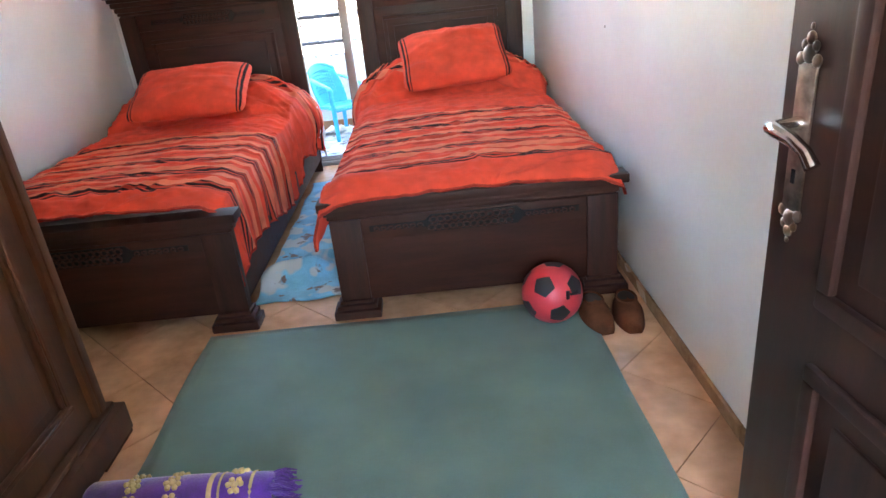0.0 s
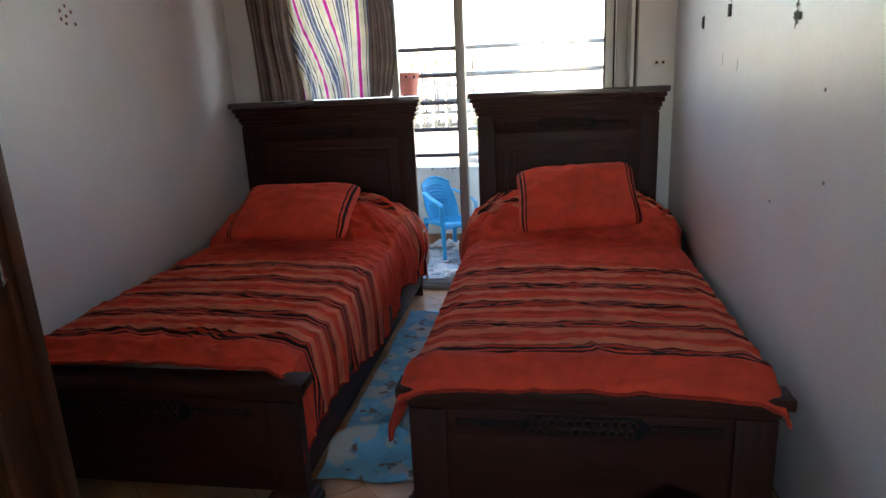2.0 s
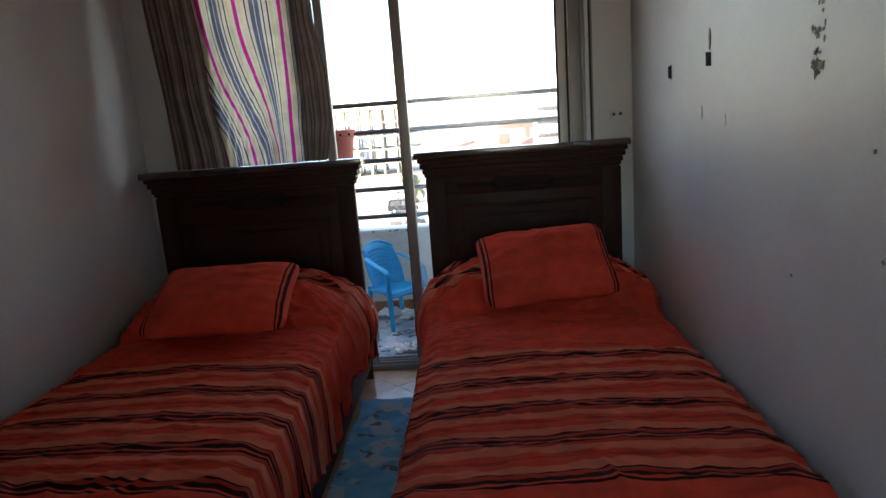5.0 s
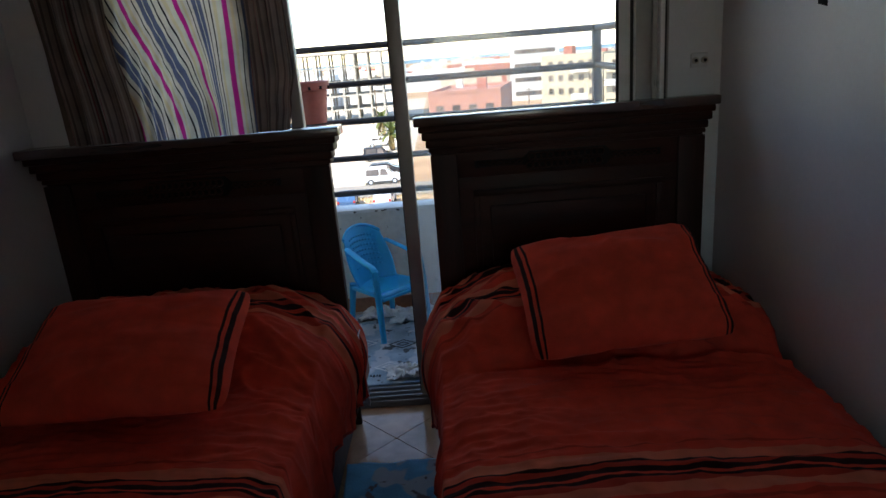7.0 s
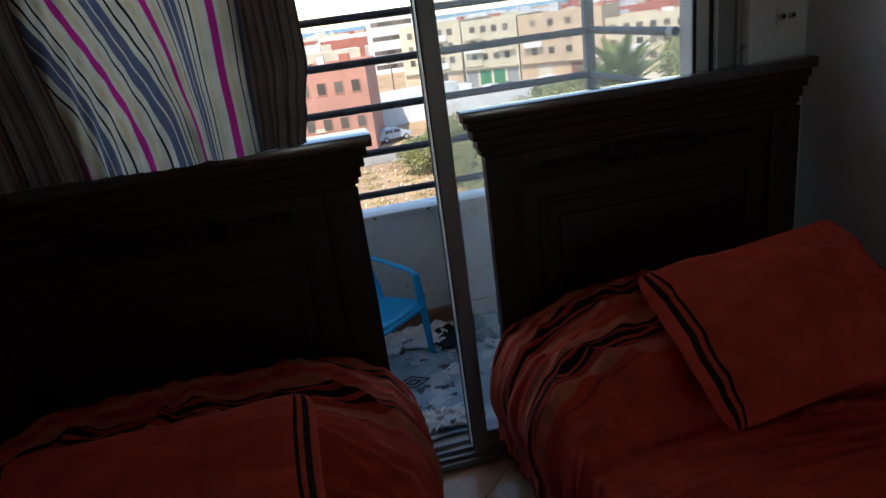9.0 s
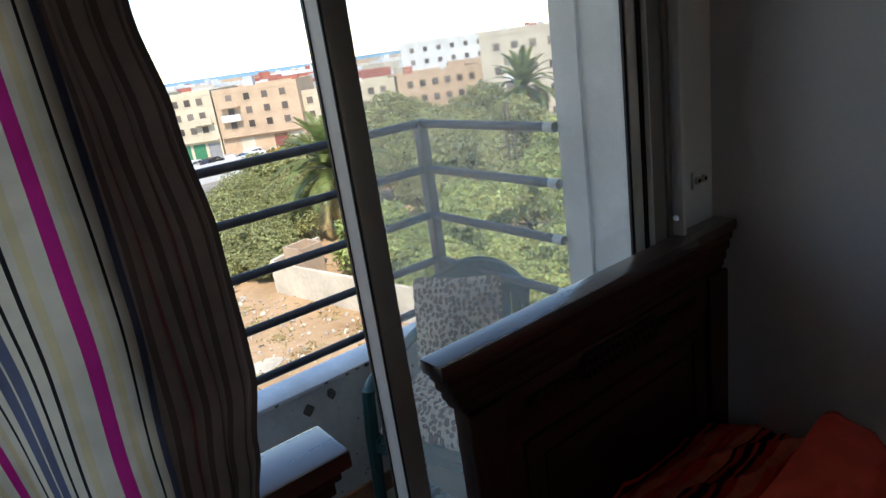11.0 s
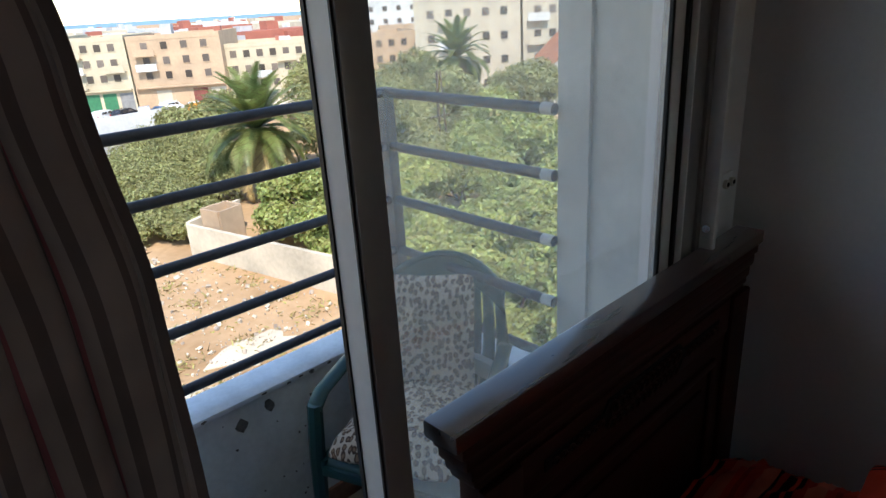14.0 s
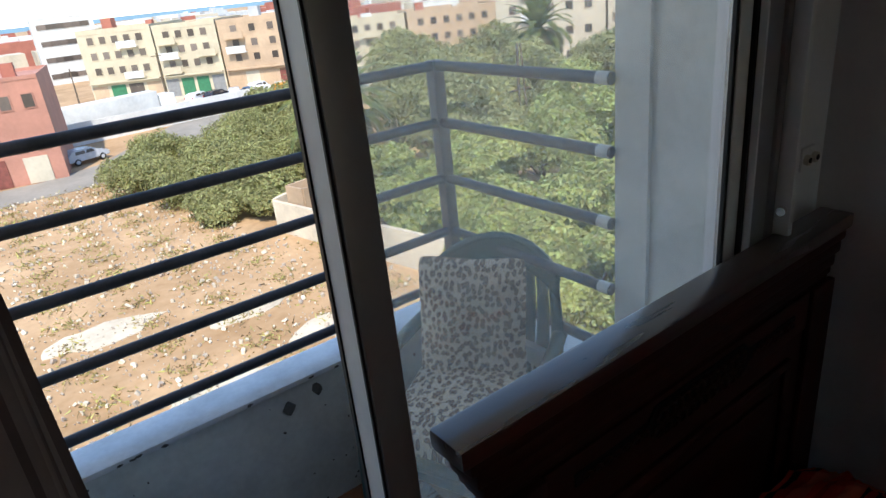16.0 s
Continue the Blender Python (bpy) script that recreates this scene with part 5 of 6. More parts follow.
# ---------------- balcony things ----------------
def plastic_chair(name, label, at, rz, material, s=1.0, w=0.50, seat_z=0.40, back_z=0.80, lattice=True, deep=0.46):
    """A moulded garden armchair; it faces its own -y."""
    c = thing(name, label, "chair", "", at, rz)
    hw = w / 2
    d = w * deep

    def sheet(nm, fn, nu, nv, lab=""):
        ob = grid_mesh(nm, fn, nu, nv, material, c, label=lab)
        thick(ob, 0.008 * s)
        return ob
    sheet("seat", lambda u, v: ((u - 0.5) * 2 * hw * (0.86 + 0.08 * (1 - v)), -d + 2 * d * v, seat_z - 0.022 * math.sin(math.pi * v) * math.sin(math.pi * u) - 0.03 * smoothstep(0.08, 0, v) - 0.012 * v), 22, 22)

    def back(u, v):
        a = (u - 0.5) * 2
        half = hw * (0.80 + 0.12 * math.sin(min(1, v * 1.1) * math.pi))
        top = 1 - 0.16 * abs(a) ** 2.2
        z = seat_z - 0.02 + (back_z - seat_z + 0.02) * v * top
        y = d - 0.01 + 0.13 * s * v - 0.10 * s * abs(a) ** 2 * (1 - 0.35 * v)
        return (a * half, y, z)
    if lattice:
        sheet("backrest", back, 26, 26)
    else:
        sheet("backrest", lambda u, v: back(u, 0.84 + 0.16 * v), 26, 6)
        sheet("lower_back", lambda u, v: back(u, 0.16 * v), 26, 6)
        for i in range(9):
            u0 = 0.0 if i == 0 else 0.10 + (i - 1) * 0.115
            u1 = 1.0 if i == 8 else (0.088 if i == 0 else u0 + 0.092)
            sheet("back_slat", lambda u, v, u0=u0, u1=u1: back(u0 + (u1 - u0) * u, 0.16 + 0.68 * v), 5, 14)
    bm = bmesh.new()
    pts = [back(u, 1.0) for u in np.linspace(0, 1, 21)]
    tube(bm, pts, 0.013 * s, 8)
    part("back_rim", bm, material, c)
    if lattice:
        for i in range(9):
            for j in range(7):
                u, v = 0.22 + i * 0.07, 0.30 + j * 0.088
                p = Vector(back(u, v))
                bm = bmesh.new()
                box(bm, p.x - 0.011 * s, p.x + 0.011 * s, p.y - 0.012 * s, p.y - 0.001, p.z - 0.0075 * s, p.z + 0.0075 * s, 0.002, 1)
                part("lattice_boss", bm, material, c)
    az = seat_z + 0.19 * s
    for sg in (-1, 1):
        arm = sheet("armrest", lambda u, v, sg=sg: (sg * (hw * 0.98 + (u - 0.5) * 0.050 * s - 0.03 * s * v ** 2), -d * 0.86 + (2 * d * 0.93) * v, az + 0.028 * s * math.sin(v * 1.9) + 0.012 * s * (1 - (2 * u - 1) ** 2) - 0.03 * s * smoothstep(0.12, 0, v) + (0.05 * v * v) * s), 8, 18)
        bm = bmesh.new()
        tube(bm, [(sg * hw * 0.98, -d * 0.84, az - 0.01), (sg * hw * 1.0, -d * 0.92, seat_z), (sg * hw * 1.03, -d * 1.02, 0.0)], [0.024 * s, 0.027 * s, 0.022 * s], 8)
        part("front_leg", bm, material, c)
        bm = bmesh.new()
        tube(bm, [(sg * hw * 0.82, d * 0.9, seat_z), (sg * hw * 0.94, d * 1.14, 0.0)], [0.028 * s, 0.021 * s], 8)
        part("back_leg", bm, material, c)
        part("seat_apron", box(bmesh.new(), min(sg * hw * 0.86, sg * hw * 0.92), max(sg * hw * 0.86, sg * hw * 0.92), -d, d, seat_z - 0.045 * s, seat_z - 0.01, 0.004), material, c)
    part("seat_apron", one_box(-hw * 0.9, hw * 0.9, -d - 0.008, -d + 0.008, seat_z - 0.06 * s, seat_z - 0.026, 0.004), material, c)
    return c


plastic_chair("child_chair", "small bright blue plastic armchair on the balcony", (-0.68, 5.075, -0.006), 43, M["blue_plastic"], 0.68, 0.30, 0.265, 0.54)
gc = (0.205, 5.02)
plastic_chair("garden_chair", "dark green plastic garden armchair holding leopard cushions", (gc[0], gc[1], -0.012), -68, M["green_plastic"], 1.0, 0.54, 0.40, 0.92, lattice=False, deep=0.40)
R = Matrix.Rotation(radians(-54), 3, 'Z')
cushion("cushion", "leopard print cushion leaning on the green chair's back", 0.36, 0.46, 0.13, frame_from((0.300, 5.075, 0.69), R @ Vector((1, 0, 0)), R @ Vector((0, 0.10, 0.40))), M["leopard"], "leopard cushions", 1.6, 5)
R = Matrix.Rotation(radians(-66), 3, 'Z')
cushion("cushion", "leopard print cushion lying on the green chair's seat", 0.42, 0.42, 0.15, frame_from((0.150, 4.985, 0.488), R @ Vector((1, 0, 0.02)), R @ Vector((0, 0.4, 0.06))), M["leopard"], "leopard cushions", 1.6, 15)

pt = thing("flower_pot", "pink terracotta planter hooked on the balcony railing", "flower pot", "", (-0.995, 5.325, 1.080))
bm = bmesh.new()
lathe(bm, [(0.001, 0.0), (0.066, 0.0), (0.086, 0.165), (0.098, 0.17), (0.100, 0.208), (0.092, 0.212), (0.080, 0.195), (0.0, 0.185)], 36)
part("pot", bm, M["pot"], pt)
for k in range(5):
    a = -2.6 + k * 0.6
    part("drain_slot", one_box(0.0985 * math.cos(a) - 0.006, 0.0985 * math.cos(a) + 0.006, 0.0985 * math.sin(a) - 0.005, 0.0985 * math.sin(a) + 0.005, 0.172, 0.188), M["tape"], pt, smooth=False)
part("hook", tube(bmesh.new(), [(0.03, 0.09, 0.17), (0.03, 0.105, 0.195), (0.03, 0.12, 0.195), (0.03, 0.125, 0.16)], 0.004, 6), M["iron"], pt)
part("soil", rod(bmesh.new(), (0, 0, 0.186), (0, 0, 0.192), 0.078, 24), M["soil"], pt)

# faded rug on the balcony floor, with woven motifs
brug = thing("balcony_rug", "faded blue patterned rug, creased, on the balcony floor", "rug")


def balcony_rug_place(u, v):
    x, y = -0.98 + 1.15 * u, 4.44 + 0.84 * v
    return (x, y + 0.015 * fbm(x * 4, y * 3, 1, 2), -0.004 + 0.006 * (1 + fbm(x * 6, y * 6, 3, 3)) + 0.03 * max(0, fbm(x * 5, y * 9, 8, 2)) * smoothstep(0.6, 0.95, v))


ob = thick(grid_mesh("weave", balcony_rug_place, 70, 60, M["balcony_rug"], brug), 0.006)
rnd = random.Random(21)


def motif(cx, cy, r, material, kind):
    bm = bmesh.new()
    z = 0.011
    if kind == 0:
        for k, (r0, r1) in enumerate(((1.0, 0.8), (0.5, 0.3))):
            o = [bm.verts.new((cx + r * r0 * a, cy + r * r0 * 0.7 * b, z)) for a, b in ((1, 0), (0, 1), (-1, 0), (0, -1))]
            i = [bm.verts.new((cx + r * r1 * a, cy + r * r1 * 0.7 * b, z)) for a, b in ((1, 0), (0, 1), (-1, 0), (0, -1))]
            for k2 in range(4):
                bm.faces.new((o[k2], o[(k2 + 1) % 4], i[(k2 + 1) % 4], i[k2]))
    else:
        for k in range(4):
            box(bm, cx + (k - 1.5) * r * 0.45 - r * 0.14, cx + (k - 1.5) * r * 0.45 + r * 0.14, cy - r * 0.2 * (1 + k % 2), cy + r * 0.2, z - 0.001, z + 0.001)
    part("motif", bm, material, brug, smooth=False)


for k in range(9):
    motif(-0.85 + 0.2 * (k % 5) + 0.05 * (k // 5), 4.56 + 0.27 * (k // 5) + 0.03 * (k % 2), 0.075, M["rug_white"] if k % 3 else M["rug_black"], 0)
for k in range(14):
    motif(-0.93 + 0.075 * k, 4.50 + 0.01 * (k % 2), 0.03, M["rug_black"] if k % 2 else M["rug_white"], 1)
    motif(-0.90, 4.52 + 0.05 * k, 0.035, M["rug_white"] if k % 2 else M["rug_black"], 1)
# crumpled rags by the parapet and the sill
for i, (x, y, w, h, mm, lab) in enumerate(((-0.52, 5.20, 0.34, 0.20, "rug_white", "pale crumpled rag with dark pattern on the balcony floor"), (-0.30, 5.14, 0.26, 0.2, "rug_black", "dark crumpled rag on the balcony floor"), (-0.74, 5.24, 0.22, 0.14, "rug_white", "pale crumpled rag on the balcony floor"), (-0.55, 4.52, 0.20, 0.12, "rug_white", "white crumpled cloth by the door sill"))):
    ob = grid_mesh("rag", lambda u, v, x=x, y=y, w=w, h=h, i=i: (x + (u - 0.5) * w + 0.03 * fbm(u * 4, v * 4, i, 2), y + (v - 0.5) * h + 0.03 * fbm(u * 4, v * 4, i + 9, 2), 0.012 + 0.045 * abs(fbm(u * 5 + i, v * 5, i, 3)) * (1 - (2 * u - 1) ** 4)), 26, 20, M[mm])
    tagged(thick(ob, 0.003), lab, "rag")


# ---------------- outdoors ----------------
GZ = -11.0
tagged(part("ground", one_box(-2500, 2500, -2500, 2500, GZ - 0.5, GZ), M["dry_ground"], smooth=False), "dry sandy ground strewn with rubble", "ground", kind="structure")


def ground_patch(name, label, pts, z, material, kind="structure"):
    bm = bmesh.new()
    a = [bm.verts.new((x, y, z)) for x, y in pts]
    b = [bm.verts.new((x, y, z - 0.05)) for x, y in pts]
    bm.faces.new(a)
    for i in range(len(a)):
        bm.faces.new((a[i], a[(i + 1) % len(a)], b[(i + 1) % len(a)], b[i]))
    return tagged(part(name, bm, material, smooth=False), label, name.split("_")[0], kind=kind)


ground_patch("road_near", "dusty grey street crossing the waste ground", [(-120, 63.5), (5, 62.5), (14, 65), (28, 84), (32, 90), (24, 92), (8, 71), (3, 68.8), (-120, 69.6)], GZ + 0.06, M["road"])
ground_patch("road_far", "pale dusty street with parked cars", [(-24, 69), (-5, 69), (-6.5, 220), (-40, 220)], GZ + 0.05, M["pale_ground"])
ground_patch("road_square", "pale dusty parking place before the apartments", [(4.6, 90), (60, 76), (68, 96), (20, 124), (6, 130)], GZ + 0.04, M["pale_ground"])
for i, (cx, cy, rx, ry) in enumerate(((4, 24, 3.2, 1.6), (6.5, 30, 2.5, 1.2), (9, 26, 2.4, 1.3), (1.0, 33, 3, 1.5), (-6, 46, 5, 3), (9.5, 21.5, 2.2, 1.2), (2.5, 20, 2.0, 1.0))):
    ground_patch("rubble_patch", "pale patch of crushed rubble on the ground", [(cx + p, cy + q) for p, q in blob(rx, ry, 14, 300 + i, 0.45)], GZ + 0.03 + 0.002 * i, M["pale_ground"])


def scatter_mesh(name, label, material, count, placer, shape, parent=None, seed=0, cat=""):
    """Many small loose pieces in one mesh."""
    rs = np.random.RandomState(seed)
    sv, sf = shape
    sv = np.array(sv, dtype=float)
    V, F = [], []
    for k in range(count):
        p, sc = placer(rs)
        e = Euler(rs.uniform(-3.14, 3.14, 3)).to_matrix()
        R3 = np.array(e)
        V.append(sv * np.array(sc) @ R3.T + np.array(p))
        o = k * len(sv)
        F += [tuple(o + q for q in f) for f in sf]
    me = bpy.data.meshes.new(name)
    me.from_pydata(np.concatenate(V).tolist(), [], F)
    me.materials.append(material)
    ob = new(name, me)
    if parent is not None:
        ob.parent = parent
    return tagged(ob, label, cat, kind="stuff")


CUBE = ([(-.5, -.5, -.4), (.5, -.4, -.5), (.4, .5, -.5), (-.5, .4, -.4), (-.4, -.5, .5), (.5, -.5, .4), (.4, .4, .5), (-.5, .5, .4)], [(0, 3, 2, 1), (4, 5, 6, 7), (0, 1, 5, 4), (1, 2, 6, 5), (2, 3, 7, 6), (3, 0, 4, 7)])
BLADE = ([(-.05, 0, 0), (.05, 0, 0), (0.1, 0.1, 1.0)], [(0, 1, 2)])
LEAF = ([(0, -.5, 0), (.30, 0, .07), (0, .55, 0), (-.30, 0, .07)], [(0, 1, 2, 3)])


def lot(rs):
    while True:
        x, y = rs.uniform(-16, 16), rs.uniform(15, 63)
        if x < (11.6 + 0.2 * (38.8 - y) if y < 38.8 else 8 + 0.10 * (y - 13)):
            return x, y


def stone_place(rs):
    x, y = lot(rs)
    s = 0.04 + 0.17 * rs.rand() ** 4
    return (x, y, GZ + 0.04 + s * 0.2), (s * rs.uniform(.7, 1.4), s, s * .7)


scatter_mesh("rubble", "broken stones and bits of rubbish on dry ground", M["stone"], 7500, stone_place, CUBE, seed=3, cat="rubble")


def weed_place(rs):
    x, y = lot(rs)
    gx, gy = round(x / 3.1) * 3.1, round(y / 2.7) * 2.7
    return (gx + rs.normal() * 0.55, gy + rs.normal() * 0.5, GZ + 0.05), (rs.uniform(.5, 1.2),) * 2 + (rs.uniform(.12, .4),)


scatter_mesh("dry_weeds", "dry yellow weeds on the waste ground", M["weed"], 15000, weed_place, BLADE, seed=5, cat="weeds")


# trees and bushes: trunk, limbs, crown of many leaves
def leafy(name, label, cat, group, cx, cy, z0, blobs, nleaf, size, leafmat, seed, trunk_r=0.16):
    t = thing(name, label, cat, group, (cx, cy, z0))
    nleaf, size = int(nleaf * 2.2), size * 0.78
    bm = bmesh.new()
    rnd = random.Random(seed)
    top = max(b[2] for b in blobs)
    tube(bm, [(0, 0, -0.1), (0.1, 0.05, top * 0.3), (-0.1, 0.1, top * 0.6)], [trunk_r * 1.4, trunk_r, trunk_r * 0.7], 9)
    for b in blobs[:7]:
        tube(bm, [(-0.05, 0.08, top * 0.3), (b[0] * 0.5, b[1] * 0.5, top * 0.3 + (b[2] - top * 0.3) * 0.6), (b[0], b[1], b[2])], [trunk_r * 0.6, trunk_r * 0.4, trunk_r * 0.15], 6)
    part("trunk", bm, M["bark"], t)
    rs = np.random.RandomState(seed)
    w = np.array([b[3] ** 2 for b in blobs])
    pick = rs.choice(len(blobs), nleaf, p=w / w.sum())
    B = np.array(blobs)
    d = rs.normal(size=(nleaf, 3))
    d /= np.linalg.norm(d, axis=1)[:, None]
    d[:, 2] = np.where(rs.rand(nleaf) < 0.72, np.abs(d[:, 2]), d[:, 2])
    lump = np.array([noise.noise(Vector((q[0] * 2.3 + pk, q[1] * 2.3, q[2] * 2.3))) for q, pk in zip(d, pick)])
    rad = B[pick, 3] * (0.80 + 0.30 * lump + 0.14 * rs.normal(size=nleaf) * 0.6)
    c = B[pick, :3] + d * rad[:, None] * np.array((1, 1, 0.8))
    c[:, 2] = np.maximum(c[:, 2], 0.12)
    nrm = d + rs.normal(size=(nleaf, 3)) * 0.55 + np.array((0, 0, 0.45))
    nrm /= np.linalg.norm(nrm, axis=1)[:, None]
    a = np.cross(nrm, rs.normal(size=(nleaf, 3)))
    a /= np.linalg.norm(a, axis=1)[:, None]
    b2 = np.cross(nrm, a)
    s = size * rs.uniform(0.6, 1.3, nleaf)[:, None]
    V = np.stack([c - a * s * .5, c + b2 * s * .32 + nrm * s * .1, c + a * s * .55, c - b2 * s * .32 + nrm * s * .1], 1).reshape(-1, 3)
    idx = np.arange(nleaf * 4).reshape(-1, 4)
    me = bpy.data.meshes.new("crown")
    me.from_pydata(V.tolist(), [], idx.tolist())
    me.materials.append(leafmat)
    ob = new("crown", me)
    ob.parent = t
    tagged(ob, kind="stuff")
    return t


def blob_set(rnd, n, rx, ry, z0, z1, r0, r1):
    out = []
    for k in range(n):
        a, q = rnd.uniform(0, 6.283), math.sqrt(rnd.random())
        out.append((rx * q * math.cos(a), ry * q * math.sin(a), rnd.uniform(z0, z1) * (1 - 0.35 * q), rnd.uniform(r0, r1)))
    return out


rnd = random.Random(31)
# broad-leaved trees beside the balcony
for i, (x, y, h, r, n) in enumerate(((15.7, 13.6, 8.4, 3.0, 15000), (20.1, 16.9, 8.6, 3.3, 15000), (22.7, 22.3, 8.1, 3.3, 12000), (18.1, 23.6, 6.3, 2.7, 11000), (27.4, 27.5, 8.1, 3.5, 10000), (22, 31, 6.9, 3.3, 9000), (32.5, 33.6, 7.8, 3.9, 8000), (24.9, 17.3, 8.6, 3.1, 8000), (17.1, 31.2, 4.2, 2.7, 7000), (18.5, 27.4, 5.2, 2.6, 8000), (17.3, 19.3, 6.4, 2.8, 10000), (15.7, 23.1, 3.4, 2.0, 6000), (14.6, 17, 5.9, 2.3, 8000), (18.7, 35.9, 4.9, 2.9, 7000), (26.0, 30.6, 5.4, 2.9, 8000), (29.5, 22.5, 7.0, 3.2, 8000))):
    leafy("fig_tree", "broad-leaved green tree with a dense crown", "tree", "trees below the balcony", x, y, GZ, [(bx, by, bz, br2) for bx, by, bz, br2 in blob_set(rnd, 13, r * 0.85, r * 0.85, h * 0.35, h * 0.9, r * 0.36, r * 0.56)], n, 0.19 + 0.004 * y, M["leaf"], 50 + i)
for i, (x, y, h, r, n) in enumerate(((27.6, 39.6, 7.2, 3.9, 7000), (35.8, 42.2, 7.5, 4.3, 7000), (30.4, 49.5, 6.8, 4.3, 6000), (40.4, 50.8, 7.3, 4.6, 6000), (49.5, 46.2, 7.7, 4.8, 6000), (37.9, 61.5, 6.8, 5.2, 5500), (51.3, 62.3, 7.5, 5.3, 5500), (49.1, 34.2, 8.7, 3.8, 6500), (45.3, 28.2, 7.7, 3.9, 6000), (37.3, 26.5, 8.1, 3.7, 7000), (27.5, 67.7, 5.4, 4.5, 5000), (44.9, 73.7, 7.0, 5.5, 4500))):
    leafy("grove_tree", "olive-green tree in the grove", "tree", "grove trees", x, y, GZ, blob_set(rnd, 11, r * 0.85, r * 0.85, h * 0.4, h * 0.9, r * 0.4, r * 0.58), n, 0.30 + 0.003 * y, M["leaf_far"], 90 + i)
# low bush thicket on the waste ground
for i, (x, y, h, r, n) in enumerate(((8.6, 56.3, 3.6, 3.0, 8000), (10.8, 50.9, 4.2, 3.5, 9000), (13, 45.3, 3.9, 3.2, 9000), (14.5, 53.2, 4.6, 3.9, 8000), (17.3, 47.7, 4.1, 3.5, 8000), (18.1, 58.9, 4.7, 4.2, 7000), (11.7, 62, 3.8, 3.4, 6000), (11, 44.4, 2.8, 2.2, 6000), (13.4, 42.1, 2.6, 2.1, 6000), (22.4, 54.8, 4.7, 3.8, 6500), (23.6, 64.3, 4.8, 4.4, 5500))):
    leafy("bush", "dense olive-green bush on the waste ground", "bush", "bush thicket", x, y, GZ, blob_set(rnd, 12, r * 0.85, r * 0.8, h * 0.25, h * 0.72, r * 0.38, r * 0.55), n, 0.24, M["leaf_far"], 130 + i, 0.1)


def palm(label, x, y, trunk_h, R, nf, seed, dry):
    p = thing("palm_tree", label, "palm tree", "palms", (x, y, GZ))
    bm = bmesh.new()
    for k in range(int(trunk_h / 0.28)):
        z = k * 0.28
        r = 0.30 + 0.05 * (k % 2) - 0.06 * z / trunk_h
        rod(bm, (0, 0, z), (0, 0, z + 0.30), r * 0.9, 10, r * 1.08)
    part("trunk", bm, M["bark"], p, "rough palm trunk")
    rnd = random.Random(seed)
    for f in range(nf):
        up = -0.35 + 1.85 * ((f - dry) / max(1, nf - dry)) ** 0.8 + rnd.uniform(-.1, .1) if f >= dry else rnd.uniform(-1.1, -0.5)
        az = f * 2.39996 + rnd.uniform(-.2, .2)
        L = R * rnd.uniform(0.85, 1.1)
        V, F = [], []
        pr = Vector((0, 0, trunk_h + 0.2))
        el = up
        n = 16
        spine = [pr.copy()]
        for i in range(n):
            el -= (0.050 + 0.035 * math.cos(up)) * (0.5 + i / n)
            pr = pr + Vector((math.cos(az) * math.cos(el), math.sin(az) * math.cos(el), math.sin(el))) * (L / n)
            spine.append(pr.copy())
        for i in range(1, n + 1):
            d = (spine[i] - spine[i - 1]).normalized()
            sd2 = d.cross(Vector((0, 0, 1))).normalized()
            up2 = sd2.cross(d)
            ll = R * 0.17 * math.sin(math.pi * (0.12 + 0.8 * i / n)) + 0.08
            for q in range(5):
                b = spine[i - 1].lerp(spine[i], q / 5)
                for sg in (-1, 1):
                    tip = b + (sd2 * sg * 0.8 + d * 0.55 + up2 * 0.22) * ll + Vector((0, 0, -0.12 * ll))
                    o = len(V)
                    V += [tuple(b + d * 0.045), tuple(b - d * 0.045), tuple(tip)]
                    F.append((o, o + 1, o + 2))
        me = bpy.data.meshes.new("frond")
        me.from_pydata(V, [], F)
        me.materials.append(M["frond"] if f >= dry else M["dry_frond"])
        ob = new("frond", me)
        ob.parent = p
    return p


palm("date palm with a full crown and hanging dry fronds", 21.2, 46.2, 4.9, 5.2, 84, 4, 26)
palm("tall date palm above the trees", 41.8, 46.3, 7.8, 3.8, 56, 6, 12)
# ruined wall along the grove
rw = thing("ruined_wall", "crumbling pale garden wall with a small brick shed", "wall", "", (0, 0, GZ))


def slab(bm, a, b, t, z0, z1):
    a, b = Vector((*a, 0)), Vector((*b, 0))
    n = (b - a).normalized().cross(Vector((0, 0, 1))) * t / 2
    vs = [bm.verts.new(Vector((p.x, p.y, z))) for z in (z0, z1) for p in (a - n, b - n, b + n, a + n)]
    for f in ((0, 1, 2, 3), (7, 6, 5, 4), (0, 4, 5, 1), (1, 5, 6, 2), (2, 6, 7, 3), (3, 7, 4, 0)):
        bm.faces.new([vs[i] for i in f])
    return bm


part("wall_length", slab(bmesh.new(), (12.2, 38.8), (15, 25.3), 0.25, 0, 1.9), M["pale_ground"], rw)
part("wall_length", slab(bmesh.new(), (12.2, 38.8), (16.3, 40.7), 0.25, 0, 2.0), M["pale_ground"], rw)
part("shed", slab(slab(slab(slab(bmesh.new(), (13.1, 36.5), (14.6, 36.9), 0.16, 0, 2.8), (14.6, 36.9), (14.4, 38.3), 0.16, 0, 2.8), (12.8, 38), (14.4, 38.3), 0.16, 0, 2.8), (13.1, 36.5), (12.8, 38), 0.16, 0, 2.8), M["f_ochre"], rw, "open-topped brick box")
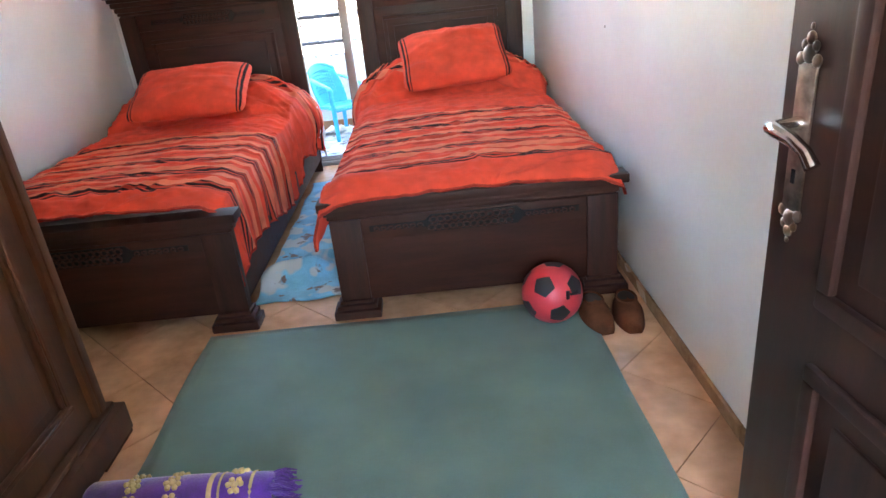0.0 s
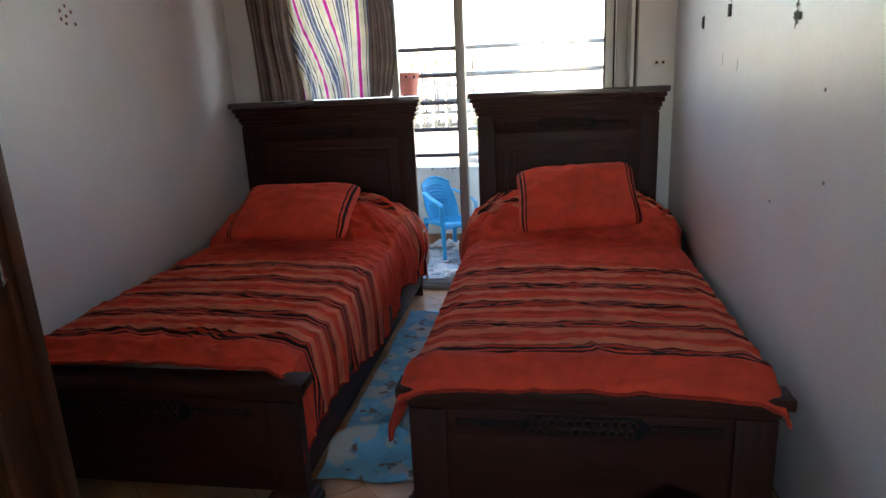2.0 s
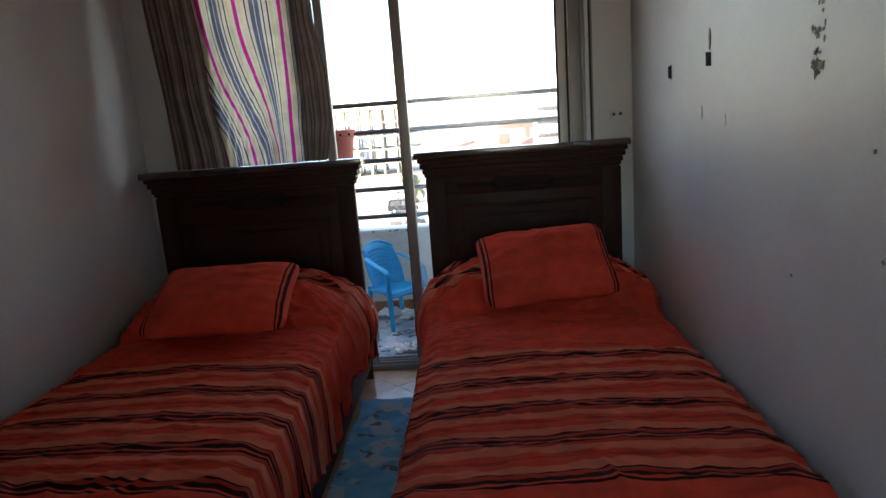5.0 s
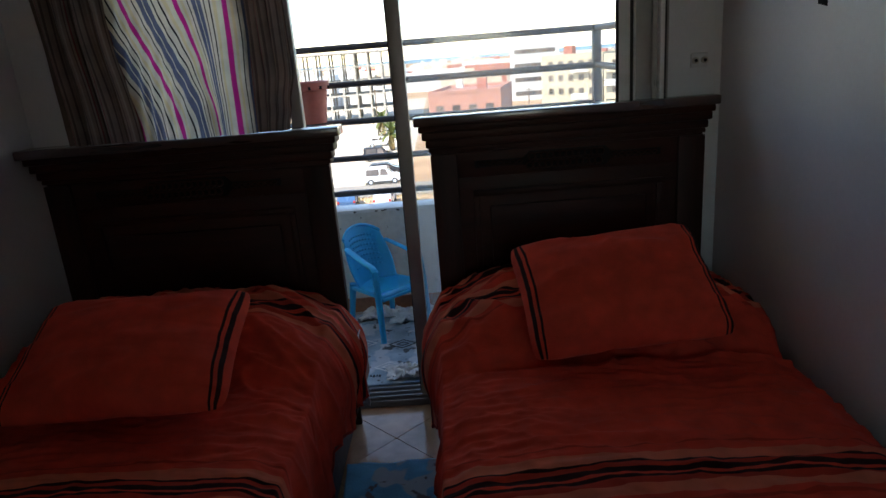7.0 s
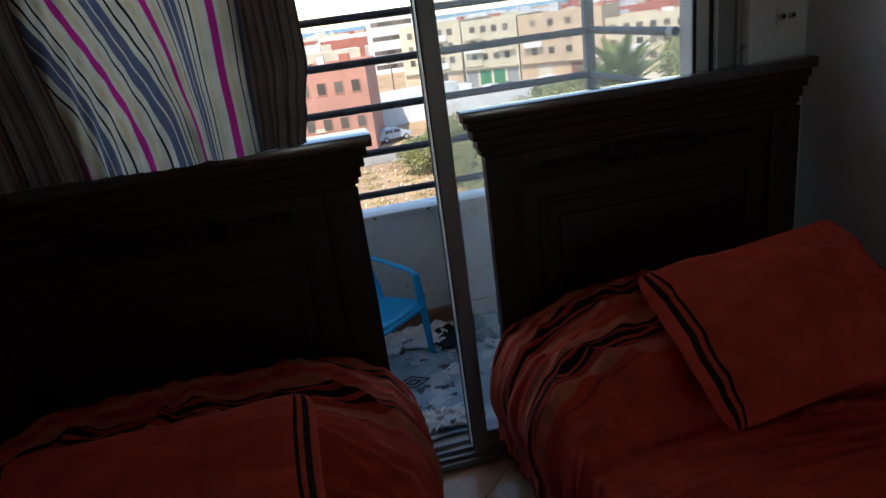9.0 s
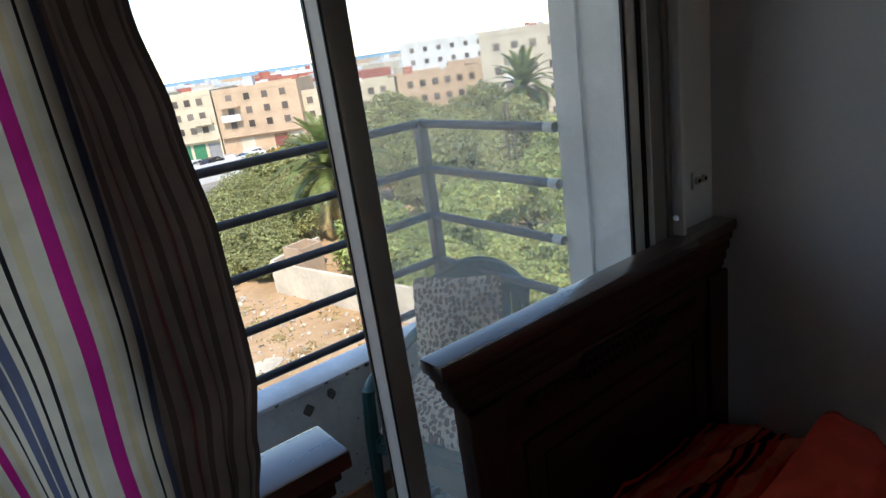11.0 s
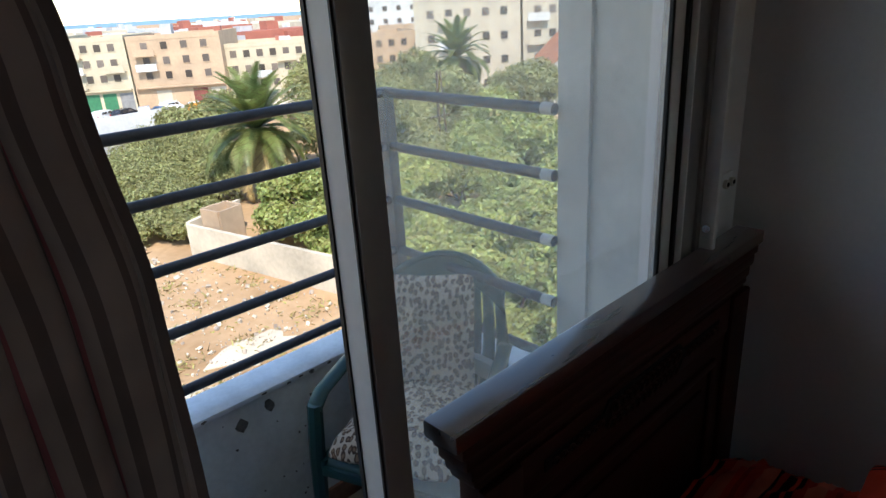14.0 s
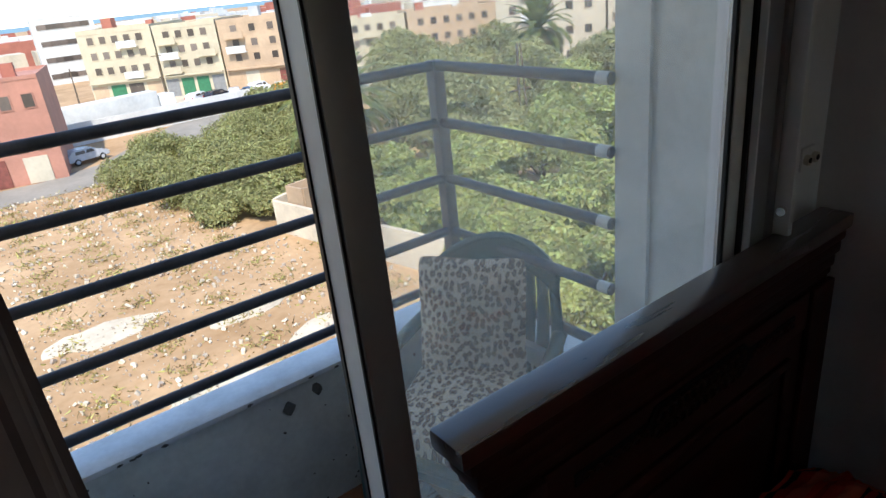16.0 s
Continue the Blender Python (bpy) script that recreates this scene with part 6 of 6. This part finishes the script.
# palm-side timber prop
pr = thing("timber_tripod", "weathered timber stand among the trees", "timber stand", "", (31.5, 38.0, GZ))
for dx, dy in ((-0.5, -0.3), (0.5, -0.3), (0, 0.5)):
    part("pole", rod(bmesh.new(), (dx, dy, 0), (dx * 0.25, dy * 0.25, 8.2), 0.07, 8), M["bark"], pr)
part("crossbar", rod(bmesh.new(), (-1.0, 0, 5.0), (1.0, 0, 5.0), 0.07, 8), M["bark"], pr)


# houses: walls, roof edge, windows with frames
def house(name, label, a, b, depth, z1, material, rows, cols, win=(0.95, 1.05), group="", shops=None, balc=(), parapet=0.7, z0=GZ, first=0.0, margin=1.0, extra_side=0):
    """A block whose front runs from a to b (ground plan), going back by depth; rows x cols of windows in front."""
    a, b = Vector((*a, 0)), Vector((*b, 0))
    L = (b - a).length
    ux = (b - a).normalized()
    ang = math.degrees(math.atan2(ux.y, ux.x))
    t = thing(name, label, "building", group, (a.x, a.y, z0), ang)
    Hh = z1 - z0
    part("wall", one_box(0, L, 0, depth, 0, Hh), material, t, smooth=False)
    bm = bmesh.new()
    for q in ((0, L, -0.05, 0.18), (0, L, depth - 0.18, depth + 0.05)):
        box(bm, *q, Hh, Hh + parapet)
    for q in ((0, 0.2, 0.18, depth - 0.18), (L - 0.2, L, 0.18, depth - 0.18)):
        box(bm, *q, Hh, Hh + parapet)
    part("roof_parapet", bm, material, t, smooth=False)
    ground = 3.6 if shops else first
    fh = (Hh - ground) / rows
    wmesh = None
    w, h = win
    for r in range(rows):
        for c in range(cols):
            x = margin + (L - 2 * margin) * (c + 0.5) / cols
            z = ground + fh * (r + 0.36)
            if (r, c) in balc:
                bk = part("balcony", box(box(bmesh.new(), x - 1.5, x + 1.5, -0.9, 0, z - 0.9, z - 0.75), x - 1.5, x + 1.5, -0.9, -0.78, z - 0.75, z + 0.15), M["f_white"] if (r + c) % 2 else material, t, smooth=False)
            if wmesh is None:
                o1 = part("window", one_box(-w / 2 - 0.1, w / 2 + 0.1, -0.07, 0.02, -0.12, h + 0.1), material, t, smooth=False)
                p1 = part("pane", one_box(-w / 2, w / 2, -0.10, 0.0, 0, h), M["window_dark"], o1, smooth=False)
                wmesh = (o1.data, p1.data)
                o1.location = (x, 0, z)
            else:
                o1 = new("window", wmesh[0])
                o1.parent, o1.location = t, (x, 0, z)
                p1 = new("pane", wmesh[1])
                p1.parent = o1
    for k in range(extra_side):
        for r in range(rows):
            o1 = new("window", wmesh[0])
            o1.parent, o1.location, o1.rotation_euler = t, (0, depth * (k + 0.6) / (extra_side + 0.2), ground + fh * (r + 0.36)), (0, 0, radians(-90))
            p1 = new("pane", wmesh[1])
            p1.parent = o1
    if shops:
        n = len(shops)
        for i, m2 in enumerate(shops):
            x = L * (i + 0.5) / n
            part("shop_shutter", one_box(x - L / n * 0.40, x + L / n * 0.40, -0.06, 0.03, 0.05, 2.7), M[m2], t, smooth=False)
        part("shop_canopy", one_box(0.2, L - 0.2, -0.7, 0.02, 3.1, 3.3), material, t, smooth=False)
    rndh = random.Random(int(a.x * 7 + a.y))
    for k in range(max(2, int(L / 6))):
        x, y, s = rndh.uniform(1, L - 1), rndh.uniform(1, depth - 1), rndh.uniform(0.6, 1.8)
        part("roof_box", one_box(x - s / 2, x + s / 2, y - s / 2, y + s / 2, Hh, Hh + s * rndh.uniform(0.7, 1.4)), M[rndh.choice(("f_white", "f_grey", "f_brick"))], t, smooth=False)
    return t


house("apartment_block", "cream four-storey apartment block with green shop shutters", (17.1, 121.3), (26.4, 114.3), 14, -0.5, M["f_cream"], 3, 5, group="apartment row", shops=["f_tan", "shutter_green", "window_dark", "f_tan"], balc={(0, 3), (2, 3)}, extra_side=2)
house("apartment_block", "cream four-storey apartment block with small balconies", (26.6, 114.2), (34.4, 108.2), 14, -0.8, M["f_cream"], 3, 4, group="apartment row", shops=["shutter_grey", "shutter_green", "shutter_green", "shutter_grey"], balc={(0, 0), (1, 0), (2, 0), (1, 3)})
house("apartment_block", "tan four-storey apartment block with a plain front", (34.6, 108), (45.3, 99.7), 14, -1.0, M["f_tan"], 3, 4, group="apartment row", shops=["f_ochre", "f_beige", "f_ochre", "wood_red", "f_beige"], balc={(1, 0), (2, 0)})
house("apartment_block", "long cream three-storey apartment block", (46, 102), (59.3, 93.1), 12, -3.0, M["f_cream"], 3, 7, group="apartment row", balc={(1, 2), (2, 4)}, first=1.2)
house("apartment_block", "ochre three-storey block behind the grove", (59.6, 92.8), (72.6, 86.3), 12, -2.9, M["f_tan"], 3, 6, group="apartment row", first=0.8)
house("apartment_block", "weathered beige apartment block above the grove", (61.1, 73.5), (71.7, 63.5), 12, 1.7, M["f_beige"], 4, 5, group="tall blocks", balc={(2, 1), (3, 1)})
house("apartment_block", "weathered grey-beige apartment block with deep balconies", (72, 63.3), (78.6, 58.3), 12, 1.5, M["f_beige"], 4, 3, group="tall blocks", balc={(3, 0), (2, 0), (1, 0)})
house("white_block", "tall white apartment block with rows of windows", (86.3, 129), (112, 108.7), 14, 2.3, M["f_white"], 5, 10, group="tall blocks")
house("white_block", "long pale grey office block with window bands", (17, 173.3), (29.2, 172.2), 25, 2.8, M["f_white"], 4, 6, win=(1.8, 1.1), group="tall blocks")
house("apartment_block", "ochre block with a flat roof beside the trees", (77.5, 101.6), (95, 88.1), 12, -2.6, M["f_ochre"], 3, 7, group="apartment row")
pk = house("pink_house", "pink rendered two-storey house at the street corner", (-2.1, 70.2), (5.3, 68.8), 13, -2.3, M["f_pink"], 2, 4, win=(0.8, 1.1), parapet=0.3, first=1.6, margin=0.3)
part("gate", one_box(0.9, 3.2, -0.08, 0.02, 0.05, 2.4), M["wood_red"], pk, "red-brown metal gate", smooth=False)
part("gate", one_box(4.5, 6.4, -0.08, 0.02, 0.05, 2.3), M["f_beige"], pk, "pale wooden gate", smooth=False)
part("sign", one_box(1.5, 2.6, -0.1, 0.0, 2.7, 3.1), M["f_cream"], pk, smooth=False)
# gabled house
gh = thing("gabled_house", "white gabled house with an orange tiled roof", "house", "", (60.5, 49.5, GZ), -45)
bm = bmesh.new()
pts = [(0, 0), (11, 0), (11, 5.4), (5.5, 10.8), (0, 5.4)]
f0 = [bm.verts.new((x, 0, z)) for x, z in pts]
f1 = [bm.verts.new((x, 14, z)) for x, z in pts]
bm.faces.new(f0)
bm.faces.new(f1[::-1])
for i in range(5):
    bm.faces.new((f0[i], f0[(i + 1) % 5], f1[(i + 1) % 5], f1[i]))
part("wall", bm, M["f_white"], gh, smooth=False)
for sg in (0, 1):
    bm = bmesh.new()
    xs = (-0.5, 5.5) if sg == 0 else (11.5, 5.5)
    vs = [bm.verts.new(p) for p in ((xs[0], -0.3, 4.95), (xs[1], -0.3, 10.9), (xs[1], 14.3, 10.9), (xs[0], 14.3, 4.95))]
    bm.faces.new(vs)
    r2 = bmesh.ops.extrude_face_region(bm, geom=bm.faces[:])
    for v in [g for g in r2["geom"] if isinstance(g, bmesh.types.BMVert)]:
        v.co.z += 0.22
    part("roof", bm, M["roof_tile"], gh, smooth=False)
# concrete skeleton under construction
sk = thing("concrete_skeleton", "unfinished concrete frame of a five-storey building", "building", "", (-34.5, 146, GZ), 4)
for k in range(6):
    z = 3.0 * k
    if k:
        part("floor_slab", one_box(0, 24, 0, 14, z - 0.35, z), M["concrete"], sk, smooth=False)
    if k < 5:
        pm = None
        for i in range(9):
            for j in range(3):
                if pm is None:
                    o1 = part("column", one_box(-0.2, 0.2, -0.2, 0.2, 0, 2.65), M["concrete"], sk, smooth=False)
                    pm = o1.data
                else:
                    o1 = new("column", pm)
                    o1.parent = sk
                o1.location = (0.3 + i * 2.92, 0.3 + j * 6.7, z)
# distant town
def town(rs):
    az = math.radians(rs.uniform(-22, 62))
    D = 170 + 620 * rs.rand() ** 1.3
    if -4 < math.degrees(az) < 26 and D < 230:
        D += 120
    h = rs.uniform(5, 9.8)
    return (D * math.sin(az), D * math.cos(az), GZ + h / 2), (rs.uniform(10, 24), rs.uniform(8, 16), h)


rs0 = np.random.RandomState(77)
for key, n0 in (("white", 150), ("beige", 70), ("brick", 55), ("grey", 50)):
    bm = bmesh.new()
    for k in range(n0):
        p0, s0 = town(rs0)
        box(bm, p0[0] - s0[0] / 2, p0[0] + s0[0] / 2, p0[1] - s0[1] / 2, p0[1] + s0[1] / 2, GZ, p0[2] + s0[2] / 2)
        if k % 2:
            box(bm, p0[0] - 2, p0[0] + 1.5, p0[1] - 2, p0[1] + 2, p0[2] + s0[2] / 2, p0[2] + s0[2] / 2 + 2.2)
    tagged(part("distant_town", bm, M["f_" + key], smooth=False), "distant low " + key + " roofs of the town", "town", kind="stuff")
bm = bmesh.new()
for k in range(40):
    a0, a1 = math.radians(-60 + 3.5 * k), math.radians(-60 + 3.5 * (k + 1))
    vs = [bm.verts.new((2300 * math.sin(a), 2300 * math.cos(a), z)) for a, z in ((a0, GZ - 5), (a1, GZ - 5), (a1, 1.5), (a0, 1.5))]
    bm.faces.new(vs)
tagged(part("backdrop_sea", bm, M["sea"], smooth=False), "hazy blue sea on the horizon", "sea", kind="structure")


# vehicles
def car(label, x, y, rz, paint, van=False, L=4.1):
    c = thing("car", label, "car", "parked cars", (x, y, GZ + 0.06), rz)
    hgt = 1.75 if van else 1.42
    prof = [(-L / 2, 0.35), (-L / 2, 0.85), (-L / 2 + 0.15, 0.95), (-L / 2 + (0.15 if van else 0.55), hgt - 0.1), (-L / 2 + (0.3 if van else 0.9), hgt), (L * 0.12, hgt), (L * 0.27, 0.98), (L / 2 - 0.1, 0.82), (L / 2, 0.6), (L / 2, 0.35)]
    bm = bmesh.new()
    rows = []
    for yy, ins in ((-0.82, 0.0), (0.82, 0.0)):
        rows.append([bm.verts.new((px, yy * (1 - 0.14 * max(0, (pz - 0.95) / 0.6)), pz)) for px, pz in prof])
    bm.faces.new(rows[0])
    bm.faces.new(rows[1][::-1])
    for i in range(len(prof)):
        j = (i + 1) % len(prof)
        bm.faces.new((rows[0][i], rows[0][j], rows[1][j], rows[1][i]))
    bmesh.ops.bevel(bm, geom=bm.edges[:], offset=0.05, segments=2, affect='EDGES')
    part("body", bm, M[paint], c)
    for sg in (-1, 1):
        for x0, x1 in ((-L / 2 + (0.35 if van else 0.75), -0.32), (-0.22, L * 0.10)):
            vs = [(x0, 0.98), (x1 + (0.25 if x1 > 0 else 0), 0.98), (x1, hgt - 0.14), (x0 + 0.1, hgt - 0.14)]
            bm = bmesh.new()
            bm.faces.new([bm.verts.new((px, sg * (0.83 * (1 - 0.14 * max(0, (pz - 0.95) / 0.6)) + 0.006), pz)) for px, pz in vs])
            part("side_window", bm, M["window_dark"], c, smooth=False)
        for wx in (-L * 0.30, L * 0.31):
            wh = part("wheel", rod(bmesh.new(), (wx, sg * 0.66, 0.31), (wx, sg * 0.85, 0.31), 0.31, 18), M["tyre"], c)
            part("rim", rod(bmesh.new(), (wx, sg * 0.85, 0.31), (wx, sg * 0.86, 0.31), 0.19, 14), M["car_silver"], wh)
        part("headlight", one_box(L / 2 - 0.1, L / 2 + 0.02, min(sg * 0.5, sg * 0.75), max(sg * 0.5, sg * 0.75), 0.6, 0.74, 0.02), M["f_white"], c)
        part("tail_light", one_box(-L / 2 - 0.01, -L / 2 + 0.05, min(sg * 0.6, sg * 0.78), max(sg * 0.6, sg * 0.78), 0.7, 0.92, 0.01), M["car_red"], c)
    bm = bmesh.new()
    bm.faces.new([bm.verts.new(p) for p in ((L * 0.27 - 0.02, -0.7, 1.02), (L * 0.27 - 0.02, 0.7, 1.02), (L * 0.13, 0.64, hgt - 0.05), (L * 0.13, -0.64, hgt - 0.05))])
    part("windscreen", bm, M["window_dark"], c, smooth=False)
    return c


car("silver-blue hatchback parked by the pink house", 7.6, 73.9, 20, "car_silver")
car("white van parked on the pale street", -7.6, 69.5, 4, "car_white", True)
car("black hatchback parked on the street", -7.8, 74.2, 6, "car_black")
car("black van parked on the street", -9.6, 86.4, 8, "car_black", True)
car("white saloon parked on the street", -10.8, 101.2, 5, "car_white")
car("blue hatchback parked near the crossing", -9.8, 58.9, 95, "car_blue")
car("silver hatchback parked near the crossing", -6.4, 58.6, 88, "car_silver")
for i, (x, y, p0, v0) in enumerate(((29.9, 100.5, "car_black", 0), (32.2, 99.5, "car_silver", 0), (33.8, 97.4, "car_blue", 0), (35.7, 98.1, "car_white", 1), (38.1, 96.3, "car_white", 0), (33.7, 93.8, "car_white", 1), (37.2, 92.1, "car_orange", 1), (21.8, 101.4, "car_white", 0), (40, 89.6, "car_silver", 0), (27.6, 101.8, "car_white", 0))):
    car(("white van" if v0 else p0[4:] + " car") + " parked before the apartments", x, y, 30 + 40 * (i % 3), p0, bool(v0))
tk = thing("lorry", "white lorry trailer parked beside the square", "lorry", "", (16.0, 92.0, GZ + 0.05), 14)
part("trailer", one_box(-9, 3.5, -1.25, 1.25, 0.9, 3.6, 0.05), M["f_white"], tk)
part("cab", one_box(3.7, 5.8, -1.2, 1.2, 0.6, 3.0, 0.15), M["car_white"], tk)
for wx in (-7.5, -6.2, 2.0, 4.8):
    for sg in (-1, 1):
        part("wheel", rod(bmesh.new(), (wx, sg * 0.9, 0.5), (wx, sg * 1.22, 0.5), 0.5, 16), M["tyre"], tk)
lw = thing("site_wall", "low white site wall beside the street", "wall", "", (0, 0, GZ))
part("wall_length", slab(bmesh.new(), (6.9, 84.6), (31.5, 87.3), 0.25, 0, 2.4), M["f_white"], lw)
for i, (x, y, h) in enumerate(((23.5, 103.0, 7.5), (13.5, 112, 6.5), (-12.5, 116, 8))):
    po = thing("utility_pole", "wooden utility pole by the street", "pole", "poles", (x, y, GZ))
    part("pole", rod(bmesh.new(), (0, 0, 0), (0.1, 0, h), 0.13, 8, 0.09), M["bark"], po)
    part("crossarm", rod(bmesh.new(), (-0.7, 0, h - 0.4), (0.8, 0, h - 0.4), 0.05, 6), M["bark"], po)
for i, (x, y) in enumerate(((-11.6, 116), (-8.4, 95))):
    palm("young street palm beside the parked cars", x, y, 2.2, 2.4, 26, 60 + i, 3)

# ---------------- floor tiles, laid diagonally ----------------
def clip(poly, ax, lim, keep_less):
    out = []
    for i in range(len(poly)):
        a, b = poly[i], poly[(i + 1) % len(poly)]
        ia, ib = (a[ax] <= lim) == keep_less, (b[ax] <= lim) == keep_less
        if ia:
            out.append(a)
        if ia != ib:
            t = (lim - a[ax]) / (b[ax] - a[ax])
            out.append((a[0] + (b[0] - a[0]) * t, a[1] + (b[1] - a[1]) * t))
    return out


TS, c45 = 0.30, math.sqrt(0.5)
for i in range(-16, 17):
    for j in range(-16, 17):
        g = 0.0015
        poly = []
        for a, b in ((i * TS + g, j * TS + g), ((i + 1) * TS - g, j * TS + g), ((i + 1) * TS - g, (j + 1) * TS - g), (i * TS + g, (j + 1) * TS - g)):
            poly.append((-0.577 + (a - b) * c45, 4.014 + (a + b) * c45))
        for ax, lim, less in ((0, XR, True), (0, XL, False), (1, Y1, True), (1, Y0 - 0.16, False)):
            poly = clip(poly, ax, lim, less) if poly else poly
        if len(poly) < 3 or abs(sum(poly[k][0] * poly[(k + 1) % len(poly)][1] - poly[(k + 1) % len(poly)][0] * poly[k][1] for k in range(len(poly)))) < 0.002:
            continue
        bm = bmesh.new()
        top = [bm.verts.new((x, y, 0.0)) for x, y in poly]
        bot = [bm.verts.new((x, y, -0.0058)) for x, y in poly]
        bm.faces.new(top)
        for k in range(len(top)):
            bm.faces.new((top[k], bot[k], bot[(k + 1) % len(top)], top[(k + 1) % len(top)]))
        part("floor_tile", bm, M["tile"], floor, smooth=False)
